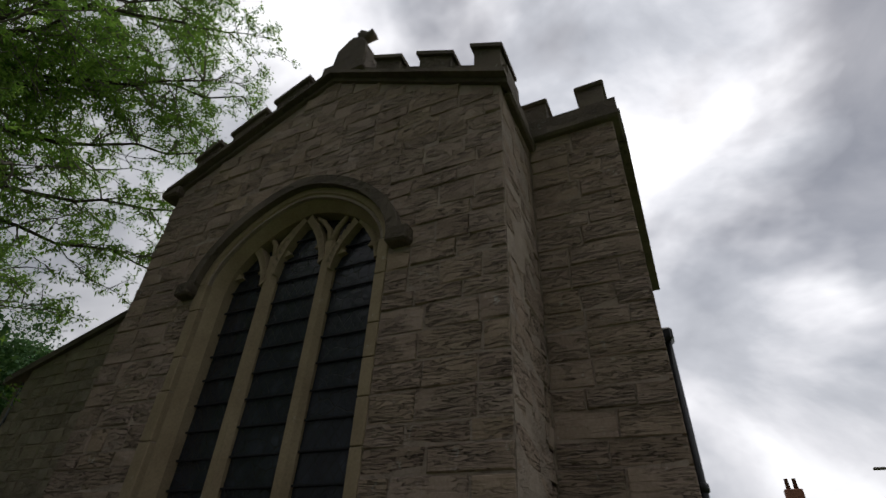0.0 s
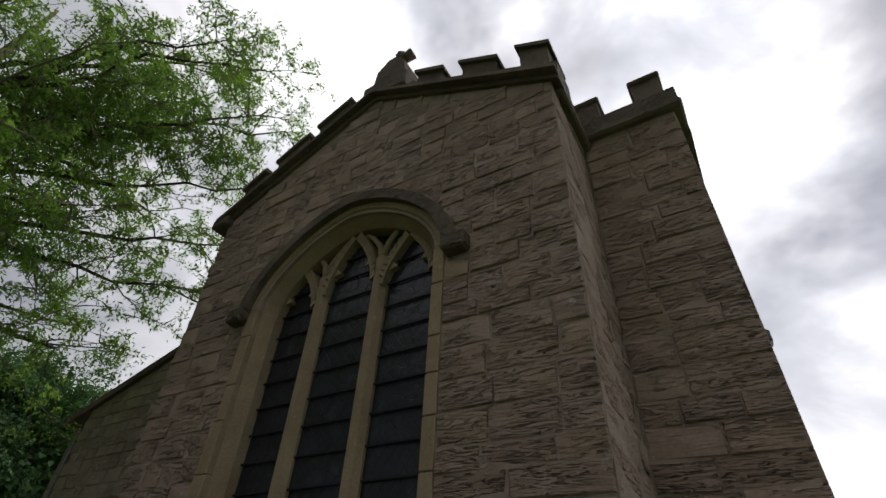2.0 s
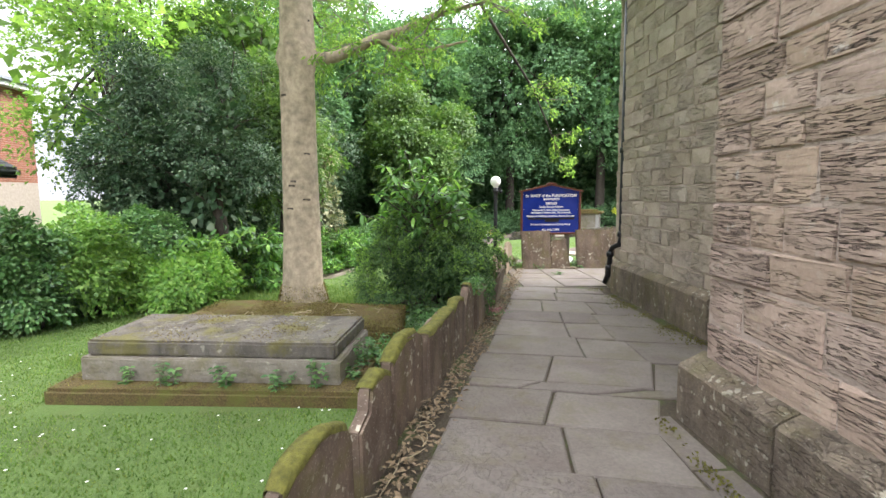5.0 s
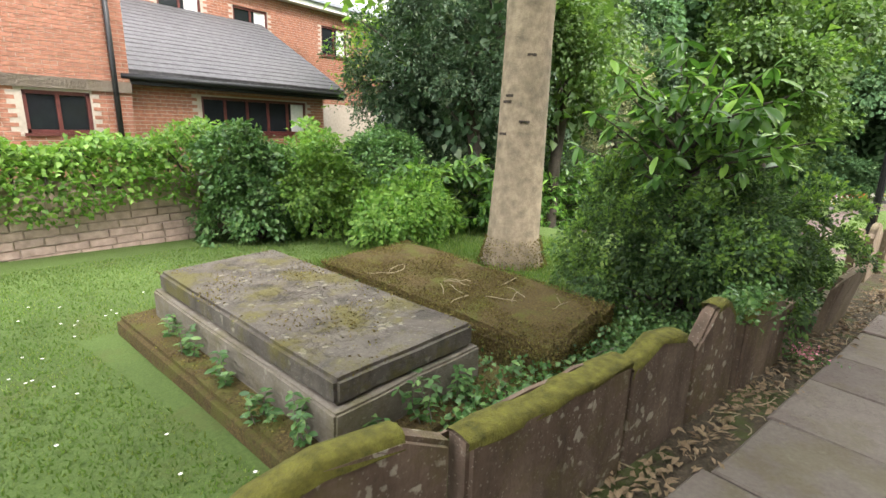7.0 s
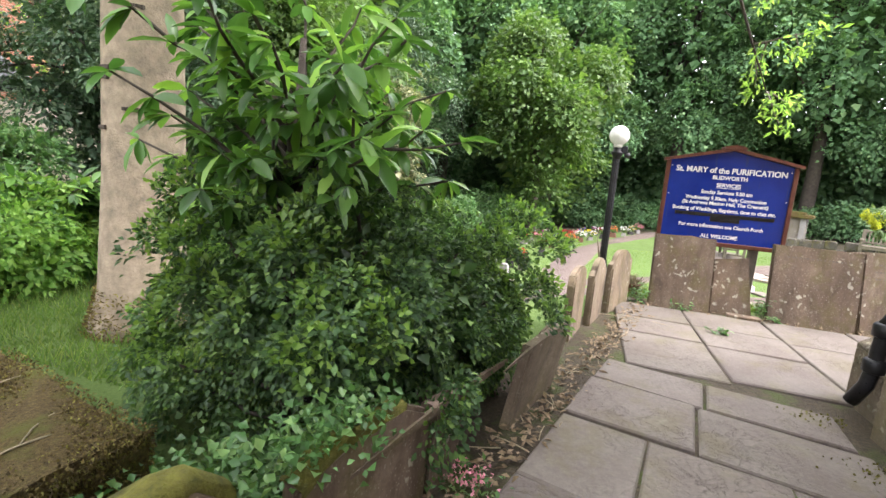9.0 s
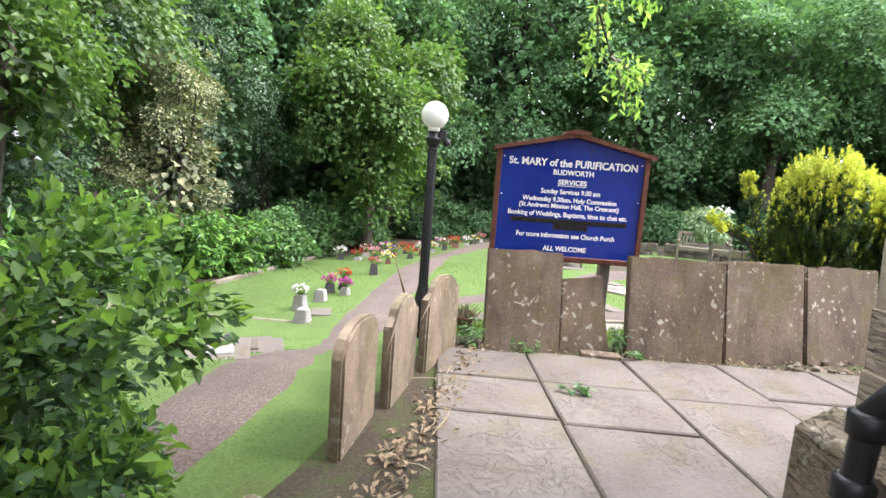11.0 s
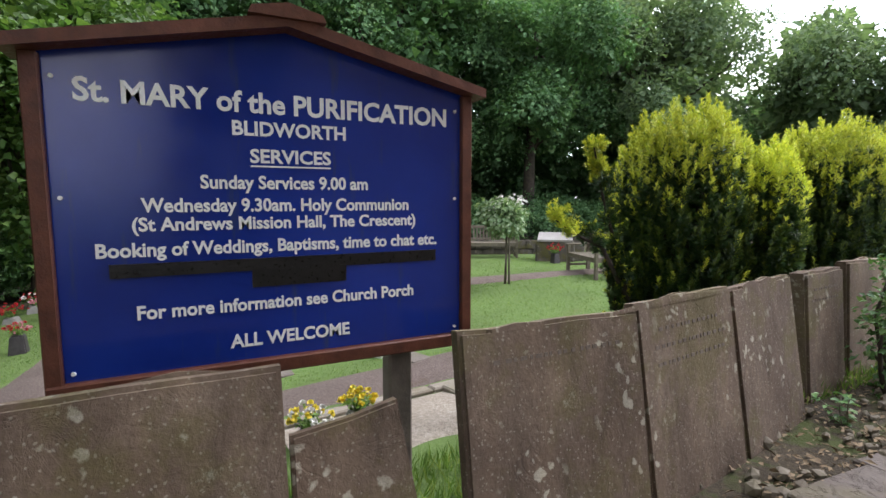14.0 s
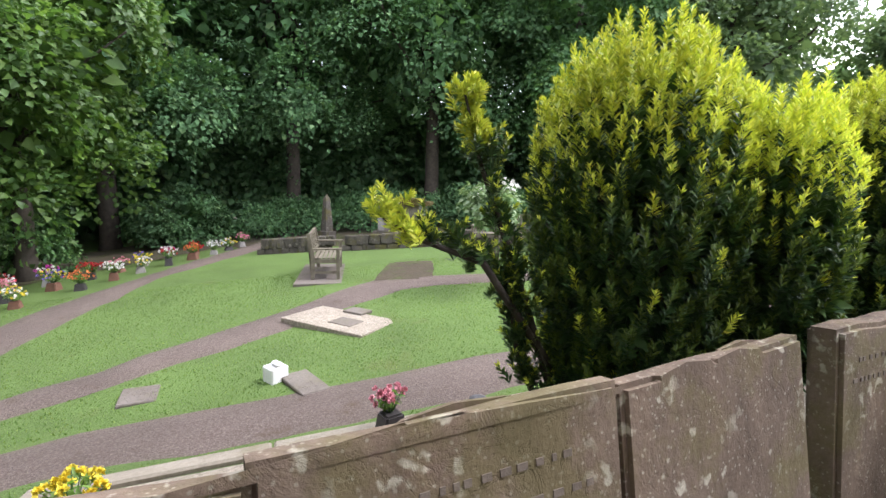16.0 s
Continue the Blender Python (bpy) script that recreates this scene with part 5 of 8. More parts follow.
s = -9.0
while s < 5.75:
    d = prng.uniform(0.45, 0.78)
    if 5.75 - s - d < 0.35:
        d = 5.75 - s
    r0, r1 = right_edge(s), right_edge(s + d - 0.02)
    if abs(r1 - r0) > 0.5:
        # end this course where the church steps back
        while abs(right_edge(s + d - 0.02) - r0) > 0.5 and d > 0.2:
            d -= 0.03
        r1 = right_edge(s + d - 0.02)
    r0, r1 = max(1.0, r0 + 0.05), max(1.0, r1 + 0.05)
    v0 = 0.28 + prng.uniform(-0.02, 0.02)
    n = max(2, round(((r0 + r1) / 2 - v0) / 0.72))
    cut = [0.0] + sorted((i + prng.uniform(-0.22, 0.22)) / n for i in range(1, n)) + [1.0]
    sk = [prng.uniform(-0.02, 0.02) for _ in cut]
    for i in range(n):
        a0, a1 = v0 + (r0 - v0) * cut[i], v0 + (r0 - v0) * cut[i + 1]
        b0, b1 = v0 + (r1 - v0) * cut[i], v0 + (r1 - v0) * cut[i + 1]
        flag([path_xy(s + sk[i], a0), path_xy(s + d + sk[i], b0), path_xy(s + d + sk[i + 1], b1), path_xy(s + sk[i + 1], a1)], prng.uniform(-0.006, 0.006) - (0.012 if i == n - 1 and n > 2 else 0.0))
    s += d
# edging stones along the plinth
x = -6.6
while x < 2:
    w = prng.uniform(0.6, 1.1)
    flag([(x, YF - 0.40), (x + w, YF - 0.40), (x + w, YF - 0.18), (x, YF - 0.18)], -0.012)
    x += w
# the yard
y = 3.22
while y < 14:
    d = prng.uniform(0.55, 0.85)
    x = -14.10 + prng.uniform(-0.03, 0.03)
    while x < -11.97:
        w = prng.uniform(0.55, 1.15)
        if -11.97 - x - w < 0.4:
            w = -11.97 - x
        c = [(x, y), (x + w, y), (x + w + 0.05, y + d), (x + 0.05, y + d)]
        mid = (Vector((x + w * 0.5, y + d * 0.5)) - PA)
        if mid.dot(PU) > 5.35 and mid.dot(PV) > 0.2:
            first = min((Vector(q) - PA).dot(PU) for q in c) < 5.76
            flag(c, -0.016 if first else prng.uniform(-0.006, 0.006))
        x += w
    y += d

# ---------------------------------------------------------------- notice board
board = thing("church_notice_board", "blue church notice board with white lettering in a red-brown frame", "notice board", (-14.63, 4.365, 0.0), 90.0)
HW, ZB, ZS, ZA = 0.68, 0.81, 1.76, 1.905     # half width, foot, shoulder, crown
bm = bmesh.new()
prism(bm, [(-HW, ZB), (HW, ZB), (HW, ZS), (0, ZA), (-HW, ZS)], -0.012, 0.02)
part("panel", bm, M_BLUE, board)
for sx in (-1, 1):
    part("side_frame", new_box(sx * HW - 0.022, sx * HW + 0.022, -0.035, 0.035, ZB - 0.03, ZS, bevel=0.004), M_SIGN_WOOD, board)
part("bottom_rail", new_box(-HW - 0.02, HW + 0.02, -0.042, 0.04, ZB - 0.045, ZB + 0.005, bevel=0.005), M_SIGN_WOOD, board)
for sx in (-1, 1):
    bm = bmesh.new()
    a = math.atan2(ZA - ZS, HW)
    x0, x1 = 0.0, sx * (HW + 0.055)
    z1 = ZA + 0.01 - (HW + 0.055) * math.tan(a)
    prism(bm, [(x0, ZA + 0.0), (x1, z1 - 0.01), (x1, z1 + 0.025), (x0, ZA + 0.04)], -0.085, 0.05)
    part("roof_board", bm, M_SIGN_WOOD, board)
bm = bmesh.new()
prism(bm, [(-0.12, ZA + 0.022), (0.12, ZA + 0.022), (0.11, ZA + 0.045), (0.0, ZA + 0.068), (-0.11, ZA + 0.045)], -0.1, 0.06)
part("ridge_cap", bm, M_SIGN_WOOD, board)
for x in (-0.42, 0.42):
    part("post", new_box(x - 0.05, x + 0.05, 0.04, 0.13, -0.6, ZS - 0.1, bevel=0.01), M_POST, board, "weathered timber post")


def words(text, x, z, size, parent, width=None):
    cu = bpy.data.curves.new("words", "FONT")
    cu.body, cu.size, cu.align_x, cu.extrude, cu.offset = text, size, "CENTER", 0.0012, size * 0.026
    cu.resolution_u = 3
    tmp = new("words", cu)
    bpy.context.view_layer.update()
    dg = bpy.context.evaluated_depsgraph_get()
    me = bpy.data.meshes.new_from_object(tmp.evaluated_get(dg))
    bpy.data.objects.remove(tmp)
    xs = [v.co.x for v in me.vertices]
    if width:
        k = width / (max(xs) - min(xs))
        for v in me.vertices:
            v.co.x *= k
    me.materials.append(M_LETTER)
    ob = new("lettering", me)
    ob.parent = parent
    ob.matrix_local = pose(x, -0.0135, z, 90, 0, 0)
    return ob


LW = 2 * HW
words("St. MARY of the PURIFICATION", 0.006, 1.640, 0.092, board, 1.185)
words("BLIDWORTH", 0.012, 1.566, 0.064, board, 0.372)
words("SERVICES", 0.010, 1.478, 0.062, board, 0.266)
part("underline", new_box(-0.122, 0.142, -0.0155, -0.0125, 1.463, 1.468), M_LETTER, board)
words("Sunday Services 9.00 am", 0.002, 1.392, 0.060, board, 0.55)
words("Wednesday 9.30am. Holy Communion", 0.001, 1.318, 0.060, board, 0.875)
words("(St Andrews Mission Hall, The Crescent)", 0.0, 1.260, 0.058, board, 0.93)
words("Booking of Weddings, Baptisms, time to chat etc.", -0.004, 1.182, 0.060, board, 1.115)
words("For more information see Church Porch", -0.006, 0.986, 0.060, board, 0.92)
words("ALL WELCOME", -0.003, 0.862, 0.062, board, 0.405)
for a in ((-0.53, 0.55, 1.118, 1.160), (-0.13, 0.19, 1.062, 1.122)):
    bm = new_box(a[0], a[1], -0.0185, -0.0135, a[2], a[3], cuts=3)
    jitter(bm, 0.0018, 18.0, a[0])
    part("tape", bm, M_TAPE, board, "strip of black tape over old lettering")
for sx in (-1, 1):
    for z in (ZB + 0.03, 1.36, ZS - 0.06):
        bm = bmesh.new()
        tube(bm, [(sx * (HW - 0.045), -0.012, z), (sx * (HW - 0.045), -0.017, z)], [0.007, 0.006], 8)
        part("screw", bm, M_LETTER, board)

# ---------------------------------------------------------------- lamp post
lamp = thing("lamp_post", "black fluted iron lamp post with a white globe", "lamp post", (-14.58, 3.07, ground_z(-14.58, 3.07)))
H0 = 1.86 - ground_z(-14.58, 3.07)
bm = bmesh.new()
n = 24
prof = [(0.075, 0.0), (0.075, 0.35), (0.06, 0.42), (0.045, 0.5), (0.042, H0 - 0.16), (0.048, H0 - 0.15), (0.040, H0 - 0.14)]
rings = [[bm.verts.new(((r * (1 - 0.09 * (k % 2))) * math.cos(2 * math.pi * k / n), (r * (1 - 0.09 * (k % 2))) * math.sin(2 * math.pi * k / n), z)) for k in range(n)] for r, z in prof]
for r0, r1 in zip(rings, rings[1:]):
    for k in range(n):
        bm.faces.new((r0[k], r0[(k + 1) % n], r1[(k + 1) % n], r1[k]))
bm.faces.new(rings[-1])
part("post", bm, M_IRON, lamp)
bm = bmesh.new()
lathe(bm, [(0.04, H0 - 0.15), (0.062, H0 - 0.09), (0.072, H0 - 0.07), (0.072, H0 - 0.055), (0.05, H0 - 0.05), (0.05, H0 + 0.0)], 20)
part("collar", bm, M_IRON, lamp)
bm = bmesh.new()
lathe(bm, [(0.055, H0), (0.055, H0 + 0.045), (0.05, H0 + 0.05)], 20)
part("globe_neck", bm, M_GLOBE, lamp)
bm = bmesh.new()
bmesh.ops.create_uvsphere(bm, u_segments=28, v_segments=18, radius=0.122, matrix=Matrix.Translation((0, 0, H0 + 0.145)))
part("globe", bm, M_GLOBE, lamp, "white opal globe", True)
bm = bmesh.new()
box(bm, -0.02, 0.03, 0.05, 0.12, H0 - 0.07, H0 + 0.02, bevel=0.008)
lathe(bm, [(0.02, H0 - 0.12), (0.035, H0 - 0.1), (0.035, H0 - 0.06)], 12, (0.0, 0.12))
part("light_sensor", bm, M_IRON, lamp)

# ---------------------------------------------------------------- tombs on the lawn
def slab_block(bm, c, z0, z1, bevel, seed, cuts=3, rough=0.01):
    """A flat block over four ground corners."""
    lo = [bm.verts.new((x, y, z0)) for x, y in c]
    hi = [bm.verts.new((x, y, z1)) for x, y in c]
    fs = [bm.faces.new(lo[::-1]), bm.faces.new(hi)]
    for i in range(4):
        fs.append(bm.faces.new((lo[i], lo[(i + 1) % 4], hi[(i + 1) % 4], hi[i])))
    bmesh.ops.recalc_face_normals(bm, faces=fs)
    es = {e for f in fs for e in f.edges}
    bmesh.ops.bevel(bm, geom=list(es), offset=bevel, segments=2, affect="EDGES")
    bmesh.ops.subdivide_edges(bm, edges=bm.edges[:], cuts=cuts, use_grid_fill=True)
    jitter(bm, rough, 3.0, seed)


def grown(c, g):
    cx, cy = sum(p[0] for p in c) / 4, sum(p[1] for p in c) / 4
    return [(x + math.copysign(g, x - cx), y + math.copysign(g, y - cy)) for x, y in c]


tomb = thing("ledger_tomb", "low lichen-grey chest tomb on a mossy stone step", "tomb")
TC = [(-7.12, 0.76), (-8.01, 0.87), (-8.28, -1.3), (-7.36, -1.33)]
bm = bmesh.new()
slab_block(bm, TC, 0.42, 0.55, 0.02, 1.0)
part("ledger_slab", bm, M_TOMB, tomb)
bm = bmesh.new()
slab_block(bm, grown(TC, -0.035), 0.22, 0.418, 0.012, 2.0)
part("chest", bm, M_TOMB_SIDE, tomb, "paler lichened side slabs")
bm = bmesh.new()
slab_block(bm, grown(TC, 0.22), -0.15, 0.225, 0.03, 3.0)
part("base_step", bm, M_TOMB_MOSS, tomb, "step covered in brown and green moss")
tomb2 = thing("moss_grown_tomb", "low tomb slab covered all over in brown moss", "tomb")
TC2 = [(-8.37, 1.2), (-9.5, 1.2), (-10.08, -1.34), (-8.85, -1.4)]
bm = bmesh.new()
slab_block(bm, TC2, -0.1, 0.31, 0.06, 4.0, 5, 0.03)
part("ledger_slab", bm, M_TOMB_MOSS, tomb2)



def moss_tufts(parent, c, z, n, seed, hole=None, bare=-0.9):
    """Small curled moss shoots strewn over a four-cornered top."""
    rng = np.random.default_rng(seed)
    u, v = rng.random(n)[:, None], rng.random(n)[:, None]
    q = [np.array(p) for p in c]
    P = (q[0] * (1 - u) + q[1] * u) * (1 - v) + (q[3] * (1 - u) + q[2] * u) * v
    if hole is not None:
        x0, x1, y0, y1 = hole
        keep = ~((P[:, 0] > x0) & (P[:, 0] < x1) & (P[:, 1] > y0) & (P[:, 1] < y1))
        P = P[keep]
    patch = np.sin(P[:, 0] * 9.1 + 1.7 * np.sin(P[:, 1] * 5)) + np.sin(P[:, 1] * 7.3) + rng.normal(size=len(P)) * 0.7
    P = np.concatenate([P, np.full((len(P), 1), z)], axis=1)[patch > bare]
    D = rng.normal(size=(len(P), 3)) * np.array([1, 1, 0.3]) + np.array([0, 0, 0.55])
    L = rng.uniform(0.007, 0.019, len(P))
    leaf_part("moss", P, D, rng.normal(size=(len(P), 3)), L, L * 0.6, M_MOSS_TUFT, parent, "brown and green moss")


moss_tufts(tomb, grown(TC, -0.03), 0.551, 5000, 83, None, 0.75)
moss_tufts(tomb2, TC2, 0.313, 30000, 81)
for a, b, seed in ((TC2[0], TC2[1], 84), (TC2[3], TC2[0], 85)):
    rng = np.random.default_rng(seed)
    u = rng.random((6000, 1))
    P = np.concatenate([np.array(a) * (1 - u) + np.array(b) * u, 0.31 - 0.22 * rng.random((6000, 1)) ** 2], axis=1)
    cx, cy = sum(p[0] for p in TC2) / 4, sum(p[1] for p in TC2) / 4
    O = unit_rows(np.stack([P[:, 0] - cx, P[:, 1] - cy, np.zeros(len(P))], axis=1))
    L = rng.uniform(0.010, 0.024, len(P))
    leaf_part("moss_fringe", P - O * 0.012, O * 0.6 + rng.normal(size=P.shape) * 0.5 + np.array([0, 0, -0.5]), O + rng.normal(size=P.shape) * 0.3, L, L * 0.5, M_MOSS_TUFT, tomb2, "hanging fringe of moss")
moss_tufts(tomb, grown(TC, 0.2), 0.226, 9000, 82, (-8.15, -7.25, -1.32, 0.8))

# ---------------------------------------------------------------- trees
def limb_tube(bm, a, b, r0, r1, rng, bend=0.15, n=6, k=7):
    a, b = Vector(a), Vector(b)
    ln = (b - a).length
    off = Vector((rng.normal(), rng.normal(), abs(rng.normal()) * 0.6)) * bend * ln
    pts = [a.lerp(b, i / n) + off * math.sin(math.pi * i / n) * 0.6 + Vector((rng.normal(), rng.normal(), rng.normal())) * 0.015 * ln for i in range(n + 1)]
    pts[0], pts[-1] = a, b
    tube(bm, pts, [r0 + (r1 - r0) * i / n for i in range(n + 1)], k)
    return pts


def tree(x, y, h, crown_z, radii, trunk_r, leaf_mat, label, seed, n_clump=150, per=90, leaf=0.16, ratio=0.62, spread=0.42, bark=M_BARK_DARK, z=None, name="tree", shell=0.45, low=-0.9, inner=0):
    rng = np.random.default_rng(seed)
    z0 = ground_z(x, y) if z is None else z
    t = thing(name, label, "tree", (x, y, z0))
    bm = bmesh.new()
    top = Vector((rng.normal() * 0.4, rng.normal() * 0.4, crown_z + radii[2] * 0.5))
    tube(bm, [(0, 0, -0.2), (0.02, 0, 0.25), (0.05, 0.03, crown_z * 0.45), tuple(top * 0.7), tuple(top)], [trunk_r * 1.5, trunk_r * 1.1, trunk_r * 0.9, trunk_r * 0.55, trunk_r * 0.15], 10)
    # the crown is a heap of rounded boughs with dark hollows between them
    nb = max(7, n_clump // 11)
    bw = ball_ways(nb * 3, rng)
    bw = bw[bw[:, 2] > low][:nb]
    rd = np.array(radii, float)
    got = [clumps(rng, np.array([0, 0, crown_z]) + q * rd * rng.uniform(0.55, 0.92), rd * rng.uniform(0.26, 0.40) * np.array([1, 1, 0.8]), n_clump // nb, per, spread, shell, -0.6) for q in bw]
    P, O, C, N = (np.concatenate([g[i] for g in got]) for i in range(4))
    for c in C[:: max(1, len(C) // 22)]:
        st = top * rng.uniform(0.35, 0.85)
        limb_tube(bm, st, c, trunk_r * 0.28, 0.015, rng, 0.12, 5, 5)
    part("trunk", bm, bark, t, smooth=True)
    leaves_on("crown", P, O, leaf, ratio, leaf_mat, t, rng, N=N)
    if inner:
        heart(t, (0, 0, crown_z), radii, inner, leaf * 2.6, leaf_mat, rng, low)
    return t


# the ash beside the path, with its light feathery leaves on long bare twigs
arng = np.random.default_rng(3)
ash = thing("ash_tree", "tall ash tree with a smooth pale trunk and fresh feathery leaves", "tree", (-10.98, -0.47, 0.02))
bm = bmesh.new()
tube(bm, [(0, 0, -0.2), (0, 0, 0.06), (0, 0, 0.3), (-0.01, 0.02, 1.2), (-0.02, 0.03, 2.6), (-0.02, 0.05, 3.55), (-0.02, 0.05, 3.75), (-0.02, 0.05, 4.0), (0.05, 0.1, 5.5), (0.0, 0.3, 7.5), (0.2, 0.4, 10), (0.2, 0.5, 12.5)], [0.43, 0.37, 0.31, 0.275, 0.26, 0.27, 0.31, 0.245, 0.21, 0.17, 0.1, 0.03], 20)
for v in bm.verts:
    if 3.3 < v.co.z < 4.1:
        v.co += noise.noise_vector(v.co * 6.0) * 0.05
jitter(bm, 0.012, 2.5)
part("trunk", bm, M_BARK, ash, "smooth grey-buff trunk with a knotted bulge", True)
for k in range(14):
    a, z = arng.uniform(0, 6.28), arng.uniform(0.6, 5.0)
    r = 0.238 if z > 2 else 0.262
    bm = bmesh.new()
    w = arng.uniform(0.04, 0.09)
    for i in range(5):
        u = a - w / r / 2 + w / r * i / 4
        box(bm, math.cos(u) * r - 0.014, math.cos(u) * r + 0.014, 0.03 + math.sin(u) * r - 0.014, 0.03 + math.sin(u) * r + 0.014, z - 0.012 + 0.006 * math.sin(i), z + 0.012)
    part("branch_scar", bm, M_BARK_DARK, ash)
# moss and dry litter gathered on the spreading foot
n = 2600
a, z = arng.uniform(0, 6.28, n), 0.34 * arng.random(n) ** 2
r = np.interp(z, (0, 0.06, 0.3, 0.5), (0.40, 0.375, 0.315, 0.30))
P = np.stack([r * np.cos(a), r * np.sin(a), z], axis=1)
leaf_part("foot_moss", P, np.stack([np.cos(a), np.sin(a), np.full(n, 0.4)], axis=1) + arng.normal(size=(n, 3)) * 0.5, arng.normal(size=(n, 3)), arng.uniform(0.015, 0.04, n), 0.012, M_MOSS_TUFT, ash, "yellow-brown moss round the trunk's foot")
limb_main = [(-0.02, 0.15, 3.72), (-0.15, 0.6, 3.80), (-0.2, 1.2, 4.08), (-0.2, 1.6, 4.2), (-0.2, 2.1, 4.42), (-0.1, 2.9, 4.6)]
bm = bmesh.new()
tube(bm, limb_main, [0.11, 0.085, 0.075, 0.06, 0.05, 0.03], 9)
tube(bm, [(-0.2, 1.25, 4.09), (-0.18, 1.5, 3.92), (-0.1, 2.0, 3.88), (0.05, 2.6, 3.98)], [0.05, 0.04, 0.03, 0.015], 7)
part("limb", bm, M_BARK, ash, smooth=True)
starts = [(0.05, 0.1, 5.4), (0.05, 0.1, 6.0), (0.0, 0.2, 6.6), (0.05, 0.3, 7.4), (0.1, 0.3, 8.2), (0.15, 0.35, 9.0), (0.2, 0.4, 10.0)]
ends, spray, spray_o = [], [], []
lb = bmesh.new()
tw = bmesh.new()


def twig_out(a, b, depth):
    """A twig that forks; leaf feet gather along its outer half."""
    d = b - a
    pts = limb_tube(tw, a, b, 0.012 if depth else 0.018, 0.004, arng, 0.08, 4, 4)
    for p in pts[1:]:
        for _ in range(1):
            w = Vector((arng.normal(), arng.normal(), arng.normal() * 0.7)).normalized() * arng.uniform(0.3, 0.75) + d.normalized() * 0.25
            if depth < 2:
                if arng.random() < (0.75 if depth == 0 else 0.3):
                    twig_out(p, p + w * (0.9 if depth == 0 else 0.7), depth + 1)
            if arng.random() < 0.45:
                spray.append(p + w * 0.12)
                spray_o.append(w.normalized())
    spray.append(b), spray_o.append(d.normalized())


for i, st in enumerate(starts):
    for j in range(4):
        a = 2 * math.pi * (j / 4 + i * 0.11) + arng.uniform(-0.3, 0.3)
        reach = arng.uniform(2.8, 5.2) * (1 - 0.045 * i)
        en = Vector((st[0] + reach * math.cos(a), st[1] + reach * math.sin(a), st[2] + arng.uniform(0.0, 1.8)))
        pts = limb_tube(lb, st, en, 0.085 - 0.006 * i, 0.025, arng, 0.1, 7, 6)
        for p in pts[2:]:
            for _ in range(2):
                w = Vector((arng.normal(), arng.normal(), arng.normal() * 0.5 - 0.1)).normalized()
                q = p + w * arng.uniform(0.7, 1.3) + (en - Vector(st)).normalized() * 0.5
                twig_out(p, q, 0)
for st, en in (((0.1, 0.4, 8.6), (2.8, 5.1, 11.8)), ((0.15, 0.4, 9.2), (3.0, 4.0, 12.8)), ((0.1, 0.3, 7.6), (2.4, 5.1, 10.0)), ((0.05, 0.3, 7.0), (2.3, 5.1, 8.3)), ((0.0, 0.2, 6.2), (2.1, 4.9, 6.9)), ((0.15, 0.3, 8.0), (3.5, 3.8, 10.4)), ((0.2, 0.4, 10.0), (1.6, 3.9, 13.4)), ((0.1, 0.3, 8.3), (1.6, 4.4, 10.9)), ((0.1, 0.3, 7.8), (3.4, 2.6, 11.6))):
    st, en = Vector(st), Vector(en)
    pts = limb_tube(lb, st, en, 0.06, 0.018, arng, 0.08, 8, 6)
    for p in pts[2:]:
        for _ in range(3):
            w = Vector((arng.normal(), arng.normal(), arng.normal() * 0.6)).normalized()
            twig_out(p, p + w * arng.uniform(0.6, 1.1) + (en - st).normalized() * 0.3, 0)
for p in limb_main[2:]:
    for _ in range(3):
        w = Vector((arng.normal(), arng.normal(), arng.normal() * 0.4 - 0.15)).normalized()
        twig_out(Vector(p), Vector(p) + w * 0.9, 0)
# a long bough that hangs down over the yard
hang = [(0.0, 0.2, 6.4), (-0.9, 1.5, 6.3), (-2.0, 3.0, 5.3), (-2.8, 4.2, 3.9), (-3.1, 4.7, 2.95), (-3.25, 4.95, 2.5)]
tube(lb, hang, [0.06, 0.05, 0.035, 0.02, 0.012, 0.006], 6)
for p, d in ((hang[2], 0.9), (hang[3], 0.9), (hang[3], 0.7), (hang[4], 0.5), (hang[5], 0.35)):
    for _ in range(2):
        w = Vector((arng.normal(), arng.normal(), arng.normal() * 0.4 - 0.25)).normalized()
        twig_out(Vector(p), Vector(p) + w * d, 1)
part("limb_work", lb, M_BARK_DARK, ash, "dark spreading limbs")["kind"] = "stuff"
part("twig_work", tw, M_TWIG, ash)["kind"] = "stuff"
S, SO = np.array([tuple(p) for p in spray]), np.array([tuple(p) for p in spray_o])
k = np.repeat(np.arange(len(S)), 14)
P = S[k] + arng.normal(size=(len(k), 3)) * 0.055
leaves_on("crown", P, unit_rows(SO[k] * 0.5 + arng.normal(size=(len(k), 3)) * 0.6), 0.088, 0.36, M_LEAF_ASH, ash, arng, 0.6, 0.35)

WOOD = "dark leafy woodland tree behind the memorial garden"
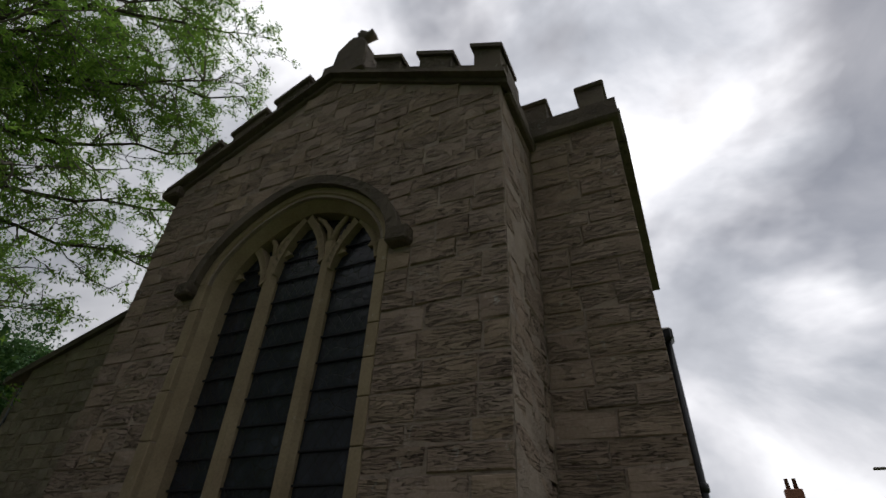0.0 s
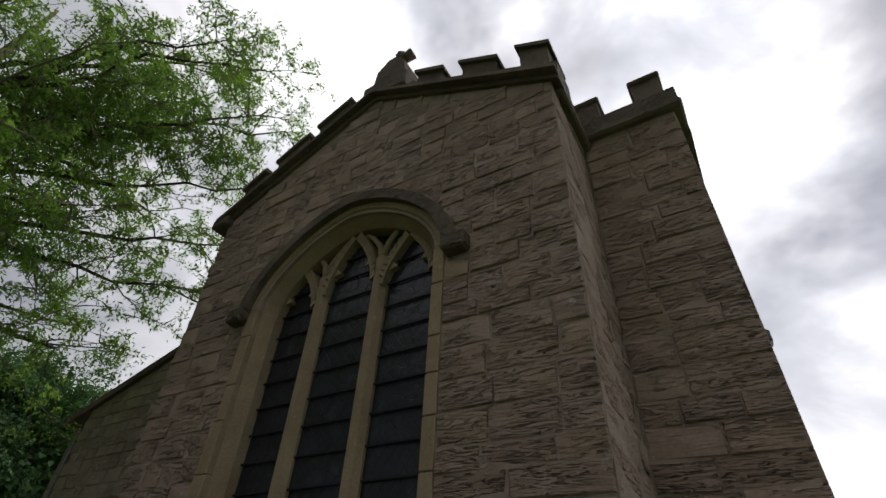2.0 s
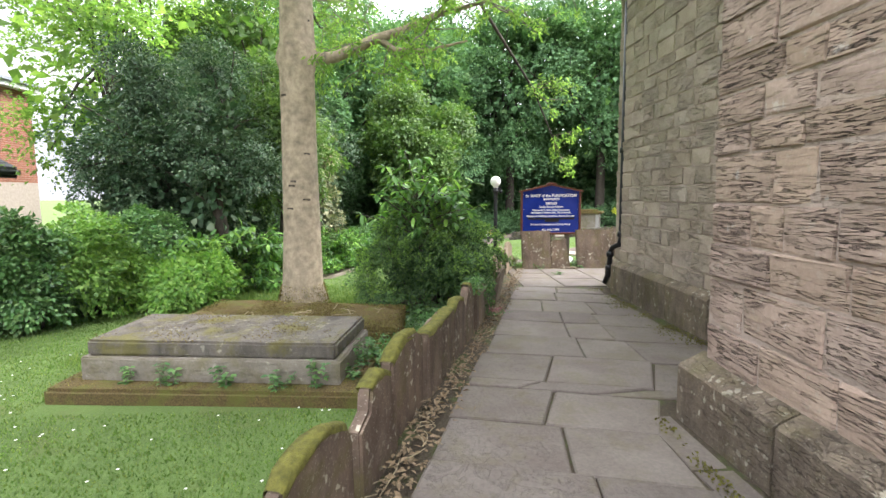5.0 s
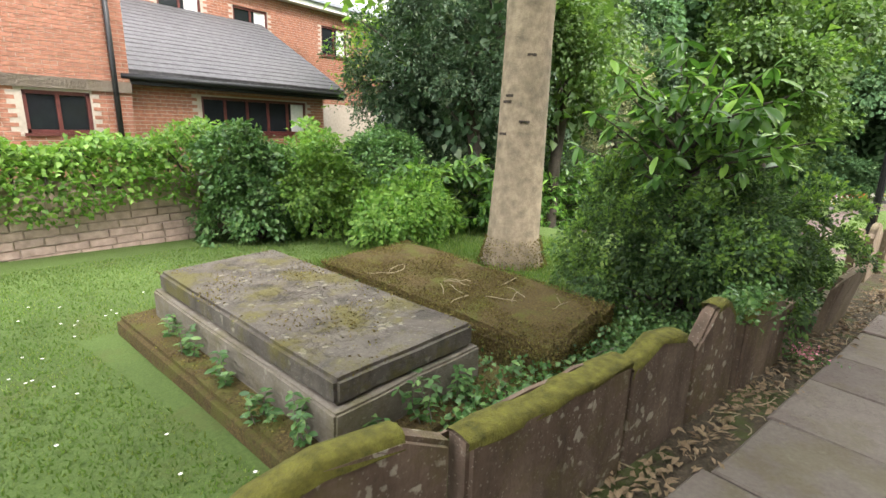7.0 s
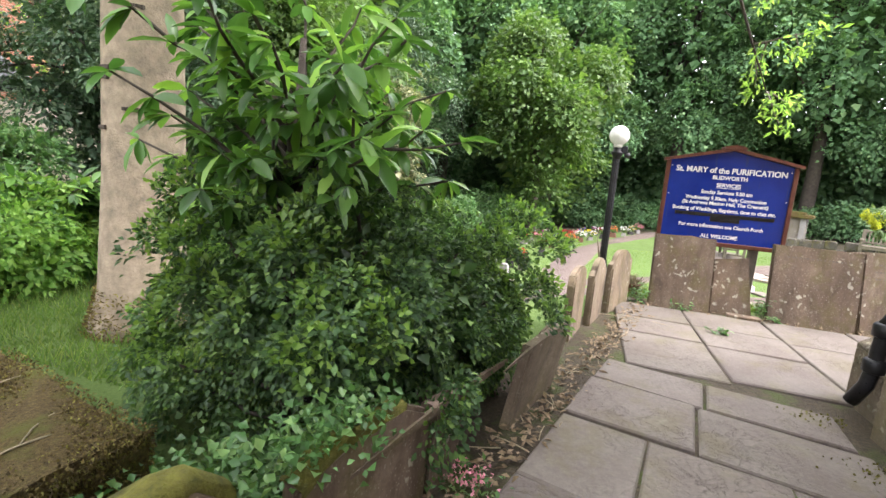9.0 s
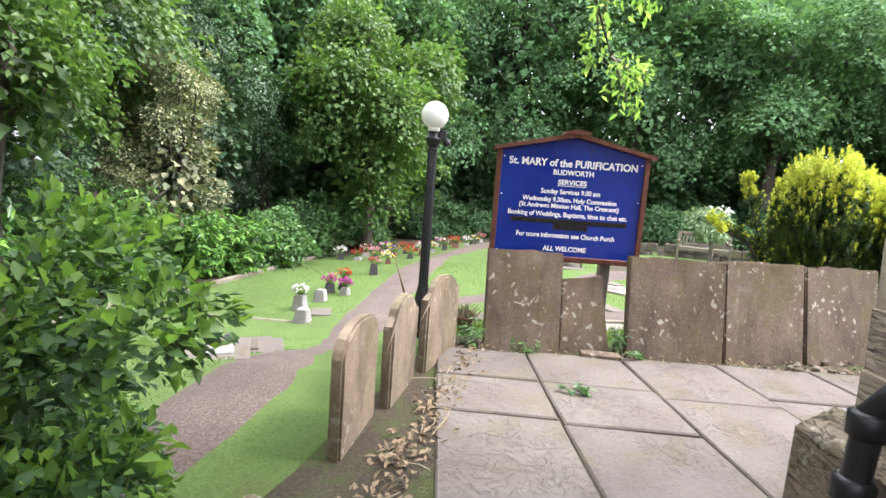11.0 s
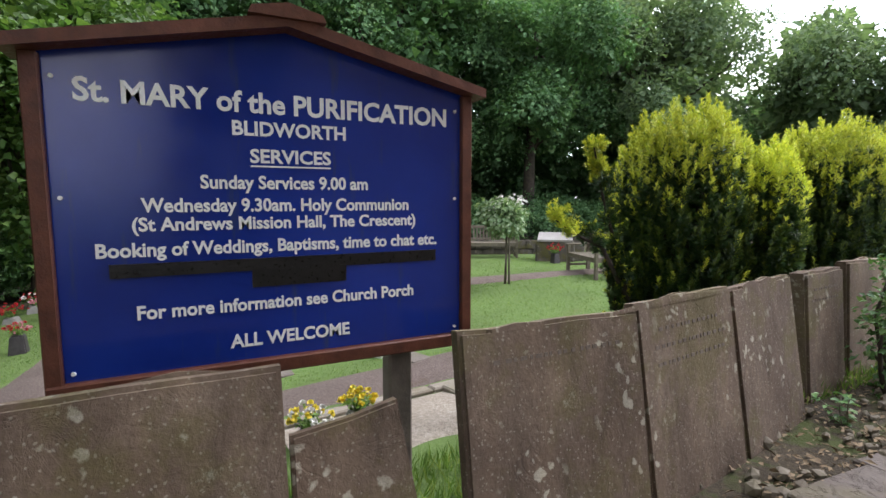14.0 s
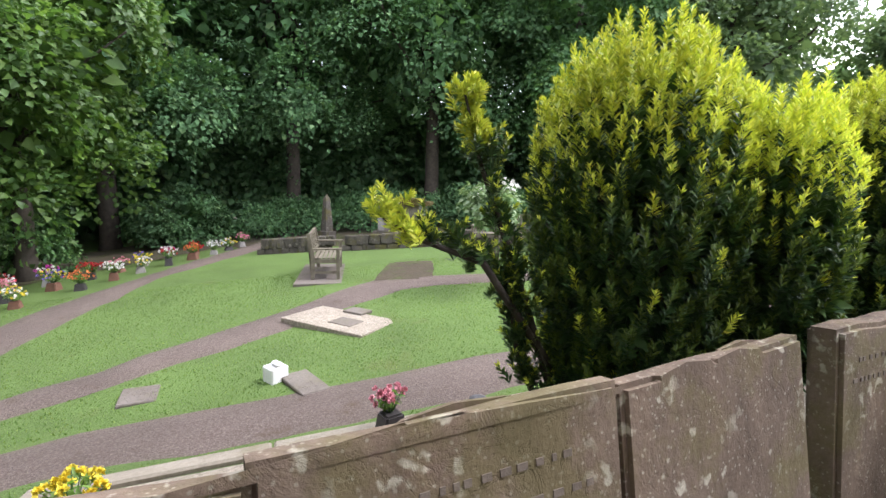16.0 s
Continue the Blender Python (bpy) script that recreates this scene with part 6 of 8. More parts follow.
# wood round the garden: x, y, height of the crown's middle, radii
for i, (x, y, cz, rad) in enumerate([
        (-31, 1, 6.6, (3.8, 3.8, 6.4)), (-33, 6.5, 7.4, (3.8, 4.0, 7.2)), (-31.5, 11.5, 7.0, (3.6, 4.0, 6.8)), (-30, 16.5, 6.0, (3.8, 4.0, 5.8)), (-28.5, 22, 5.6, (3.8, 4.2, 5.4)),
        (-28, -3.2, 5.6, (3.4, 3.4, 5.2)), (-24, -5.4, 5.4, (3.2, 3.2, 5.0)), (-39, 3, 8.5, (5, 5, 7)), (-38.5, 12, 8.8, (5, 5, 7.2)), (-36, 21, 8, (5, 5, 7)), (-34, -5, 8, (5, 5, 7))]):
    # trees beyond y = 20 take the haze-paled leaf colour
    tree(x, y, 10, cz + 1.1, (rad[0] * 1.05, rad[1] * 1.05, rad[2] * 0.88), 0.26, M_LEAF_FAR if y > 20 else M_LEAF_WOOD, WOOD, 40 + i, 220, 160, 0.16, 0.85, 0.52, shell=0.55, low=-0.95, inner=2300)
for i, (x, y, cz, rad) in enumerate([(-32.5, 27, 5.6, (4.2, 4.2, 5.4)), (-25.2, 28.5, 5.6, (3.2, 3.2, 5.2)), (-21.5, 30, 6.0, (3.2, 3.2, 5.6)), (-15.5, 31, 5.2, (3.2, 3.2, 4.6))]):
    tree(x, y, 10, cz, rad, 0.24, M_LEAF_FAR, "tree coloured grey-green with haze at the far end of the garden", 60 + i, 150, 100, 0.2, 0.7, 0.5, shell=0.5, inner=1600)
tree(-25.6, 1.0, 8, 4.2, (2.7, 2.5, 3.5), 0.18, M_LEAF_MAPLE, "light green maple overhanging the gravel path", 70, 190, 100, 0.15, 0.85, 0.40, shell=0.5, inner=900)
tree(-19.5, -4.0, 8, 5.2, (2.6, 2.4, 4.0), 0.2, M_LEAF_MAPLE, "light green tree rising above the hedge", 71, 120, 120, 0.14, 0.75, 0.42, shell=0.5, inner=900)
tree(-17.0, -7.0, 8, 6.0, (3.2, 3.0, 4.6), 0.22, M_LEAF_ASH, "light green tree behind the hedge", 72, 170, 110, 0.13, 0.55, 0.42, shell=0.45, inner=500)
tree(-22.6, -3.2, 7, 3.4, (2.4, 2.0, 3.4), 0.18, M_LEAF_HOLLY, "dark glossy holly tree in the hedge", 73, 330, 110, 0.085, 0.6, 0.22, shell=0.6, inner=2500)
tree(-17.4, -3.9, 7, 3.3, (2.3, 1.9, 3.4), 0.18, M_LEAF_HOLLY, "dark glossy holly tree in the hedge", 74, 330, 110, 0.08, 0.6, 0.21, shell=0.6, inner=2500)
tree(-20.2, -2.3, 6, 2.4, (1.2, 1.0, 2.3), 0.12, M_LEAF_VARI, "cream-variegated holly in the hedge", 75, 190, 110, 0.07, 0.6, 0.15, shell=0.65, inner=700)
tree(-14.9, -4.6, 7, 2.9, (2.6, 1.9, 2.6), 0.18, M_LEAF_HOLLY, "broad dark evergreen tree beyond the lawn", 76, 380, 120, 0.08, 0.55, 0.21, shell=0.62, inner=2600)
tree(-13.9, -2.9, 6, 2.6, (1.4, 1.2, 2.4), 0.15, M_LEAF_HOLLY, "dark evergreen tree behind the pale trunk", 77, 240, 120, 0.075, 0.55, 0.18, shell=0.62, inner=1200)
tree(-16.0, -2.2, 6, 3.6, (1.6, 1.3, 2.4), 0.14, M_LEAF_MAPLE, "light green tree behind the ash trunk", 78, 150, 110, 0.10, 0.65, 0.28, shell=0.5, inner=500)

# ---------------------------------------------------------------- shrubs and climbers
def shrub(name, label, at, radii, leaf_mat, seed, n_clump, per, leaf, ratio, spread, shell=0.62, low=-0.55, tips=None, cz=None, stems=7, droop=0.2, fold=0.25, wide=0.5, lump=0.28, inner=0):
    rng = np.random.default_rng(seed)
    t = thing(name, label, "shrub", (at[0], at[1], ground_z(at[0], at[1]) if len(at) < 3 else at[2]))
    cz = radii[2] * 0.75 if cz is None else cz
    P, O, C, N = clumps(rng, (0, 0, cz), radii, n_clump, per, spread, shell, low, lump)
    ok = P[:, 2] > 0.01
    P, O, N = P[ok], O[ok], N[ok]
    bm = bmesh.new()
    for c in C[:: max(1, len(C) // stems)]:
        limb_tube(bm, (rng.normal() * 0.08, rng.normal() * 0.08, -0.05), (c[0] * 0.9, c[1] * 0.9, max(c[2], 0.1)), 0.022, 0.006, rng, 0.12, 5, 5)
    part("branchwork", bm, M_BARK_DARK, t)["kind"] = "stuff"
    leaves_on("foliage", P, O, leaf, ratio, leaf_mat, t, rng, 0.5, droop, "", fold, wide, N)
    if inner:
        heart(t, (0, 0, cz), radii, inner, leaf * 2.2, leaf_mat, rng, low)
    if tips is not None:
        out = ((P - np.array([0, 0, cz])) / np.array(radii))
        far = np.linalg.norm(out, axis=1)
        q = (far > np.quantile(far, 0.55)) & (P[:, 2] > cz * 0.6)
        fresh = np.sin(P[:, 0] * 11 + 2 * np.sin(P[:, 1] * 7)) + np.sin(P[:, 1] * 9 + P[:, 2] * 6) > 0.0
        k = np.where(q & fresh)[0][::2]
        leaves_on("young_leaves", P[k] + N[k] * 0.025, O[k] + np.array([0, 0, 0.3]), leaf * 1.1, ratio, tips, t, rng, 0.6, -0.1, N=N[k])
    return t


shrub("path_shrub", "dense small-leaved evergreen shrub spreading over the headstones", (-10.45, 1.6), (0.95, 1.0, 0.72), M_LEAF_BOX, 101, 560, 95, 0.036, 0.62, 0.06, 0.72, -0.75, M_LEAF_BOX_TIP, 0.62, 18, inner=2600, lump=0.3)
shrub("path_shrub", "dense small-leaved evergreen shrub spreading over the headstones", (-11.15, 1.85), (0.6, 0.55, 0.5), M_LEAF_BOX, 102, 230, 95, 0.036, 0.62, 0.058, 0.74, -0.75, M_LEAF_BOX_TIP, 0.5, 12, inner=1000, lump=0.2)


def laurel(name, label, at, height, radius, seed, n, leaf, mat=M_LEAF_LAUREL, lo=0.3, near=True):
    """Long glossy leaves in whorls at the ends of arching stems."""
    rng = np.random.default_rng(seed)
    t = thing(name, label, "shrub", (at[0], at[1], ground_z(at[0], at[1])))
    bm = bmesh.new()
    P, O = [], []
    tube(bm, [(0, 0, -0.05), (0.02, 0, height * 0.4), (0.0, 0.03, height * 0.75)], [0.035, 0.03, 0.015], 7)
    for i in range(n):
        a, z = rng.uniform(0, 6.28), height * rng.uniform(lo, 0.8)
        r = radius * rng.uniform(0.35, 1.0)
        e = Vector((r * math.cos(a), r * math.sin(a), min(height, z + rng.uniform(-0.1, 0.3) * height * 0.5)))
        pts = limb_tube(bm, (0, 0, z * 0.8), e, 0.014, 0.005, rng, 0.1, 5, 5)
        for p in pts[2:]:
            d = (e - Vector((0, 0, z * 0.8))).normalized()
            for _ in range(6):
                w = (Vector((rng.normal(), rng.normal(), rng.normal() * 0.5)) + d * 0.9).normalized()
                P.append(tuple(p)), O.append(tuple(w))
    part("branchwork", bm, M_BARK_DARK, t)["kind"] = "stuff"
    P, O = np.array(P), np.array(O)
    if not near:
        leaves_on("foliage", P, O, leaf, 0.36, mat, t, rng, 0.9, 0.6, "", 0.18, 0.45)
        return t
    L = leaf * rng.uniform(0.6, 1.2, len(P))
    broad_leaves("foliage", P, O + rng.normal(size=P.shape) * 0.35 + np.array([0, 0, -0.55]), O * 0.5 + rng.normal(size=P.shape) * 0.25 + np.array([0, 0, 1.0]), L, L * 0.36, mat, t)
    return t


laurel("laurel_bush", "young cherry laurel with long glossy leaves above the shrub", (-10.12, 1.4), 2.6, 0.85, 111, 50, 0.15, M_LEAF_LAUREL, 0.52)
for i, (x, y, h, r) in enumerate(((-14.8, -2.75, 1.5, 0.9), (-16.0, -2.7, 1.7, 1.0), (-17.3, -2.55, 1.8, 1.0), (-18.4, -2.15, 1.8, 1.0), (-19.5, -1.75, 1.6, 0.9), (-20.6, -1.35, 1.4, 0.85), (-21.7, -1.1, 1.3, 0.8), (-17.0, -3.4, 2.4, 1.0), (-18.8, -2.9, 2.3, 1.0))):
    laurel("laurel_hedge_bush", "bright green laurel bush along the lawn's edge", (x, y), h, r, 120 + i, 150, 0.17, M_LEAF_LAUREL, 0.06, False)
for i, (x, y, h, r) in enumerate(((-12.4, -1.7, 1.3, 0.7), (-11.6, -2.3, 1.2, 0.7))):
    laurel("laurel_bush", "bright laurel bush beyond the ash trunk", (x, y), h, r, 130 + i, 90, 0.17, M_LEAF_LAUREL, 0.06)
for i, (x, y, rad) in enumerate(((-10.4, -3.4, (0.8, 0.7, 0.8)), (-11.5, -3.3, (0.9, 0.7, 0.85)), (-11.1, -2.3, (0.7, 0.6, 0.5)), (-9.7, -3.7, (0.6, 0.5, 0.8)))):
    shrub("garden_shrub", "leafy green shrub growing against the boundary wall", (x, y), rad, M_LEAF_IVY if i % 2 else M_LEAF_CREEPER, 140 + i, 190, 70, 0.075, 0.6, 0.11, 0.66, -0.6, None, rad[2] * 0.8, 8, inner=700)
for i, (x, y, rad) in enumerate(((-22.2, -0.9, (0.9, 0.7, 0.8)), (-24.2, -0.5, (1.1, 0.8, 0.9)), (-26.3, 0.6, (1.1, 0.9, 1.2)))):
    shrub("hedge_shrub", "low green shrub at the hedge's foot", (x, y), rad, M_LEAF_IVY, 150 + i, 150, 65, 0.09, 0.7, 0.15, 0.65, -0.6, inner=500)
for i, (x, y, rad) in enumerate(((-30.2, 3.0, (1.2, 1.6, 0.9)), (-31.0, 6.0, (1.2, 1.8, 0.7)), (-30.6, 9.5, (1.2, 1.9, 0.8)), (-29.5, 13, (1.2, 2, 0.9)), (-28.0, 17, (1.3, 2.2, 1.0)), (-26.5, 21.5, (1.4, 2.4, 1.2)), (-24, 26, (2, 2, 1.6)), (-20, 28, (2.2, 1.8, 1.6)), (-16, 28, (2.4, 1.8, 1.6)))):
    shrub("understorey_shrub", "dark undergrowth at the edge of the wood", (x, y), rad, M_LEAF_WOOD, 160 + i, 110, 50, 0.12, 0.7, 0.2, 0.6, -0.6, inner=300)
for i, (x, y) in enumerate(((-29.5, -8.5), (-32.5, -5.5), (-35, -2.0), (-36, 2.0), (-36.5, 6.2), (-36, 10.5), (-35, 14.8), (-33.5, 19), (-31.5, 23.5), (-29, 28), (-26, 32), (-21, 34), (-15.5, 35))):
    shrub("understorey_shrub", "dark undergrowth deep in the wood", (x, y), (2.2, 2.9, 2.9), M_LEAF_WOOD, 180 + i, 130, 36, 0.32, 0.85, 0.45, 0.5, -0.8, inner=900)
for i, (x, y) in enumerate(((-38, -5), (-41, 0.5), (-41.5, 5.5), (-41.5, 10.5), (-40, 16), (-38, 21.5), (-35, 27), (-30, 33))):
    shrub("understorey_shrub", "tall dark thicket deep in the wood", (x, y), (2.2, 3.6, 4.2), M_LEAF_WOOD, 220 + i, 90, 30, 0.5, 0.85, 0.6, 0.5, -0.8, inner=900)
# climber over the boundary wall
crng = np.random.default_rng(171)
climber = thing("wall_climber", "dense climbing plant spilling over the boundary wall", "climbing plant", (-7.2, -4.42, 0.12))
n = 15000
P = np.stack([crng.uniform(-2.7, 4.5, n), crng.normal(0.0, 0.17, n), np.zeros(n)], axis=1)
P[:, 2] = 0.62 + (0.55 + 0.12 * np.sin(P[:, 0] * 2.3) + 0.08 * np.sin(P[:, 0] * 5.1)) * crng.random(n) ** 0.7 + 0.12
hang = crng.random(n) < 0.18
P[hang, 1] = crng.uniform(0.22, 0.36, hang.sum())
P[hang, 2] = crng.uniform(0.42, 0.85, hang.sum()) + 0.1 * np.sin(P[hang, 0] * 3.7)
O = unit_rows(np.stack([crng.normal(size=n) * 0.4, 0.6 + crng.normal(size=n) * 0.5, 0.4 + crng.normal(size=n) * 0.5], axis=1))
leaves_on("foliage", P, O, 0.085, 0.62, M_LEAF_CREEPER, climber, crng, 0.6, 0.5)
bm = bmesh.new()
for i in range(16):
    x = crng.uniform(-2.6, 4.3)
    limb_tube(bm, (x, 0.2, 0.66), (x + crng.uniform(-0.4, 0.4), 0.1, 1.15), 0.016, 0.006, crng, 0.15, 6, 5)
part("branchwork", bm, M_BARK_DARK, climber)["kind"] = "stuff"
# ivy between the tombs and over one headstone
ivy = thing("ground_ivy", "ivy and nettles creeping round the tombs", "ivy", (0, 0, 0))
n = 7000
SV = np.stack([crng.uniform(0.9, 3.6, n), crng.normal(-0.42, 0.22, n)], axis=1)
P = np.array([(*path_xy(a, min(b, -0.08)), 0.0) for a, b in SV])
P[:, 2] = ground_np(P[:, 0], P[:, 1]) + crng.random(n) * 0.22
k = 700
hs = np.array([(*path_xy(a, b), 0) for a, b in zip(crng.uniform(2.55, 3.2, k), crng.normal(0.0, 0.06, k))])
hs[:, 2] = 0.60 + crng.normal(size=k) * 0.05
P = np.concatenate([P, hs])
leaves_on("foliage", P, unit_rows(crng.normal(size=(len(P), 3)) * 0.6 + np.array([0, 0, 0.5])), 0.036, 0.85, M_LEAF_IVY, ivy, crng, 1.0, 0.0)
bm = bmesh.new()
for i in range(26):
    a = crng.uniform(1.0, 3.4)
    p, q = path_xy(a, -0.4 + crng.normal() * 0.15), path_xy(a + crng.normal() * 0.3, -0.3 + crng.normal() * 0.15)
    limb_tube(bm, (*p, 0.05), (*q, 0.2), 0.006, 0.003, crng, 0.2, 4, 4)
part("runner_growth", bm, M_TWIG, ivy)["kind"] = "stuff"


def weed(x, y, z, h, seed, label="green weed growing from the tomb's ledge", group="weeds on the tomb"):
    rng = np.random.default_rng(seed)
    t = thing("weed", label, "plant", (x, y, z), 0, group)
    bm = bmesh.new()
    P, O = [], []
    for i in range(4):
        e = Vector((rng.normal() * 0.06, rng.normal() * 0.06, h * rng.uniform(0.6, 1)))
        pts = limb_tube(bm, (rng.normal() * 0.02, rng.normal() * 0.02, -0.02), e, 0.004, 0.002, rng, 0.1, 5, 4)
        for p in pts[1:]:
            for _ in range(4):
                P.append(tuple(p)), O.append((rng.normal(), rng.normal(), 0.3))
    part("stem", bm, M_TWIG, t)
    P, O = np.array(P), np.array(O)
    L = rng.uniform(0.025, 0.06, len(P))
    broad_leaves("foliage", P, O + np.array([0, 0, -0.2]), rng.normal(size=P.shape) * 0.3 + np.array([0, 0, 1.0]), L, L * 0.5, M_LEAF_IVY, t)


for i, (x, y, h) in enumerate(((-7.04, 0.62, 0.24), (-7.06, 0.35, 0.16), (-7.12, -0.1, 0.16), (-7.18, -0.6, 0.18), (-7.22, -0.95, 0.17), (-7.5, 0.92, 0.26), (-7.75, 0.97, 0.2), (-7.25, 0.88, 0.14))):
    weed(x, y, 0.22, h, 300 + i)
for i, (x, y, h) in enumerate(((-8.25, 1.0, 0.3), (-8.3, 0.6, 0.34), (-8.38, 0.2, 0.3), (-8.5, -0.4, 0.32), (-8.6, -0.9, 0.3))):
    weed(x, y, ground_z(x), h, 320 + i, "broad-leaved weed between the tombs")

for i, (x, y, h) in enumerate(((-14.22, 4.80, 0.30), (-14.30, 4.84, 0.22), (-14.08, 3.98, 0.14), (-14.20, 3.54, 0.26), (-14.28, 3.46, 0.2), (-13.23, 4.22, 0.07), (-14.12, 5.0, 0.08), (-14.34, 7.5, 0.2))):
    weed(x, y, 0.0 if h > 0.1 else 0.04, h, 340 + i, "small green weed at the gravestones' foot", "weeds along the yard")
frag = thing("stone_fragment", "broken piece of gravestone lying at the slabs' foot", "stone", (-14.10, 4.62, 0.05), 82)
bm = new_box(-0.17, 0.17, -0.06, 0.05, -0.03, 0.025, bevel=0.008, cuts=2)
jitter(bm, 0.014, 9.0)
part("fragment", bm, M_GRAVE, frag)
dry = thing("flower_pot", "earthen pot of withered straw-coloured grass behind the slabs", "flower pot", (-14.75, 3.5, ground_z(-14.75, 3.5)))
bm = bmesh.new()
lathe(bm, [(0.06, 0.0), (0.085, 0.13), (0.095, 0.135), (0.095, 0.16), (0.08, 0.16), (0.075, 0.13)], 16)
part("pot", bm, M_TERRA, dry)
dr = np.random.default_rng(370)
P = np.concatenate([dr.normal(size=(160, 2)) * 0.03, np.full((160, 1), 0.12)], axis=1)
leaf_part("withered_grass", P, dr.normal(size=(160, 3)) * 0.5 + np.array([0, 0, 0.9]), dr.normal(size=(160, 3)), dr.uniform(0.10, 0.2, 160), 0.007, M_STRAW, dry)
# golden yews
def yew_sprigs(t, F, T, gold, rng, names=("foliage", "green_growth", "golden_growth"), tall=1.0):
    """Upright plumes of needles: foot F, way T; needles stand out all round, longest low down; tips gold where asked."""
    m = 42
    k = np.repeat(np.arange(len(F)), m)
    q = np.tile(np.linspace(0, 1, m), len(F))
    ln = (rng.uniform(0.09, 0.19, len(F)) * tall)[k]
    side = rng.normal(size=(len(k), 3))
    side = unit_rows(side - T[k] * np.sum(side * T[k], axis=1)[:, None])
    P = F[k] + T[k] * (q * ln)[:, None]
    D = unit_rows(T[k] * (0.6 + 0.9 * q)[:, None] + side)
    L = 0.046 * (1.1 - 0.4 * q) * rng.uniform(0.8, 1.15, len(k))
    N = T[k] + rng.normal(size=(len(k), 3)) * 0.2
    g = gold[k] > (0.75 - 0.75 * q)
    md = ~g & (q > 0.48)
    dk = ~g & ~md
    for nm, sel, mat, lab in ((names[0], dk, M_YEW, ""), (names[1], md, M_YEW_MID, ""), (names[2], g, M_YEW_TIP, "bright yellow young shoots")):
        leaf_part(nm, P[sel], D[sel], N[sel], L[sel], L[sel] * 0.27, mat, t, lab, 0.1)


def yew(x, y, seed, label, lobes):
    rng = np.random.default_rng(seed)
    t = thing("golden_yew", label, "tree", (x, y, ground_z(x, y)))
    bm = bmesh.new()
    for cx, cy, rw, rh, n in lobes:
        for _ in range(4):
            a = rng.uniform(0, 6.28)
            limb_tube(bm, (cx * 0.4 + rng.normal() * 0.06, cy * 0.4 + rng.normal() * 0.06, -0.1), (cx + rw * 0.5 * math.cos(a), cy + rw * 0.5 * math.sin(a), rh * 0.75), 0.045, 0.012, rng, 0.05, 6, 6)
    part("branchwork", bm, M_BARK_DARK, t)["kind"] = "stuff"
    feet, tips, high = [], [], []
    for cx, cy, rw, rh, n in lobes:
        # ribs: upright cords of foliage round the lobe, with hollows between; each carries plumes up its length
        ribs = int(n)
        for r in range(ribs):
            a0 = 2 * math.pi * (r + rng.uniform(-0.3, 0.3)) / ribs
            top = rh * rng.uniform(0.93, 1.02)
            for z in np.arange(0.05, top, 0.06):
                f = z / top
                prof = 0.50 + 0.50 * math.sin(min(f * 1.5, 1.0) * math.pi / 2)
                if f > 0.72:
                    prof *= math.sqrt(max(0.0, 1 - ((f - 0.72) / 0.30) ** 2))
                for _ in range(2):
                    a = a0 + rng.normal() * 0.035 / max(rw * prof, 0.1)
                    rr = rw * prof * (0.97 + 0.05 * rng.normal())
                    feet.append((cx * (0.55 + 0.45 * min(1, f * 2)) + rr * math.cos(a), cy * (0.55 + 0.45 * min(1, f * 2)) + rr * math.sin(a), z + rng.uniform(-0.03, 0.03)))
                    tips.append((math.cos(a) * 0.45 * (1.25 - f), math.sin(a) * 0.45 * (1.25 - f), 1.0))
                    high.append(f)
        for _ in range(int(n * 3)):
            a, q = rng.uniform(0, 6.28), math.sqrt(rng.random()) * 0.62
            feet.append((cx + rw * q * math.cos(a), cy + rw * q * math.sin(a), rh * (1.0 - 0.22 * q * q) - 0.16 + rng.uniform(-0.1, 0.05)))
            tips.append((math.cos(a) * 0.15, math.sin(a) * 0.15, 1.0))
            high.append(1.0)
    F = np.array(feet)
    T = unit_rows(np.array(tips) + rng.normal(size=F.shape) * 0.08)
    hf = np.array(high)
    gold = np.clip((hf - 0.60) * 2.4, 0.0, 1.0) * rng.uniform(0.85, 1.1, len(F)) + (rng.random(len(F)) < 0.06) * 0.5
    yew_sprigs(t, F, T, gold, rng)
    # dense dark heart
    n = 9000
    w0 = ball_ways(n, rng)
    pick = rng.integers(len(lobes), size=n)
    lc = np.array([(l[0], l[1], l[3] * 0.48) for l in lobes])[pick]
    lr = np.array([(l[2] * 0.80, l[2] * 0.80, l[3] * 0.46) for l in lobes])[pick]
    P = lc + w0 * lr * rng.uniform(0.6, 1, n)[:, None]
    P[:, :2] *= (0.6 + 0.4 * np.clip(P[:, 2:3] / 0.9, 0, 1))
    leaves_on("inner_foliage", P, w0, 0.12, 0.5, M_YEW, t, rng)
    return t


yew(-15.5, 7.47, 201, "large golden yew grown as a broad upright column", [(0.0, -0.04, 0.45, 2.0, 26), (0.28, 0.50, 0.28, 1.76, 16), (-0.26, 0.28, 0.36, 1.88, 16)])
yew(-15.45, 9.3, 202, "second golden yew standing further along the row", [(0, 0, 0.45, 2.0, 22), (0.1, 0.7, 0.45, 1.95, 18)])
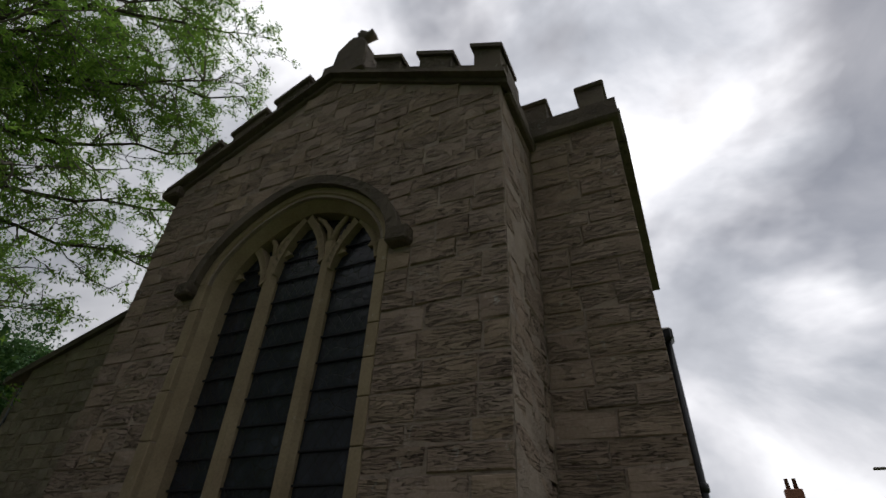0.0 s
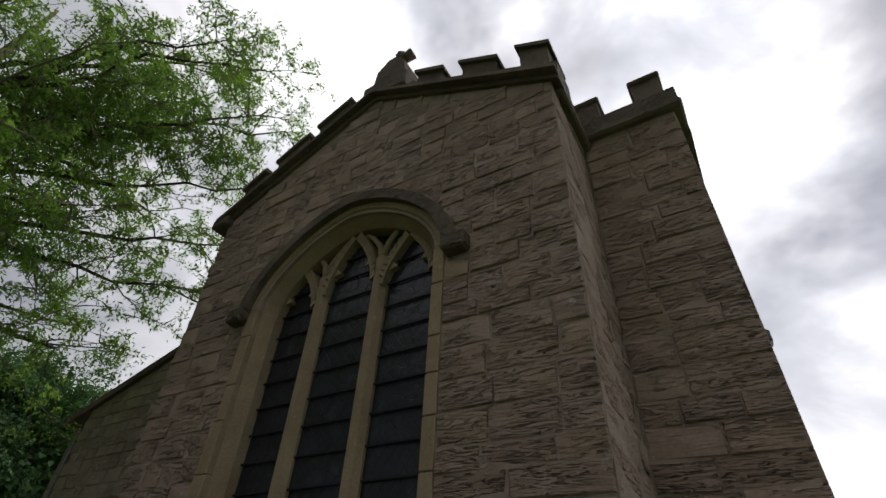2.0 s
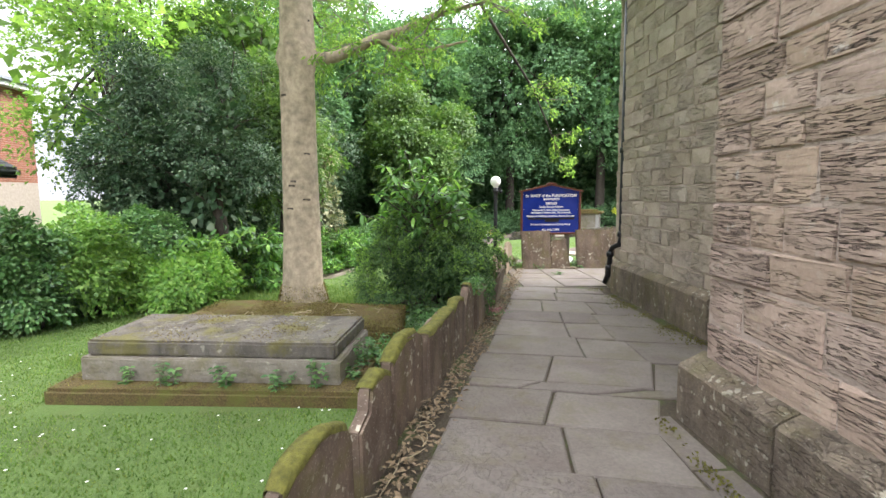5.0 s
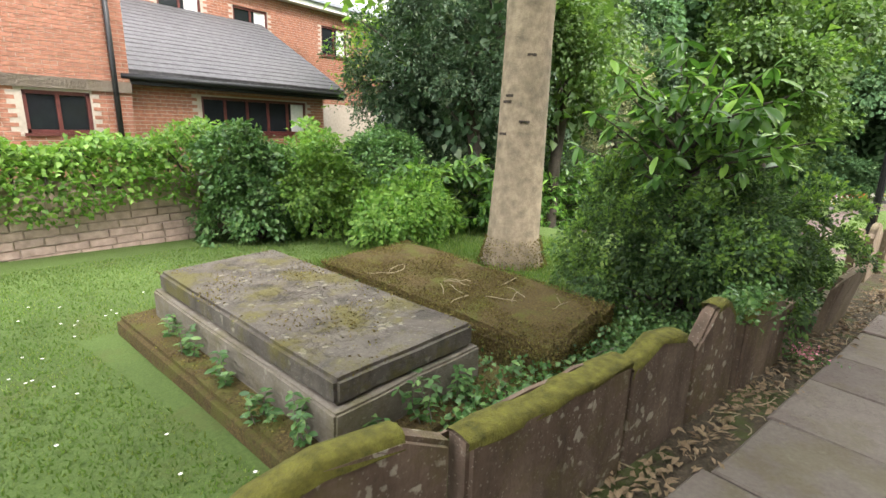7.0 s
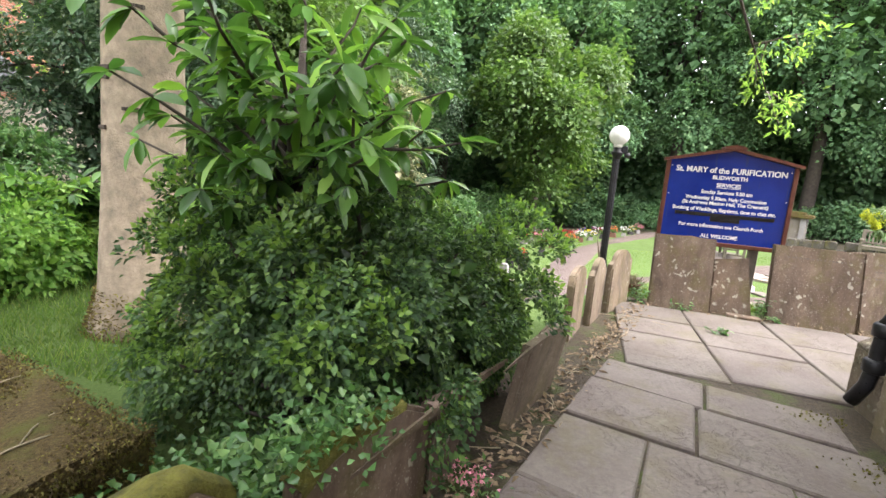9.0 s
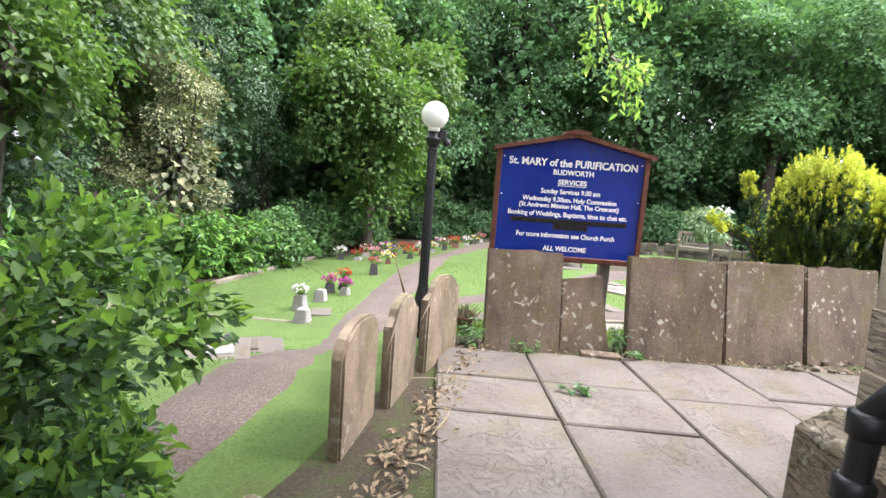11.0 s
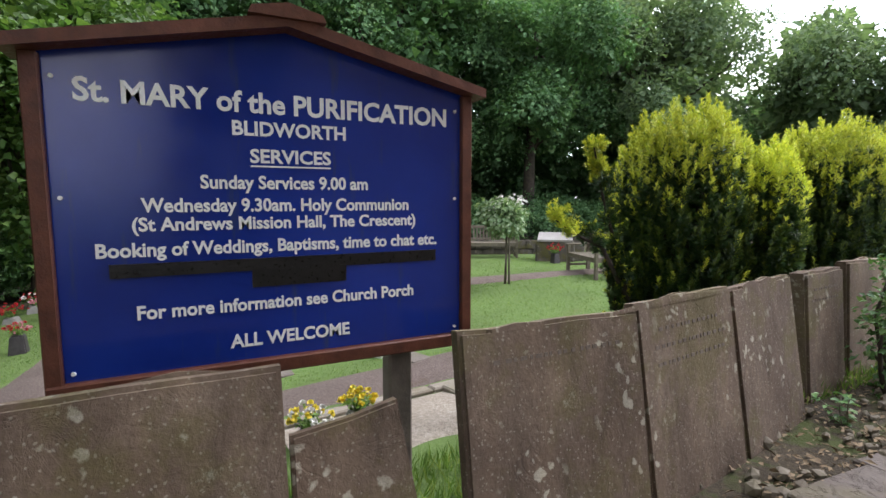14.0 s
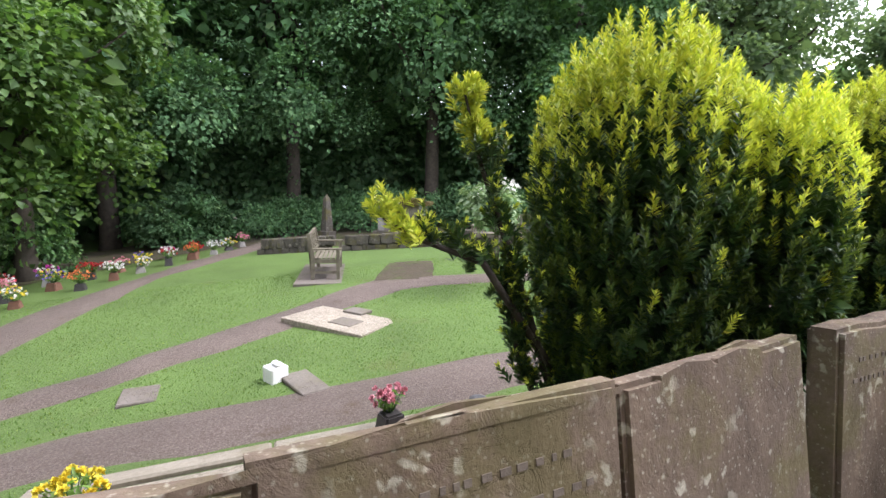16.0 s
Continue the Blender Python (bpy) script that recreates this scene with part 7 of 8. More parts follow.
# the yew's stray boughs that stick out to one side
bough = thing("stray_yew_bough", "stray golden yew boughs leaning out from the bush", "branch", (-15.55, 7.0, ground_z(-15.55, 7.0)))
zb = ground_z(-15.55, 7.0)
yr = np.random.default_rng(205)
bm = bmesh.new()
bf, bt, bg = [], [], []
for line, dense, gold_from in (([(0, 0.1, 0.3), (0.02, -0.12, 0.9), (0.04, -0.36, 1.42 - zb), (0.05, -0.45, 1.72 - zb)], 6, 0.75), ([(0, 0.05, 0.55), (0.05, -0.35, 1.02 - zb), (0.08, -0.62, 1.12 - zb), (0.09, -0.80, 1.22 - zb)], 4, 0.7), ([(0, 0.1, 0.15), (-0.02, -0.12, 0.6), (0.0, -0.22, 1.05)], 10, 9.0)):
    pts = [Vector(p) for p in line]
    fine = []
    for a, b in zip(pts, pts[1:]):
        fine += [a.lerp(b, i / 6) for i in range(6)]
    fine.append(pts[-1])
    tube(bm, fine, [0.022 - 0.017 * i / (len(fine) - 1) for i in range(len(fine))], 5)
    for i, p in enumerate(fine):
        f = i / (len(fine) - 1)
        if f < 0.3:
            continue
        for _ in range(dense):
            bf.append(tuple(p + Vector((yr.normal(), yr.normal(), yr.normal())) * 0.03))
            bt.append((yr.normal() * 0.5, yr.normal() * 0.5, 0.9))
            bg.append(1.1 if f > gold_from else 0.12)
part("branchwork", bm, M_BARK_DARK, bough)["kind"] = "stuff"
yew_sprigs(bough, np.array(bf), unit_rows(np.array(bt)), np.array(bg), yr, tall=0.6)
# rose bush against the row's far stones
shrub("rose_bush", "straggly rose bush in front of the last gravestones", (-14.42, 8.42, 0.0), (0.2, 0.4, 0.55), M_LEAF_IVY, 211, 60, 22, 0.05, 0.6, 0.07, 0.4, -0.9, None, 0.55, 9)

# ---------------------------------------------------------------- house beyond the wall
house = thing("brick_house", "red-brick house with slate roofs beyond the boundary wall", "house", (0, 0, 0.39))


def brick_courses(parent, x0, x1, z0, z1, y, material, holes=(), h=0.075, w=0.225, name="brick"):
    """Bricks that stand out from the wall, laid in stretcher bond; joined, for they are far off."""
    V, F = [], []
    r, z = 0, z0
    rr = random.Random(9)
    while z < z1 - 0.02:
        x = x0 - (w / 2 if r % 2 else 0)
        while x < x1:
            a, b = max(x, x0) + 0.005, min(x + w, x1) - 0.005
            if b - a > 0.03 and not any(a < hx1 and b > hx0 and z < hz1 and z + h > hz0 for hx0, hx1, hz0, hz1 in holes):
                o = y + 0.006 + rr.uniform(-0.002, 0.003)
                n = len(V)
                V += [(a, y - 0.01, z + 0.005), (b, y - 0.01, z + 0.005), (b, y - 0.01, z + h - 0.005), (a, y - 0.01, z + h - 0.005), (a, o, z + 0.005), (b, o, z + 0.005), (b, o, z + h - 0.005), (a, o, z + h - 0.005)]
                F += [(n + 4, n + 7, n + 6, n + 5), (n, n + 1, n + 5, n + 4), (n + 3, n + 7, n + 6, n + 2), (n, n + 4, n + 7, n + 3), (n + 1, n + 2, n + 6, n + 5)]
            x += w
        z += h
        r += 1
    ob = mesh_part(name, V, F, material, parent)
    ob["kind"] = "stuff"
    return ob


def wall_with_holes(x0, x1, y0, y1, z0, z1, holes, material, parent, name="wall"):
    """A wall along x with openings that go through it."""
    bm = bmesh.new()
    xs = sorted({x0, x1, *[h[0] for h in holes], *[h[1] for h in holes]})
    for a, b in zip(xs, xs[1:]):
        cut = sorted((h[2], h[3]) for h in holes if h[0] <= a + 1e-6 and h[1] >= b - 1e-6)
        z = z0
        for c, d in cut:
            if c > z:
                box(bm, a, b, y0, y1, z, c)
            z = d
        if z < z1:
            box(bm, a, b, y0, y1, z, z1)
    return part(name, bm, material, parent)


def casement(x0, x1, z0, z1, y, parent, n=2, curtain=False):
    w = new("window")
    w["label"] = "dark-framed casement window"
    w.parent = parent
    bm = bmesh.new()
    for a, b, c, d in ((x0, x0 + 0.06, z0, z1), (x1 - 0.06, x1, z0, z1), (x0, x1, z0, z0 + 0.06), (x0, x1, z1 - 0.06, z1)):
        box(bm, a, b, y - 0.1, y - 0.03, c, d)
    for i in range(1, n):
        xm = x0 + (x1 - x0) * i / n
        box(bm, xm - 0.03, xm + 0.03, y - 0.1, y - 0.035, z0, z1)
    part("frame", bm, M_WOOD_DARK, w)
    for i in range(n):
        a, b = x0 + (x1 - x0) * i / n, x0 + (x1 - x0) * (i + 1) / n
        part("pane", new_box(a + 0.03, b - 0.03, y - 0.08, y - 0.07, z0 + 0.05, z1 - 0.05), M_PANE, w)
    part("sill", new_box(x0 - 0.05, x1 + 0.05, y - 0.08, y + 0.05, z0 - 0.05, z0), M_WOOD_DARK, w)
    if curtain:
        part("curtain", new_box(x0 + 0.06, x0 + 0.45, y - 0.07, y - 0.062, z0 + 0.06, z1 - 0.06), M_CURTAIN, w)
    return w


M_BRICK_MORTAR = plain("pale_brick_mortar", (0.42, 0.36, 0.30), 0.9, 0, 0.15, 12, 0.003)
YW = -9.0
hol = [(-14.8, -11.9, 0.9, 1.72)]
wing = wall_with_holes(-15.4, -10.3, YW - 0.28, YW, -0.8, 1.95, hol, M_BRICK_MORTAR, house, "wing_wall")
brick_courses(wing, -15.4, -10.3, -0.2, 1.95, YW, M_BRICK, hol)
casement(-14.8, -11.9, 0.9, 1.72, YW, house, 5, True)
part("wing_room", new_box(-15.3, -10.4, YW - 3.4, YW - 3.2, -0.2, 2.2), M_WOOD_DARK, house)
bm = bmesh.new()
prism(bm, [(YW + 0.35, 1.98), (YW + 0.35, 2.10), (YW - 3.4, 4.15), (YW - 3.4, 4.05)], -15.9, -10.15, "x")
roof = part("wing_roof", bm, M_SLATE, house, "grey slate roof with moss")
# slates laid in rows
V, F = [], []
sr = random.Random(4)
for r in range(19):
    y0, z0 = YW + 0.36 - r * 0.197, 2.105 + r * 0.1083
    x = -15.9 - (0.15 if r % 2 else 0)
    while x < -10.2:
        a, b = max(x, -15.9) + 0.004, min(x + 0.3, -10.15) - 0.004
        if b > a:
            n, e = len(V), sr.uniform(0, 0.006)
            V += [(a, y0, z0 + 0.012 + e), (b, y0, z0 + 0.012 + e), (b, y0 - 0.22, z0 + 0.122), (a, y0 - 0.22, z0 + 0.122), (a, y0, z0 - 0.004), (b, y0, z0 - 0.004)]
            F += [(n, n + 1, n + 2, n + 3), (n + 4, n + 5, n + 1, n)]
        x += 0.3
mesh_part("slate_covering", V, F, M_SLATE, roof)["kind"] = "stuff"
bm = bmesh.new()
box(bm, -15.9, -10.15, YW + 0.27, YW + 0.33, 1.84, 1.99)
tube(bm, [(-15.9, YW + 0.38, 1.98), (-10.15, YW + 0.38, 1.98)], [0.06, 0.06], 8)
part("gutter", bm, M_IRON, house)
# annexe to the east of the wing
hol = [(-9.6, -8.6, 0.9, 1.62)]
ann = wall_with_holes(-10.3, -7.0, YW + 0.1, YW + 0.4, -0.8, 4.2, hol, M_BRICK_MORTAR, house, "annexe_wall")
brick_courses(ann, -10.3, -7.0, -0.2, 4.2, YW + 0.4, M_BRICK, hol)
casement(-9.6, -8.6, 0.9, 1.62, YW + 0.4, house, 2)
part("stone_band", new_box(-10.3, -7.0, YW + 0.38, YW + 0.46, 1.66, 1.86), M_PARAPET, house)
bm = bmesh.new()
tube(bm, [(-10.0, YW + 0.5, 0), (-10.0, YW + 0.5, 4.2)], [0.05, 0.05], 8)
part("downpipe", bm, M_IRON, house)
# two-storey block behind
YB = -12.5
hol = [(-19.6, -18.4, 3.6, 4.6), (-16.2, -15.0, 3.6, 4.6), (-14.0, -12.8, 3.6, 4.6)]
blk = wall_with_holes(-21.5, -10.5, YB - 0.28, YB, -0.8, 5.1, hol, M_BRICK_MORTAR, house, "main_wall")
brick_courses(blk, -21.5, -10.5, 1.9, 5.1, YB, M_BRICK, hol)
for h in hol:
    casement(*h, YB, house, 2, True)
part("fascia", new_box(-21.7, -10.3, YB - 0.05, YB + 0.3, 5.05, 5.25), M_WHITE, house)
bm = bmesh.new()
prism(bm, [(YB + 0.4, 5.22), (YB + 0.4, 5.32), (YB - 3.5, 7.5), (YB - 7, 5.3), (YB - 7, 5.2)], -21.8, -10.2, "x")
part("main_roof", bm, M_ROOF_PALE, house)
part("rear_wall", new_box(-21.5, -10.5, YB - 6.8, YB - 6.5, -0.2, 5.2), M_BRICK_MORTAR, house)
# boundary wall, brick by brick
bw = thing("boundary_wall", "low limewashed old brick wall along the lawn", "wall", (0, 0, 0))
tagged(bw, kind="structure")
part("core", new_box(-11.5, -2.2, -4.56, -4.34, -0.2, 0.82), M_MORTAR, bw)
bk = bpy.data.meshes.new("brick")
bk.from_pydata([(-0.5, 0, -0.5), (0.5, 0, -0.5), (0.5, 0, 0.5), (-0.5, 0, 0.5), (-0.5, 0.8, -0.5), (0.5, 0.8, -0.5), (0.5, 0.8, 0.5), (-0.5, 0.8, 0.5), (-0.48, 1, -0.44), (0.48, 1, -0.44), (0.48, 1, 0.44), (-0.48, 1, 0.44)], [], [(4, 0, 1, 5), (5, 1, 2, 6), (6, 2, 3, 7), (7, 3, 0, 4), (4, 5, 9, 8), (5, 6, 10, 9), (6, 7, 11, 10), (7, 4, 8, 11), (8, 9, 10, 11)])
bk.materials.append(M_BRICK_OLD)
br = random.Random(3)
for r in range(8):
    x = -11.4 - (0.15 if r % 2 else 0)
    while x < -4.2:
        w = br.uniform(0.26, 0.33)
        ob = new("brick", bk)
        ob.parent = bw
        ob.matrix_local = Matrix.LocRotScale((x + w / 2, -4.345 + br.uniform(-0.008, 0.008), 0.06 + r * 0.098), None, (w - 0.012, 0.03, 0.086))
        x += w
part("coping", new_box(-11.5, -2.2, -4.60, -4.30, 0.82, 0.88, bevel=0.015), M_BRICK_OLD, bw)
# a far chimney and a street lamp against the sky
far_house = thing("far_house", "distant house roof with a brick chimney stack", "house", (5.25, 41, -0.45))
part("wall", new_box(-5, 5, -4, 4, -0.5, 4.6), M_BRICK, far_house)
bm = bmesh.new()
prism(bm, [(-5.3, 4.6), (5.3, 4.6), (0, 7.0)], -4.3, 4.3)
part("roof", bm, M_SLATE, far_house)
st = part("chimney", new_box(-0.5, 0.5, -0.4, 0.4, 6.0, 8.6, bevel=0.03), M_BRICK, far_house)
for x in (-0.22, 0.22):
    bm = bmesh.new()
    lathe(bm, [(0.14, 8.6), (0.11, 9.2), (0.14, 9.25)], 10, (x, 0))
    part("chimney_pot", bm, M_TERRA, st)
sl = thing("street_lamp", "distant grey street lamp on a curved column", "street lamp", (11.2, 38.6, 0.3), 180)
bm = bmesh.new()
tube(bm, [(0, 0, 0), (0, 0, 7.6), (0.15, 0, 8.1), (0.6, 0, 8.4), (1.4, 0, 8.5)], [0.09, 0.06, 0.05, 0.045, 0.04], 8)
part("column", bm, M_TWIG, sl)
part("lantern", new_box(1.3, 1.9, -0.12, 0.12, 8.42, 8.56, bevel=0.03), M_TWIG, sl)

# ---------------------------------------------------------------- memorial garden
def kerb(pts, label, w=0.09, h=0.09, mat=None):
    k = thing("kerb_edging", label, "kerb")
    for (x0, y0), (x1, y1) in zip(pts, pts[1:]):
        n = max(1, int(math.hypot(x1 - x0, y1 - y0) / 0.9))
        for i in range(n):
            a = Vector((x0 + (x1 - x0) * i / n, y0 + (y1 - y0) * i / n))
            b = Vector((x0 + (x1 - x0) * (i + 1) / n, y0 + (y1 - y0) * (i + 1) / n))
            d = (b - a).normalized()
            s = Vector((-d.y, d.x)) * w / 2
            a, b = a + d * 0.006, b - d * 0.006
            bm = bmesh.new()
            lo = [bm.verts.new((p.x, p.y, ground_z(p.x, p.y) - 0.08)) for p in (a - s, b - s, b + s, a + s)]
            hi = [bm.verts.new((p.x, p.y, ground_z(p.x, p.y) + h)) for p in (a - s, b - s, b + s, a + s)]
            bm.faces.new(lo[::-1]), bm.faces.new(hi)
            for j in range(4):
                bm.faces.new((lo[j], lo[(j + 1) % 4], hi[(j + 1) % 4], hi[j]))
            bmesh.ops.bevel(bm, geom=[e for e in bm.edges if e.verts[0] in hi and e.verts[1] in hi], offset=0.015, segments=1, affect="EDGES")
            part("kerbstone", bm, mat or M_PALE, k)
    return k


kerb([(-16.0, -2.0), (-17.5, -1.75), (-19.64, -1.0), (-23.2, -0.3), (-25, 0.4)], "tan concrete kerb edging between lawn and hedge", mat=M_KERB)
kerb([(-17.6, -1.6), (-17.16, 0.28), (-16.8, 1.5)], "thin concrete kerb sunk across the lawn", 0.06, 0.016, M_KERB)
strip("pebble_plot", [(-15.2, 4.5), (-15.2, 7.0), (-15.2, 10.5)], [(-16.4, 4.5), (-16.4, 7.0), (-16.45, 10.5)], M_GRAVEL_PALE, 0.036, "cream pebble bed of the kerbed memorial plots")
kerb([(-16.5, 4.5), (-16.5, 7.0), (-16.55, 10.4)], "grey stone kerb along the pebble plots", 0.16, 0.04, M_KERB)
for y in (5.9, 7.3, 8.7):
    kerb([(-16.45, y), (-15.2, y - 0.05)], "grey stone kerb between two plots", 0.14, 0.05, M_KERB)
# plaques set in the lawn
def plaque(x, y, w, d, turn, mat, label, h=0.03, border=None):
    p = thing("memorial_plaque", label, "memorial plaque", (x, y, ground_z(x, y)), turn, "flat memorials in the lawn")
    part("stone", new_box(-w / 2, w / 2, -d / 2, d / 2, -0.06, h, bevel=0.008), mat, p)
    if border:
        part("border", new_box(-w / 2 - 0.12, w / 2 + 0.12, -d / 2 - 0.12, d / 2 + 0.12, -0.08, h - 0.018, bevel=0.006), border, p)
    return p


plaque(-13.95, 1.45, 0.30, 0.26, 20, M_PALE, "pale plaque in a flat grey stone surround", 0.06, M_FLAG)
plaque(-14.4, 1.52, 0.28, 0.2, 20, M_FLAG, "small grey plaque beside the gravel path", 0.07, M_FLAG)
plaque(-14.7, 1.55, 0.2, 0.16, 20, M_FLAG, "small grey plaque beside the gravel path", 0.07, M_FLAG)
plaque(-17.4, 1.5, 0.4, 0.3, 10, M_FLAG, "flat grey memorial beside the path", 0.03)
plaque(-19.3, 6.5, 1.25, 0.7, 40, M_GRAVEL_PALE, "low memorial bed of cream chippings", 0.04)
plaque(-19.15, 6.55, 0.34, 0.26, 40, M_FLAG, "grey memorial tablet on the chippings", 0.045)
plaque(-19.55, 6.75, 0.3, 0.22, 40, M_FLAG, "grey memorial tablet on the chippings", 0.05)
plaque(-18.0, 4.7, 0.35, 0.28, 5, M_FLAG, "flat grey memorial half grown over with grass", 0.02)
plaque(-17.65, 6.0, 0.5, 0.25, 20, M_FLAG, "flat pale memorial beside a flower holder", 0.025)


def vase_block(x, y, size, mat, flower, label, seed, tall=0.16, n=26, wedge=False, spread=0.09):
    """A squat block or pot, with a bunch of flowers where one stands in it."""
    rng = np.random.default_rng(seed)
    t = thing("flower_vase", label, "flower vase", (x, y, ground_z(x, y) + 0.02), rng.uniform(-20, 20), "flower vases in the garden")
    bm = bmesh.new()
    tp = 0.72 if not wedge else 0.45
    lo = [bm.verts.new((sx * size / 2, sy * size / 2, -0.04)) for sx, sy in ((-1, -1), (1, -1), (1, 1), (-1, 1))]
    hi = [bm.verts.new((sx * size / 2 * tp, sy * size / 2 * tp, tall)) for sx, sy in ((-1, -1), (1, -1), (1, 1), (-1, 1))]
    bm.faces.new(lo[::-1]), bm.faces.new(hi)
    for j in range(4):
        bm.faces.new((lo[j], lo[(j + 1) % 4], hi[(j + 1) % 4], hi[j]))
    bmesh.ops.bevel(bm, geom=bm.edges[:], offset=0.012, segments=2, affect="EDGES")
    part("block", bm, mat, t)
    if flower:
        P, O, cols = [], [], []
        bm = bmesh.new()
        for i in range(n):
            w = Vector((rng.normal() * 0.8, rng.normal() * 0.8, 1.0)).normalized()
            e = Vector((0, 0, tall)) + w * spread * rng.uniform(1.2, 2.0)
            tube(bm, [(0, 0, tall - 0.02), tuple(e)], [0.003, 0.002], 4, False)
            for _ in range(4):
                P.append(tuple(Vector((0, 0, tall)).lerp(e, rng.uniform(0.3, 0.9)))), O.append((rng.normal(), rng.normal(), 0.3))
            cols.append((e, w))
        part("stalk_bunch", bm, M_LEAF_BOX, t)["kind"] = "stuff"
        leaves_on("leaves", np.array(P), unit_rows(np.array(O)), 0.05, 0.4, M_LEAF_BOX_TIP, t, rng)
        for ci, c in enumerate(flower):
            FP, FO = [], []
            for e, w in cols[ci::len(flower)]:
                for _ in range(12):
                    q = (w + Vector((rng.normal(), rng.normal(), rng.normal())) * 0.75).normalized()
                    FP.append(tuple(e)), FO.append(tuple(q))
            leaf_part("petals", np.array(FP), np.array(FO), rng.normal(size=(len(FP), 3)), 0.030, 0.026, M_PETAL[c], t)
    return t


vase_block(-14.3, 1.40, 0.17, M_SLATE_STONE, (), "dark wedge-shaped memorial block", 401, 0.13, wedge=True)
vase_block(-16.9, 1.35, 0.22, M_PALE, (), "squat pale stone vase block", 402, 0.17)
vase_block(-17.6, 1.12, 0.2, M_PALE, ("white",), "pale stone vase with white flowers", 403, 0.22)
vase_block(-18.2, 1.3, 0.2, M_PALE, (), "small pale stone vase block", 404, 0.18)
vase_block(-18.9, 1.3, 0.2, M_POT, ("magenta", "pink"), "dark vase with magenta flowers", 405)
vase_block(-18.7, 1.62, 0.17, M_PALE, ("magenta",), "pale vase with bright pink flowers", 406, 0.12)
vase_block(-19.2, 1.5, 0.17, M_POT, ("orange", "red"), "dark vase with orange flowers", 407, 0.2)
vase_block(-20.85, 1.85, 0.2, M_POT, ("red", "pink"), "black vase with mixed red flowers", 408, 0.22)
FL = [("white",), ("red",), ("yellow", "white"), ("pink",), ("red", "white"), ("violet", "yellow"), ("orange",), ("magenta", "white")]
fr = random.Random(12)
for i, (x, y) in enumerate([(-23.5, 0.6), (-23.3, 1.1), (-22.6, 2.0), (-23.2, 1.6), (-24.1, 1.2), (-24.0, 2.0), (-23.7, 2.5), (-24.6, 1.7), (-24.5, 2.8), (-24.9, 2.3), (-25.2, 3.1), (-25.6, 2.6), (-25.9, 3.5), (-26.3, 2.9), (-26.6, 3.9), (-27.0, 3.3), (-27.2, 4.3), (-27.6, 3.8), (-27.9, 4.6), (-28.4, 4.9)]):
    c = FL[i % len(FL)]
    vase_block(x, y, fr.uniform(0.17, 0.24), (M_POT, M_PALE, M_TERRA)[i % 3], c, "%s vase with %s flowers beside the path" % (("dark", "pale", "terracotta")[i % 3], " and ".join(c)), 420 + i, fr.uniform(0.07, 0.15), 34, spread=0.13)
for i, (x, y, c, m) in enumerate([(-15.9, 4.95, ("yellow",), M_PALE), (-15.7, 4.6, ("yellow", "white"), M_POT), (-16.4, 6.45, ("pink",), M_POT), (-16.2, 10.6, ("yellow", "white"), M_POT), (-16.6, 7.9, ("red",), M_POT)]):
    vase_block(x, y, 0.17, m, c, "%s vase with %s flowers on the pebble plot" % ("pale" if m is M_PALE else "dark", " and ".join(c)), 450 + i, 0.13, 26, spread=0.085)
for i, (x, y) in enumerate([(-16.3, 7.0), (-16.3, 7.6), (-16.2, 10.2)]):
    lt = thing("grave_light", "small dark memorial lantern on the plot", "lantern", (x, y, ground_z(x, y) + 0.03), 0, "memorial lanterns")
    bm = bmesh.new()
    lathe(bm, [(0.05, 0), (0.055, 0.1), (0.06, 0.11), (0.06, 0.14), (0.03, 0.15)], 12)
    part("body", bm, M_SLATE_STONE, lt)
wb = thing("flower_holder", "white square flower holder on the lawn", "flower holder", (-17.85, 5.77, ground_z(-17.85, 5.77)), 30)
part("block", new_box(-0.08, 0.08, -0.08, 0.08, -0.03, 0.13, bevel=0.01), M_WHITE, wb)
part("fallen_vase", new_box(-0.03, 0.07, -0.03, 0.03, 0.132, 0.17, bevel=0.012), M_WHITE, wb)


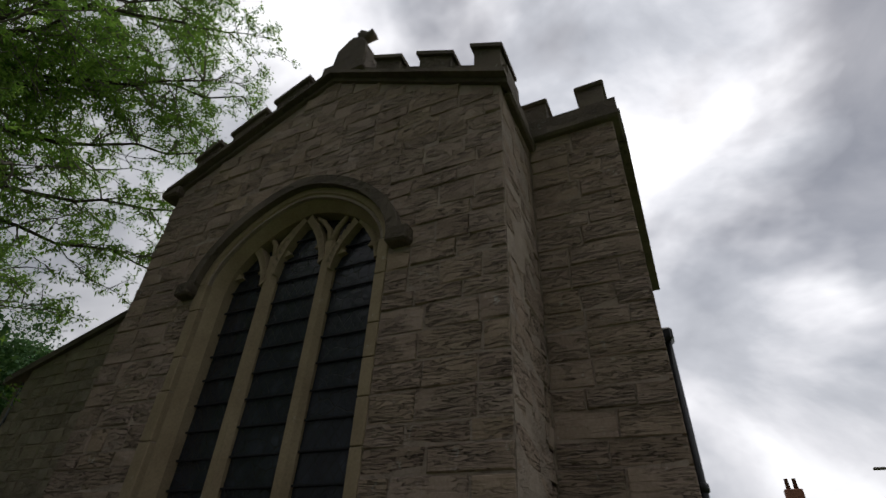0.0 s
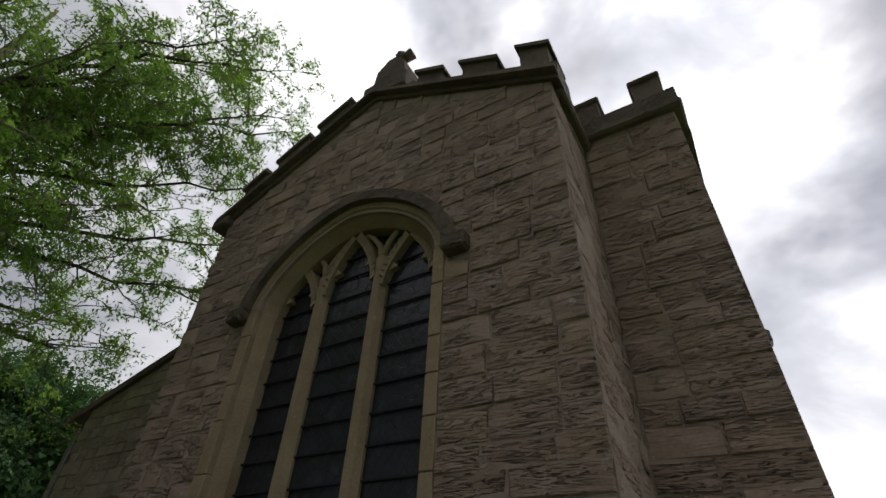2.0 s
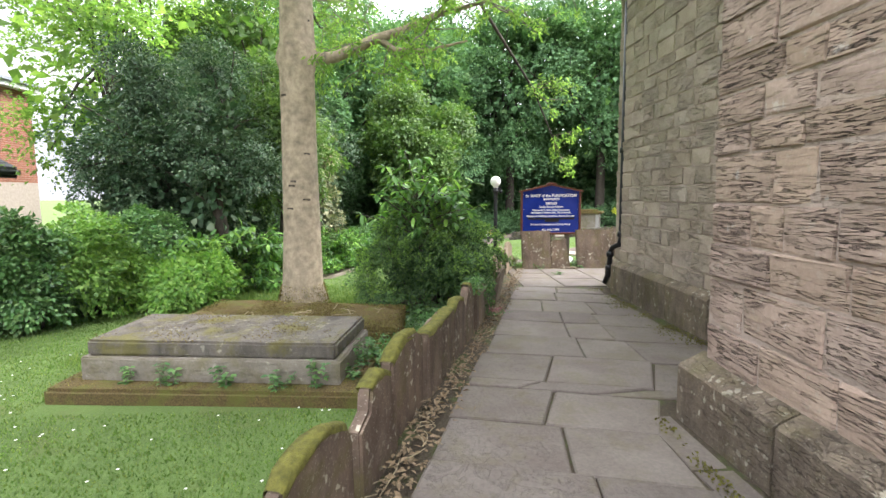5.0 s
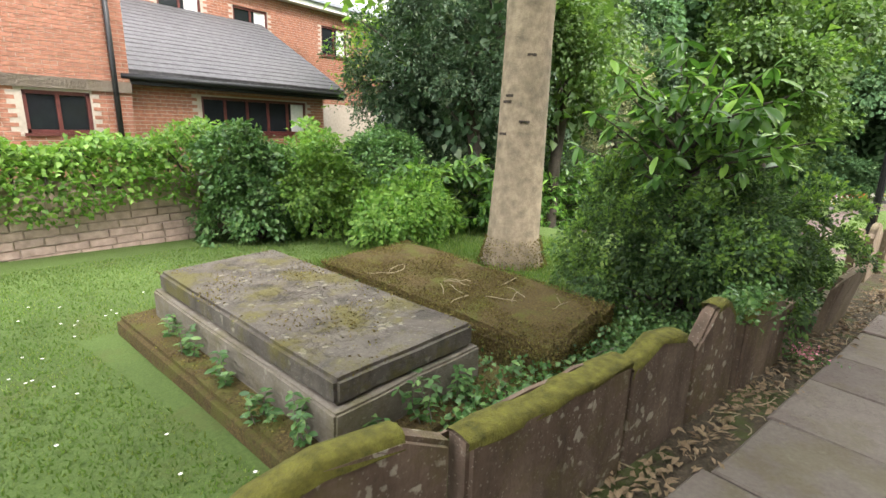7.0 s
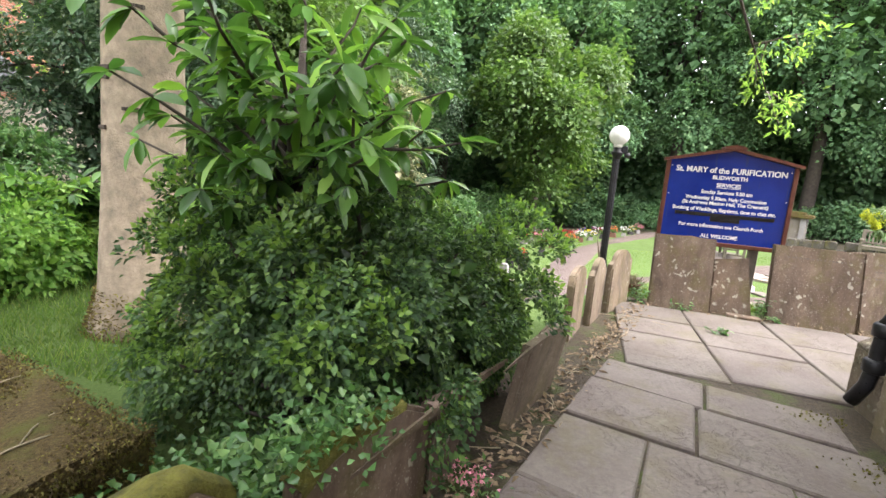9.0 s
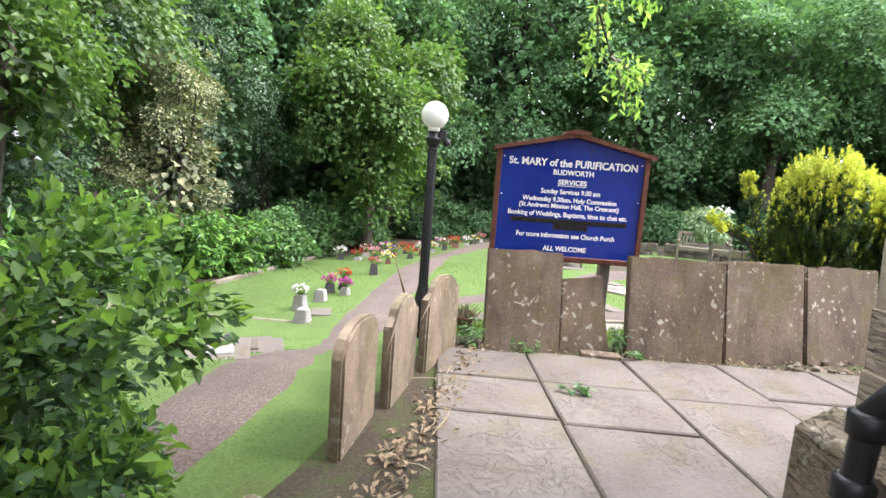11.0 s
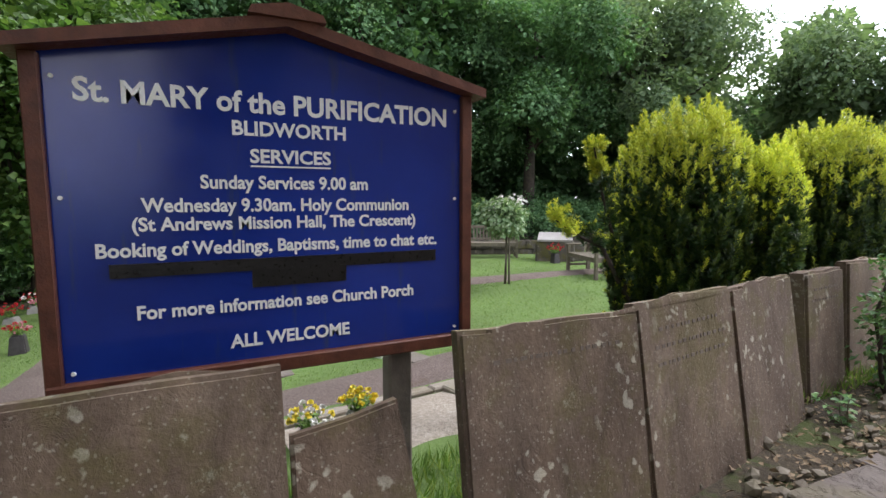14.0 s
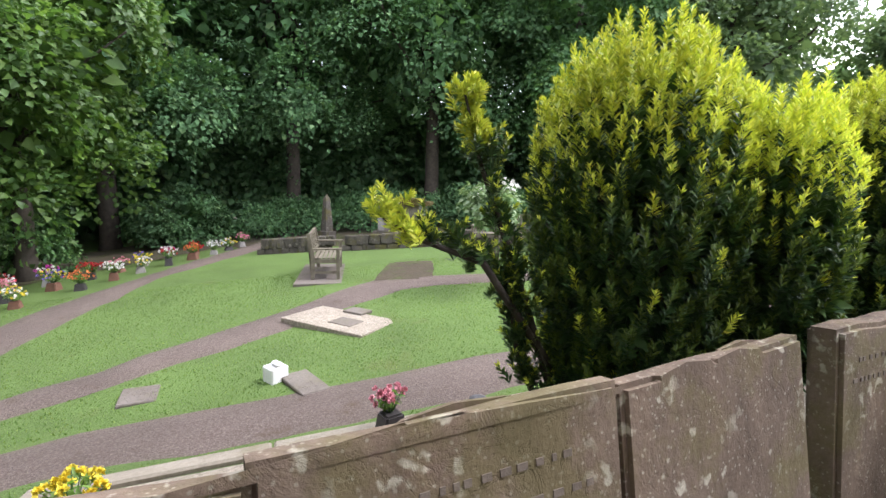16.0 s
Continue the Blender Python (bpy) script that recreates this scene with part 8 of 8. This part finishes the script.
def bench(x, y, turn, label, length=1.5):
    """Slatted garden bench; it looks along its own -y."""
    b = thing("garden_bench", label, "bench", (x, y, ground_z(x, y) + 0.02), turn, "benches in the garden")
    b.scale = (0.85, 0.85, 0.82)
    hl = length / 2
    for sx in (-1, 1):
        part("front_leg", new_box(sx * hl - 0.035, sx * hl + 0.035, -0.28, -0.21, -0.03, 0.62, bevel=0.006), M_BENCH, b)
        bm = bmesh.new()
        prism(bm, [(0.22, -0.03), (0.29, -0.03), (0.28, 0.45), (0.36, 0.95), (0.29, 0.95), (0.21, 0.45)], sx * hl - 0.035, sx * hl + 0.035, "x")
        part("back_leg", bm, M_BENCH, b)
        part("arm_rest", new_box(sx * hl - 0.045, sx * hl + 0.045, -0.32, 0.27, 0.62, 0.655, bevel=0.008), M_BENCH, b)
        part("side_rail", new_box(sx * hl - 0.022, sx * hl + 0.022, -0.24, 0.25, 0.34, 0.42), M_BENCH, b)
        part("stretcher", new_box(sx * hl - 0.02, sx * hl + 0.02, -0.24, 0.25, 0.12, 0.17), M_BENCH, b)
    part("front_rail", new_box(-hl, hl, -0.265, -0.225, 0.34, 0.42), M_BENCH, b)
    part("rear_rail", new_box(-hl, hl, 0.225, 0.265, 0.34, 0.42), M_BENCH, b)
    for i in range(6):
        yy = -0.27 + i * 0.088
        part("seat_slat", new_box(-hl + 0.02, hl - 0.02, yy, yy + 0.07, 0.42, 0.445, bevel=0.004), M_BENCH, b)
    part("top_rail", new_box(-hl, hl, 0.30, 0.345, 0.86, 0.95, bevel=0.008), M_BENCH, b)
    part("low_rail", new_box(-hl, hl, 0.24, 0.28, 0.50, 0.56), M_BENCH, b)
    n = int(length / 0.1)
    for i in range(n):
        xx = -hl + length * (i + 0.5) / n
        bm = bmesh.new()
        prism(bm, [(0.252, 0.55), (0.266, 0.55), (0.325, 0.88), (0.311, 0.88)], xx - 0.024, xx + 0.024, "x")
        part("back_slat", bm, M_BENCH, b)
    return b


bench(-22.6, 6.7, 171.0, "weathered grey slatted wooden bench on a stone pad")
pad = thing("bench_pad", "mossy stone pad under the garden bench", "paving", (-22.6, 6.7, ground_z(-22.6, 6.7)), 171)
part("slab", new_box(-1.0, 1.0, -0.5, 0.5, -0.1, 0.02, bevel=0.01), M_FLAG, pad)
bench(-23.4, 10.6, 62.0, "pale weathered wooden bench before the low stone wall")
bench(-19.8, 10.6, -15.0, "pale weathered wooden bench on the lawn", 1.3)
# standard rose
rose = thing("standard_rose", "standard rose with a round white-flowered head", "rose tree", (-20.1, 8.87, ground_z(-20.1, 8.87)))
bm = bmesh.new()
tube(bm, [(0, 0, -0.05), (0.02, 0, 0.5), (0, 0.02, 0.9), (0.0, 0.0, 1.2)], [0.025, 0.02, 0.02, 0.01], 6)
tube(bm, [(0.08, 0.03, -0.05), (0.06, 0.03, 1.2)], [0.018, 0.016], 6)
part("stem", bm, M_POST, rose)
rg = np.random.default_rng(501)
P, O, C, N = clumps(rg, (0, 0, 1.24), (0.40, 0.40, 0.32), 70, 40, 0.08, 0.5, -0.9)
leaves_on("foliage", P, O, 0.085, 0.6, M_LEAF_PALE, rose, rg, N=N)
P, O, C, N = clumps(rg, (0, 0, 1.27), (0.38, 0.38, 0.32), 9, 12, 0.03, 0.85, -0.2)
leaf_part("flowers", P, O, rg.normal(size=P.shape), 0.05, 0.045, M_PETAL["white"], rose)
# altar tomb with white top, and red flowers in front
alt = thing("altar_memorial", "rough stone memorial with a pale sloping top", "memorial", (-22.1, 11.6, ground_z(-22.1, 11.6)), 50)
alt.scale = (0.8, 0.8, 0.75)
bm = new_box(-0.55, 0.55, -0.4, 0.4, -0.1, 0.62, bevel=0.03, cuts=3)
jitter(bm, 0.03, 4)
part("base", bm, M_TOMB, alt)
bm = bmesh.new()
prism(bm, [(-0.42, 0.62), (0.42, 0.62), (0.42, 0.86), (-0.42, 0.68)], -0.5, 0.5, "x")
part("tablet", bm, M_PALE, alt)
bm = new_box(0.5, 0.85, -0.2, 0.3, -0.1, 0.95, bevel=0.03, cuts=2)
jitter(bm, 0.03, 4)
part("pier", bm, M_TOMB, alt)
vase_block(-21.6, 11.2, 0.18, M_POT, ("red",), "dark vase with bright red flowers before the memorial", 470, 0.2, 36, spread=0.12)
# terrace wall, table tomb and obelisk
tw2 = thing("terrace_wall", "low mossy stone retaining wall at the garden's end", "wall")
for (x0, y0), (x1, y1) in (((-25.6, 7.3), (-24.6, 9.9)), ((-24.6, 9.9), (-23.3, 12.8)), ((-26.4, 5.4), (-25.8, 7.2))):
    n = 9
    a, b = Vector((x0, y0)), Vector((x1, y1))
    d = (b - a).normalized()
    s = Vector((-d.y, d.x)) * 0.14
    for r in range(2):
        for i in range(n):
            p, q = a.lerp(b, (i + (0.5 if r else 0)) / (n + 0.5)), a.lerp(b, (i + 0.97 + (0.5 if r else 0)) / (n + 0.5))
            bm = bmesh.new()
            z = ground_z(p.x, p.y) - 0.1 + r * 0.24
            slab_block(bm, [tuple(p - s), tuple(q - s), tuple(q + s), tuple(p + s)], z, z + 0.23, 0.015, i + r * 3.0, 1, 0.012)
            part("wall_stone", bm, M_TOMB, tw2)
tt = thing("table_tomb", "pale stone table tomb with a mossy overhanging lid", "tomb", (-26.8, 9.2, ground_z(-26.8, 9.2)), 65)
tt.scale = (0.66, 0.66, 0.7)
part("base", new_box(-1.15, 1.15, -0.7, 0.7, -0.1, 0.35, bevel=0.02), M_TOMB, tt)
part("chest", new_box(-0.95, 0.95, -0.5, 0.5, 0.35, 1.35, bevel=0.01), M_TOMB_SIDE, tt)
for sx in (-1, 1):
    for sy in (-1, 1):
        part("pilaster", new_box(sx * 0.85 - 0.12, sx * 0.85 + 0.12, sy * 0.46 - 0.08, sy * 0.46 + 0.08, 0.35, 1.35, bevel=0.01), M_PALE, tt)
bm = bmesh.new()
slab_block(bm, [(-1.2, -0.72), (1.2, -0.72), (1.2, 0.72), (-1.2, 0.72)], 1.35, 1.5, 0.03, 1.0, 2)
slab_block(bm, [(-0.9, -0.5), (0.9, -0.5), (0.9, 0.5), (-0.9, 0.5)], 1.49, 1.62, 0.05, 2.0, 2, 0.02)
part("lid", bm, M_TOMB_MOSS, tt)
ob_ = thing("stone_obelisk", "slender grey stone obelisk under the trees", "obelisk", (-28.2, 7.25, ground_z(-28.2, 7.25)), 30)
ob_.scale = (0.55, 0.55, 0.55)
bm = bmesh.new()
box(bm, -0.35, 0.35, -0.35, 0.35, -0.1, 0.5, bevel=0.02)
part("base", bm, M_TOMB, ob_)
bm = bmesh.new()
lo = [bm.verts.new((sx * 0.24, sy * 0.24, 0.5)) for sx, sy in ((-1, -1), (1, -1), (1, 1), (-1, 1))]
hi = [bm.verts.new((sx * 0.13, sy * 0.13, 2.2)) for sx, sy in ((-1, -1), (1, -1), (1, 1), (-1, 1))]
tip = bm.verts.new((0, 0, 2.45))
bm.faces.new(lo[::-1])
for j in range(4):
    bm.faces.new((lo[j], lo[(j + 1) % 4], hi[(j + 1) % 4], hi[j]))
    bm.faces.new((hi[j], hi[(j + 1) % 4], tip))
part("shaft", bm, M_TOMB, ob_)

# ---------------------------------------------------------------- grass, litter, small growth
grng = np.random.default_rng(601)


def grass(name, label, x0, x1, y0, y1, n, h, keep=None, mat=M_GRASS_BLADE):
    g = None
    X, Y = grng.uniform(x0, x1, n), grng.uniform(y0, y1, n)
    if keep is not None:
        ok = keep(X, Y)
        X, Y = X[ok], Y[ok]
    m = len(X)
    P = np.stack([X, Y, ground_np(X, Y) - 0.004], axis=1)
    D = unit_rows(np.stack([grng.normal(size=m) * 0.45, grng.normal(size=m) * 0.45, np.ones(m)], axis=1))
    N = grng.normal(size=(m, 3))
    L = h * grng.uniform(0.5, 1.3, m)
    ob = leaf_part(name, P, D, N, L, 0.009, mat, None, label, 0.1, 0.3)
    return tagged(ob, label, "grass", "", "stuff")


def off_tombs(X, Y):
    sv = (X - PA.x) * PV.x + (Y - PA.y) * PV.y
    a = (X > -8.5) & (X < -6.9) & (Y > -1.55) & (Y < 1.1)
    b = (X > -10.1) & (X < -8.4) & (Y > -1.4) & (Y < 1.25)
    return (sv < -0.08) & ~a & ~b


grass("grass_blades", "short mown grass on the churchyard lawn", -11.5, -4.0, -3.8, 1.9, 90000, 0.026, off_tombs)
grass("grass_blades", "longer grass about the ash trunk and tombs", -12.5, -8.0, -2.2, 1.2, 14000, 0.10, off_tombs)


def off_paths(X, Y):
    p1 = (Y > np.interp(-X, (10, 12, 13.07, 14.59, 17.48, 22.17, 25.5), (1.5, 1.45, 1.61, 1.77, 1.88, 2.4, 3.6))) & (Y < np.interp(-X, (10, 12, 13.11, 15.98, 19.5, 24.1), (2.0, 2.1, 2.27, 2.47, 2.95, 3.65)))
    p2 = (X < np.interp(Y, (2.4, 4.4, 5.7, 8.5, 14), (-16.2, -16.75, -16.68, -16.75, -17.0))) & (X > np.interp(Y, (2.3, 4.48, 6.18, 8.5, 14), (-17.2, -17.5, -17.5, -17.6, -17.9)))
    p3 = (Y > np.interp(-X, (17.4, 18.27, 19.16, 20.39), (2.9, 4.27, 5.68, 7.3)) - 0.8) & (Y < np.interp(-X, (17.4, 18.27, 19.16, 20.39), (2.9, 4.27, 5.68, 7.3)) + 0.05) & (X > -21.4)
    plot = (X < -15.1) & (X > -16.6) & (Y > 4.4) & (Y < 10.5)
    row = (X > -14.6) & (((X - PA.x) * PV.x + (Y - PA.y) * PV.y) > -0.05)
    return ~p1 & ~p2 & ~p3 & ~plot & ~row


grass("grass_blades", "short mown grass in the memorial garden", -23, -12.4, -0.8, 12.5, 120000, 0.022, off_paths)
grass("grass_blades", "rough grass tufts behind the gravestones", -15.15, -14.6, 3.2, 9.5, 5000, 0.12)
# daisies in the lawn
n = 160
X, Y = grng.uniform(-8.5, -4.2, n), grng.uniform(-2.6, 0.9, n)
ok = off_tombs(X, Y)
X, Y = X[ok], Y[ok]
k = np.repeat(np.arange(len(X)), 6)
P = np.stack([X[k], Y[k], ground_np(X[k], Y[k]) + 0.035], axis=1)
a = np.tile(np.arange(6) * math.pi / 3, len(X))
D = np.stack([np.cos(a), np.sin(a), np.full(len(a), 0.15)], axis=1)
dz = leaf_part("daisies", P, D, np.tile([0, 0, 1.0], (len(P), 1)), 0.011, 0.009, M_PETAL["white"], None, "", 0.05)
tagged(dz, "white daisies scattered over the lawn", "flower", "", "stuff")
# dead leaves and stalks between headstones and flags
n = 1500
SV = np.stack([grng.uniform(-3.0, 8.2, n), grng.normal(0.17, 0.07, n)], axis=1)
P = np.array([(*path_xy(a, max(0.06, b)), 0.0) for a, b in SV])
P[:, 2] = ground_np(P[:, 0], P[:, 1]) + 0.03 + grng.random(n) * 0.035
D = grng.normal(size=(n, 3)) * np.array([1, 1, 0.25])
lit = leaf_part("leaf_litter", P, D, grng.normal(size=(n, 3)) * 0.4 + np.array([0, 0, 1.0]), grng.uniform(0.03, 0.08, n), grng.uniform(0.015, 0.035, n), M_DEAD, None, "", 0.2)
tagged(lit, "dry brown leaves lying along the headstones", "leaf litter", "", "stuff")
n = 420
P = np.stack([grng.uniform(-14.2, -14.02, n), grng.uniform(3.5, 9.0, n), grng.uniform(0.02, 0.06, n)], axis=1)
lit = leaf_part("leaf_litter", P, grng.normal(size=(n, 3)) * np.array([1, 1, 0.3]), grng.normal(size=(n, 3)) * 0.4 + np.array([0, 0, 1.0]), grng.uniform(0.02, 0.06, n), grng.uniform(0.012, 0.03, n), M_DEAD, None, "", 0.2)
tagged(lit, "dry leaves and grit at the foot of the gravestones", "leaf litter", "", "stuff")
bm = bmesh.new()
for i in range(90):
    a, b = grng.uniform(-3, 8), grng.normal(0.18, 0.06)
    p = path_xy(a, b)
    e = Vector((*path_xy(a + grng.normal() * 0.12, b + grng.normal() * 0.1), 0))
    e.z = ground_z(p[0]) + 0.03 + grng.random() * 0.04
    limb_tube(bm, (*p, ground_z(p[0]) + 0.03), e, 0.004, 0.002, grng, 0.2, 3, 4)
st = part("dry_stalks", bm, M_STRAW, None)
tagged(st, "dry plant stalks lying along the headstones", "leaf litter", "", "stuff")
n = 700
P = np.stack([grng.uniform(-14.75, -14.05, n), grng.uniform(6.3, 10.5, n), grng.uniform(0.02, 0.05, n)], axis=1)
lit = leaf_part("leaf_litter", P, grng.normal(size=(n, 3)) * np.array([1, 1, 0.3]), grng.normal(size=(n, 3)) * 0.4 + np.array([0, 0, 1.0]), grng.uniform(0.02, 0.06, n), grng.uniform(0.01, 0.03, n), M_DEAD, None, "", 0.2)
tagged(lit, "dead leaves on the bare soil before the last gravestones", "leaf litter", "", "stuff")
bm = bmesh.new()
for i in range(150):
    x, y, r = grng.uniform(-14.7, -14.0), grng.uniform(6.0, 10.5), grng.uniform(0.012, 0.04)
    vs = bmesh.ops.create_icosphere(bm, subdivisions=1, radius=r, matrix=Matrix.Translation((x, y, 0.022 + r * 0.3)))["verts"]
    for v in vs:
        v.co += noise.noise_vector(v.co * 30.0) * r * 0.5
rub = part("rubble", bm, M_KERB, None)
tagged(rub, "small stones strewn on the bare soil by the gravestones", "stones", "", "stuff")
# moss in the joints beside the aisle plinth
n = 4200
P = np.stack([grng.uniform(-11.6, -6.7, n), YA - 0.22 - np.abs(grng.normal(0, 0.16, n)), np.zeros(n)], axis=1)
half = n // 3
P[:half, 0] = grng.uniform(-6.8, -2.5, half)
P[:half, 1] = YF - 0.27 - np.abs(grng.normal(0, 0.05, half)) - 0.03 * np.sin(P[:half, 0] * 3)
P = P[np.sin(P[:, 0] * 4.1) + np.sin(P[:, 0] * 9.7 + 1) + grng.normal(size=n) * 0.5 > -0.1]
n = len(P)
P[:, 2] = ground_np(P[:, 0], P[:, 1]) + 0.03 + grng.random(n) * 0.03
ms = leaf_part("moss_patch", P, grng.normal(size=(n, 3)) + np.array([0, 0, 0.8]), grng.normal(size=(n, 3)), 0.02, 0.016, M_MOSS, None, "", 0.2)
tagged(ms, "yellow-green moss on the ground along the plinth", "moss", "", "stuff")
# pink flowers by the headstones
pf = thing("pink_flowers", "small clump of pink flowers at the headstones' foot", "flower", (*path_xy(3.66, 0.17), ground_z(-10)))
P = grng.normal(size=(90, 3)) * np.array([0.06, 0.05, 0.025]) + np.array([0, 0, 0.09])
leaf_part("petals", P, ball_ways(90, grng), grng.normal(size=(90, 3)), 0.02, 0.017, M_PETAL["pink"], pf)
P = grng.normal(size=(120, 3)) * np.array([0.08, 0.07, 0.03]) + np.array([0, 0, 0.05])
leaves_on("leaves", P, ball_ways(120, grng), 0.04, 0.4, M_LEAF_IVY, pf, grng)
# twigs on the moss-grown tomb
for i in range(14):
    tg = thing("fallen_twig", "dry fallen twig lying on the mossy tomb", "twig", (grng.uniform(-9.5, -8.8), grng.uniform(-0.9, 0.9), 0.318), grng.uniform(0, 360), "fallen twigs")
    bm = bmesh.new()
    limb_tube(bm, (-0.12, 0, 0), (0.12, 0.03, 0.006), 0.005, 0.003, grng, 0.08, 5, 5)
    part("twig", bm, M_STRAW, tg)
